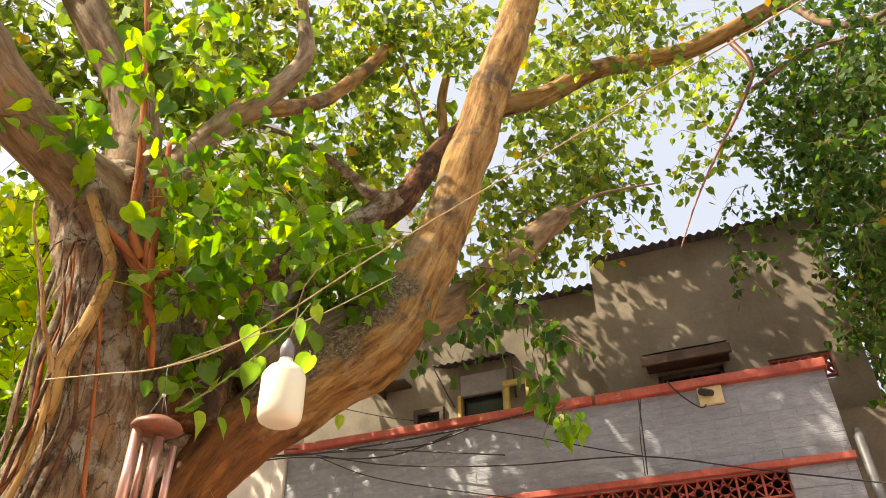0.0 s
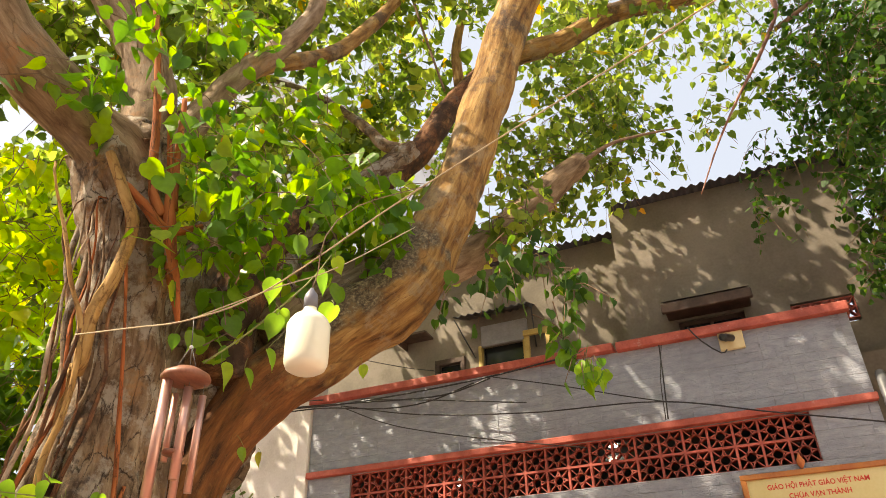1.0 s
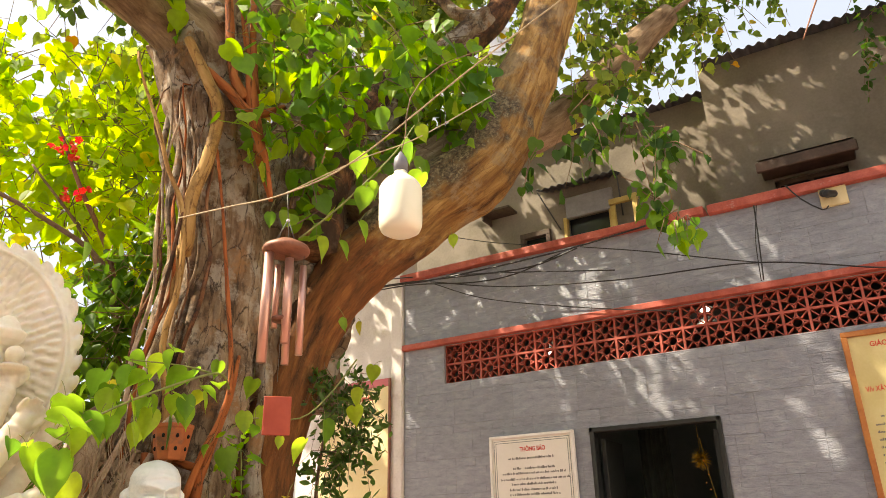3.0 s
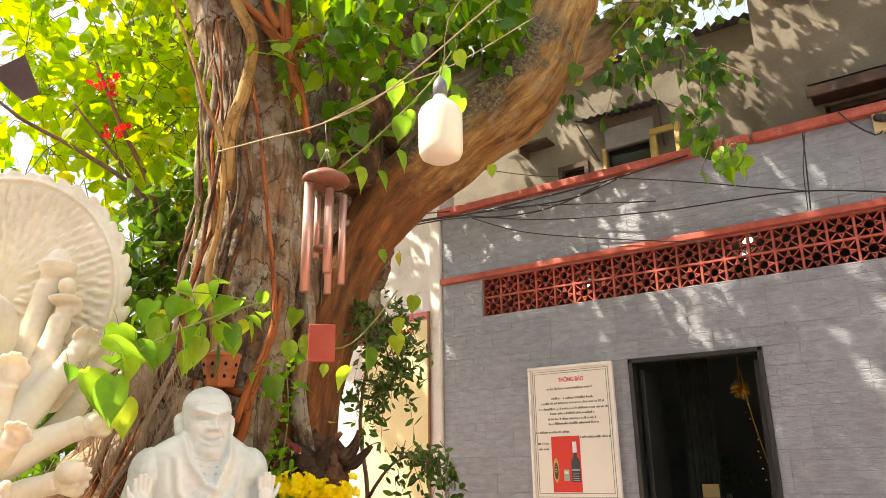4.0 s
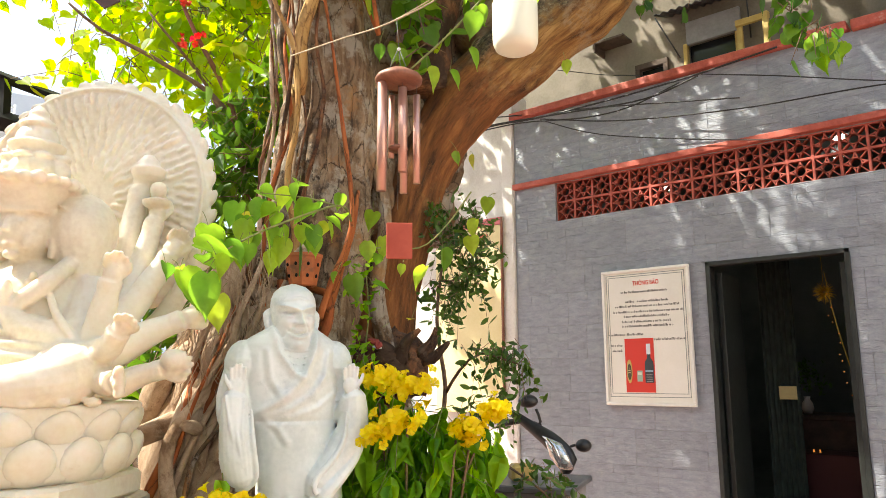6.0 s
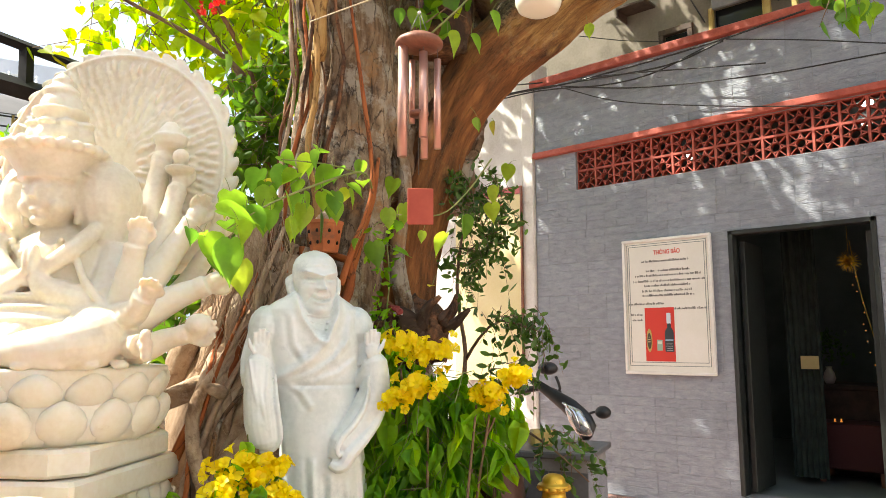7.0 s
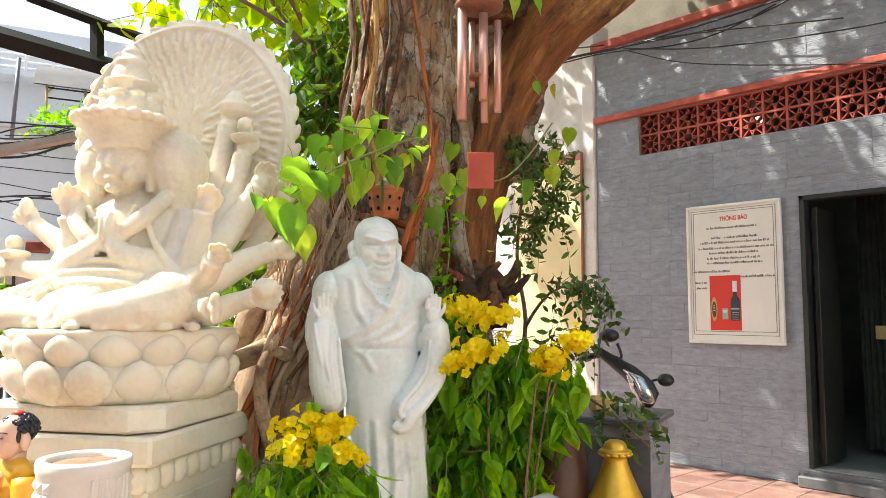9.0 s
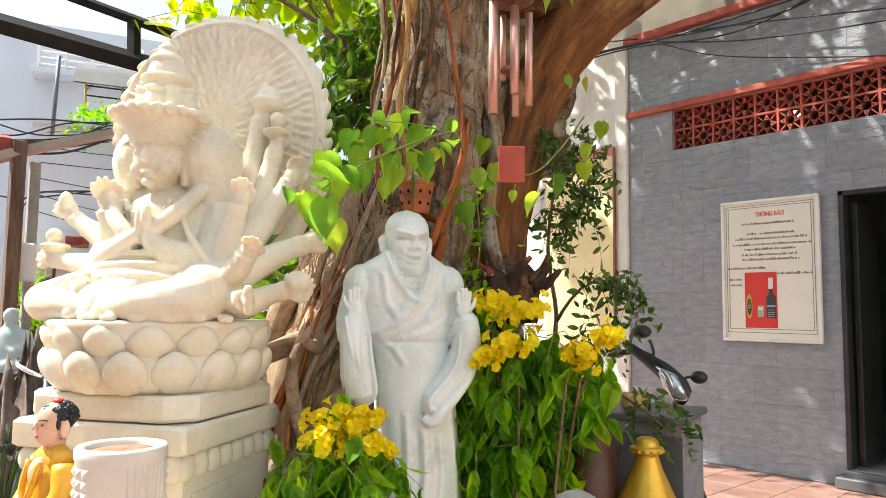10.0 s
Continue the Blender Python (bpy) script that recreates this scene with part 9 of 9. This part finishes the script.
for k_ in (0, 1):
    pp_ = thing("street_pot", (-2.609, -4.483, 1.295), "small pale pot with a green plant on a ledge", "pot", "street pots")
    cpt = Vector((-2.613, -4.501, 1.282)) if k_ == 0 else Vector((-2.593, -4.407, 1.310))
    part("body", Geo().lathe([(0.045, -0.06), (0.06, 0.05), (0.066, 0.055), (0.05, 0.05)], cpt, 16), M_FRAMEW, pp_)
    part("stand", Geo().box((cpt.x - 0.04, cpt.y - 0.04, G), (cpt.x + 0.04, cpt.y + 0.04, cpt.z - 0.06), 0.006), M_BROWNM, pp_, "brown stand", False)
fs = thing("street_plant", (-3.842, -3.634, 2.994), "green plant on a balcony", "plant")
at, way, big, lines, rg = spray([((-6.42, -2.95, 3.80), (0.30, 0.30, 0.12), 26), ((-6.4, -3.05, 3.52), (0.34, 0.34, 0.10), 22), ((-2.613, -4.505, 1.340), (0.07, 0.07, 0.06), 8), ((-2.594, -4.411, 1.374), (0.1, 0.1, 0.06), 12), ((-2.204, -4.501, 1.123), (0.08, 0.08, 0.08), 10), ((-6.3, -2.7, 3.86), (0.25, 0.25, 0.12), 18)], 401, 0.09, droop=0.0, twig_len=0.25, spacing=0.04)
tagged(part("foliage", leaf_mesh("foliage", at, way, big, rg, M_LEAFB, OVAL, OVAL_F), None, fs), kind="stuff")

gs = Geo()
o = Vector((-0.268, -5.018, 1.057))
gs.tube([(0, 0, 0.65), (0, 0, 0.85), (0, 0, 1.0), (0, 0, 1.09)], [0.2, 0.18, 0.14, 0.06], 20, 0.04, flat=0.8).ball((0, -0.01, 1.17), (0.075, 0.085, 0.095), 16).tube([(-0.13, 0, 1.02), (-0.18, -0.06, 0.85), (-0.05, -0.16, 0.82)], [0.06, 0.06, 0.04], 10, 0.04).tube([(0.13, 0, 1.02), (0.18, -0.06, 0.85), (0.05, -0.16, 0.82)], [0.06, 0.06, 0.04], 10, 0.04).tube([(-0.2, -0.05, 0.66), (0, -0.18, 0.66), (0.2, -0.05, 0.66)], [0.08, 0.09, 0.08], 10, 0.04)
solid('statue_stand', Geo().box((-0.13, -0.13, G), (0.13, 0.13, 0.91), 0.015).moved(pose(o.x, o.y, 0, 0, 0, 60)), M_BROWNM, 'dark brown wooden stand under the grey-green figure', 'stand', smooth=False)
gs.moved(Matrix.Translation((0, 0, 1.17)) @ Matrix.Scale(0.5, 4) @ Matrix.Translation((0, 0, -1.17)))
gs.moved(pose(o.x, o.y, 0, 0, 0, 60))
sculpt("small_statue", gs, material("grey_green_stone", [(0.42, 0.52, 0.52), (0.55, 0.64, 0.63)], 6, 0.5, 0.2), "pale grey-green seated stone figure on a block", 0.014, 2)

# covered heap and strap-leaved plant beside the bicycle
def heap(name, at_, r_, h_, mat, label, seed):
    gm = Geo().ball((0, 0, 0), (r_, r_, h_), 40, None, 26)
    vs = []
    for p in gm.v:
        q = Vector(p)
        f_ = 1 + 0.28 * noise.fractal(q * (2.2 / r_) + Vector((seed, 0, 0)), 0.9, 2.1, 4) + 0.10 * math.sin(9 * math.atan2(q.y, q.x) + 4 * q.z / h_)
        vs.append((q.x * f_, q.y * f_, max(0.0, q.z * f_)))
    gm.v = vs
    return solid(name, gm.moved(Matrix.Translation((at_[0], at_[1], G))), mat, label, "cover")


heap("tarp_heap", (0.16, -5.02), 0.20, 0.93, material("brown_tarp", [(0.04, 0.03, 0.026), (0.12, 0.085, 0.065), (0.20, 0.15, 0.12)], 9, 0.7, 0.5), "heap under a crumpled dark brown cloth", 3)
heap("blue_tarp", (0.34, -4.93), 0.13, 0.86, material("pale_blue_sheet", [(0.22, 0.32, 0.40), (0.34, 0.45, 0.53)], 6, 0.45, 0.3), "bundle under a pale blue plastic sheet", 8)
sp2 = thing("strap_leaf_plant", (0.66, -5.2, G), "pot plant with long dark arching strap leaves", "plant")
part("pot", Geo().lathe([(0.07, G), (0.10, 0.28), (0.11, 0.30), (0.09, 0.30)], (0.66, -5.2, 0), 20), M_STONE, sp2, "grey pot")
rl_ = random.Random(61)
for k in range(26):
    a_ = rl_.uniform(0, 2 * math.pi)
    o_ = Vector((math.cos(a_), math.sin(a_), 0))
    ln_ = rl_.uniform(0.14, 0.3)
    h_ = rl_.uniform(0.30, 0.52)
    part("leaf", Geo().tube([(0.66, -5.2, 0.27), Vector((0.66, -5.2, 0.27 + h_ * 0.7)) + o_ * ln_ * 0.35, Vector((0.66, -5.2, 0.27 + h_)) + o_ * ln_ * 0.75, Vector((0.66, -5.2, 0.22 + h_)) + o_ * ln_ * 1.15], [0.006, 0.011, 0.009, 0.002], 6, 0.04, flat=0.25), M_LEAFD if k % 4 else M_BROWNM, sp2)

bk_ = thing("bicycle", (0.327, -5.101, 0.604), "old dark bicycle leaning in the shade", "bicycle")
o = Vector((0.423, -5.132, 0.645))
KF2 = pose(o.x, o.y, 0, 0, 0, 100)
for dx in (0.0, 1.02):
    w_ = part("wheel", Geo().tube([(dx + 0.33 * math.cos(a), 0, G + 0.34 + 0.33 * math.sin(a)) for a in np.linspace(0, 2 * np.pi, 37)], 0.016, 8, smooth=False).moved(KF2), M_BLACK, bk_)
    sp_ = Geo()
    for i in range(18):
        a = 2 * math.pi * i / 18
        sp_.tube([(dx, 0.01, G + 0.34), (dx + 0.32 * math.cos(a), 0, G + 0.34 + 0.32 * math.sin(a))], 0.0015, 4)
    part("spokes", sp_.moved(KF2), M_CHROME, w_)
part("frame", Geo().tube([(0, 0, 0.31), (0.12, 0, 0.78), (0.60, 0, 0.80), (1.02, 0, 0.31)], 0.016, 8, smooth=False).tube([(0.14, 0, 0.72), (0.52, 0, 0.30), (0.62, 0, 0.86)], 0.016, 8, smooth=False).tube([(0.52, 0, 0.30), (1.02, 0, 0.31)], 0.012, 8).moved(KF2), plain("blue_frame", (0.05, 0.09, 0.14), 0.4), bk_)
part("saddle", Geo().ball((0.64, 0, 0.90), (0.13, 0.07, 0.04)).moved(KF2), M_BROWNM, bk_)
part("handlebar", Geo().tube([(0.12, -0.27, 0.98), (0.08, -0.15, 0.96), (0.12, 0, 0.92), (0.08, 0.15, 0.96), (0.12, 0.27, 0.98)], 0.012, 8).moved(KF2), M_CHROME, bk_)

# things seen in the dark room
al = thing("altar_cabinet", (2.35, 2.2, 0.09), "dark wooden altar cabinet in the room", "cabinet")
part("body", Geo().box((1.95, 1.6, 0.085), (2.75, 2.2, 0.85), 0.01), M_BROWNM, al, "", False)
part("top", Geo().box((1.92, 1.57, 0.85), (2.78, 2.23, 0.89), 0.006), M_BROWNM, al, "", False)
solid("paper_notice", Geo().box((2.10, 0.84, 1.05), (2.24, 0.845, 1.16)), M_YSIGN, "small yellow paper before the dark green sheet", "paper", smooth=False)
vs_ = thing("vase", (2.09, 1.8, 0.89), "small pale vase with flowers on the altar", "vase")
part("body", Geo().lathe([(0.035, 0.89), (0.055, 0.94), (0.045, 0.99), (0.022, 1.03), (0.03, 1.05)], (2.09, 1.8, 0), 20), M_FRAMEW, vs_)
at, way, big, lines, rg = spray([((2.09, 1.78, 1.24), (0.16, 0.1, 0.14), 26)], 402, 0.05, droop=0, twig_len=0.2, spacing=0.03)
tagged(part("foliage", leaf_mesh("foliage", at, way, big, rg, M_LEAFD, OVAL, OVAL_F), None, vs_), kind="stuff")
ot_ = thing("offering_table", (2.35, 1.35, 0.09), "low table under a dark red cloth before the altar", "table")
part("cloth", Geo().box((2.10, 1.15, 0.20), (2.62, 1.55, 0.585), 0.012), plain("dark_red_cloth", (0.07, 0.012, 0.013), 0.7), ot_, "dark red cloth", False)
for x_, y_ in ((2.13, 1.18), (2.59, 1.18), (2.13, 1.52), (2.59, 1.52)):
    part("leg", Geo().box((x_ - 0.02, y_ - 0.02, 0.085), (x_ + 0.02, y_ + 0.02, 0.20)), M_WOODR, ot_, "", False)
tn_ = thing("tinsel_ball", (2.53, 0.78, 1.96), "shaggy gold tinsel ball hanging inside the door", "ornament")
rr = random.Random(31)
g = Geo()
for i in range(150):
    d_ = Vector((rr.gauss(0, 1), rr.gauss(0, 1), rr.gauss(0, 1))).normalized()
    g.tube([Vector((2.53, 0.78, 1.93)) + d_ * 0.01, Vector((2.53, 0.78, 1.925)) + d_ * rr.uniform(0.06, 0.10)], [0.003, 0.0012], 4)
tagged(part("strands", g, M_GOLD, tn_), kind="stuff")
part("cord", Geo().tube([(2.53, 0.78, 1.93), (2.53, 0.78, 2.5)], 0.002, 5), M_GOLD, tn_)
lt = thing("string_lights", (2.72, 0.7, 1.2), "string of small gold lights and tinsel inside the door", "lights")
rr = random.Random(12)
part("wire", Geo().tube([(2.55, 0.75, 2.1), (2.60, 0.75, 1.7), (2.72, 0.72, 1.1), (2.75, 0.72, 0.75)], 0.003, 5), M_GOLD, lt)
glow_ = plain("warm_led", (0.9, 0.30, 0.05), 0.4, emit=0.35)
for i in range(16):
    t_ = i / 15
    part("led", Geo().ball((2.56 + 0.18 * t_ + rr.uniform(-0.03, 0.03), 0.74, 1.9 - 1.2 * t_ + rr.uniform(-0.03, 0.03)), 0.005, 6, rings=5), glow_, lt)
for x_ in (2.225, 2.275):
    solid("altar_lamp", Geo().lathe([(0.009, 0.585), (0.010, 0.589), (0.004, 0.594), (0.007, 0.601), (0.005, 0.609), (0.001, 0.612)], (x_, 1.3, 0), 12), glow_, "tiny warm lamp on the offering table", "lamp", "altar lamps")



# ---- small pieces of wall and paving ----
lay_tiles()
lay_paving()
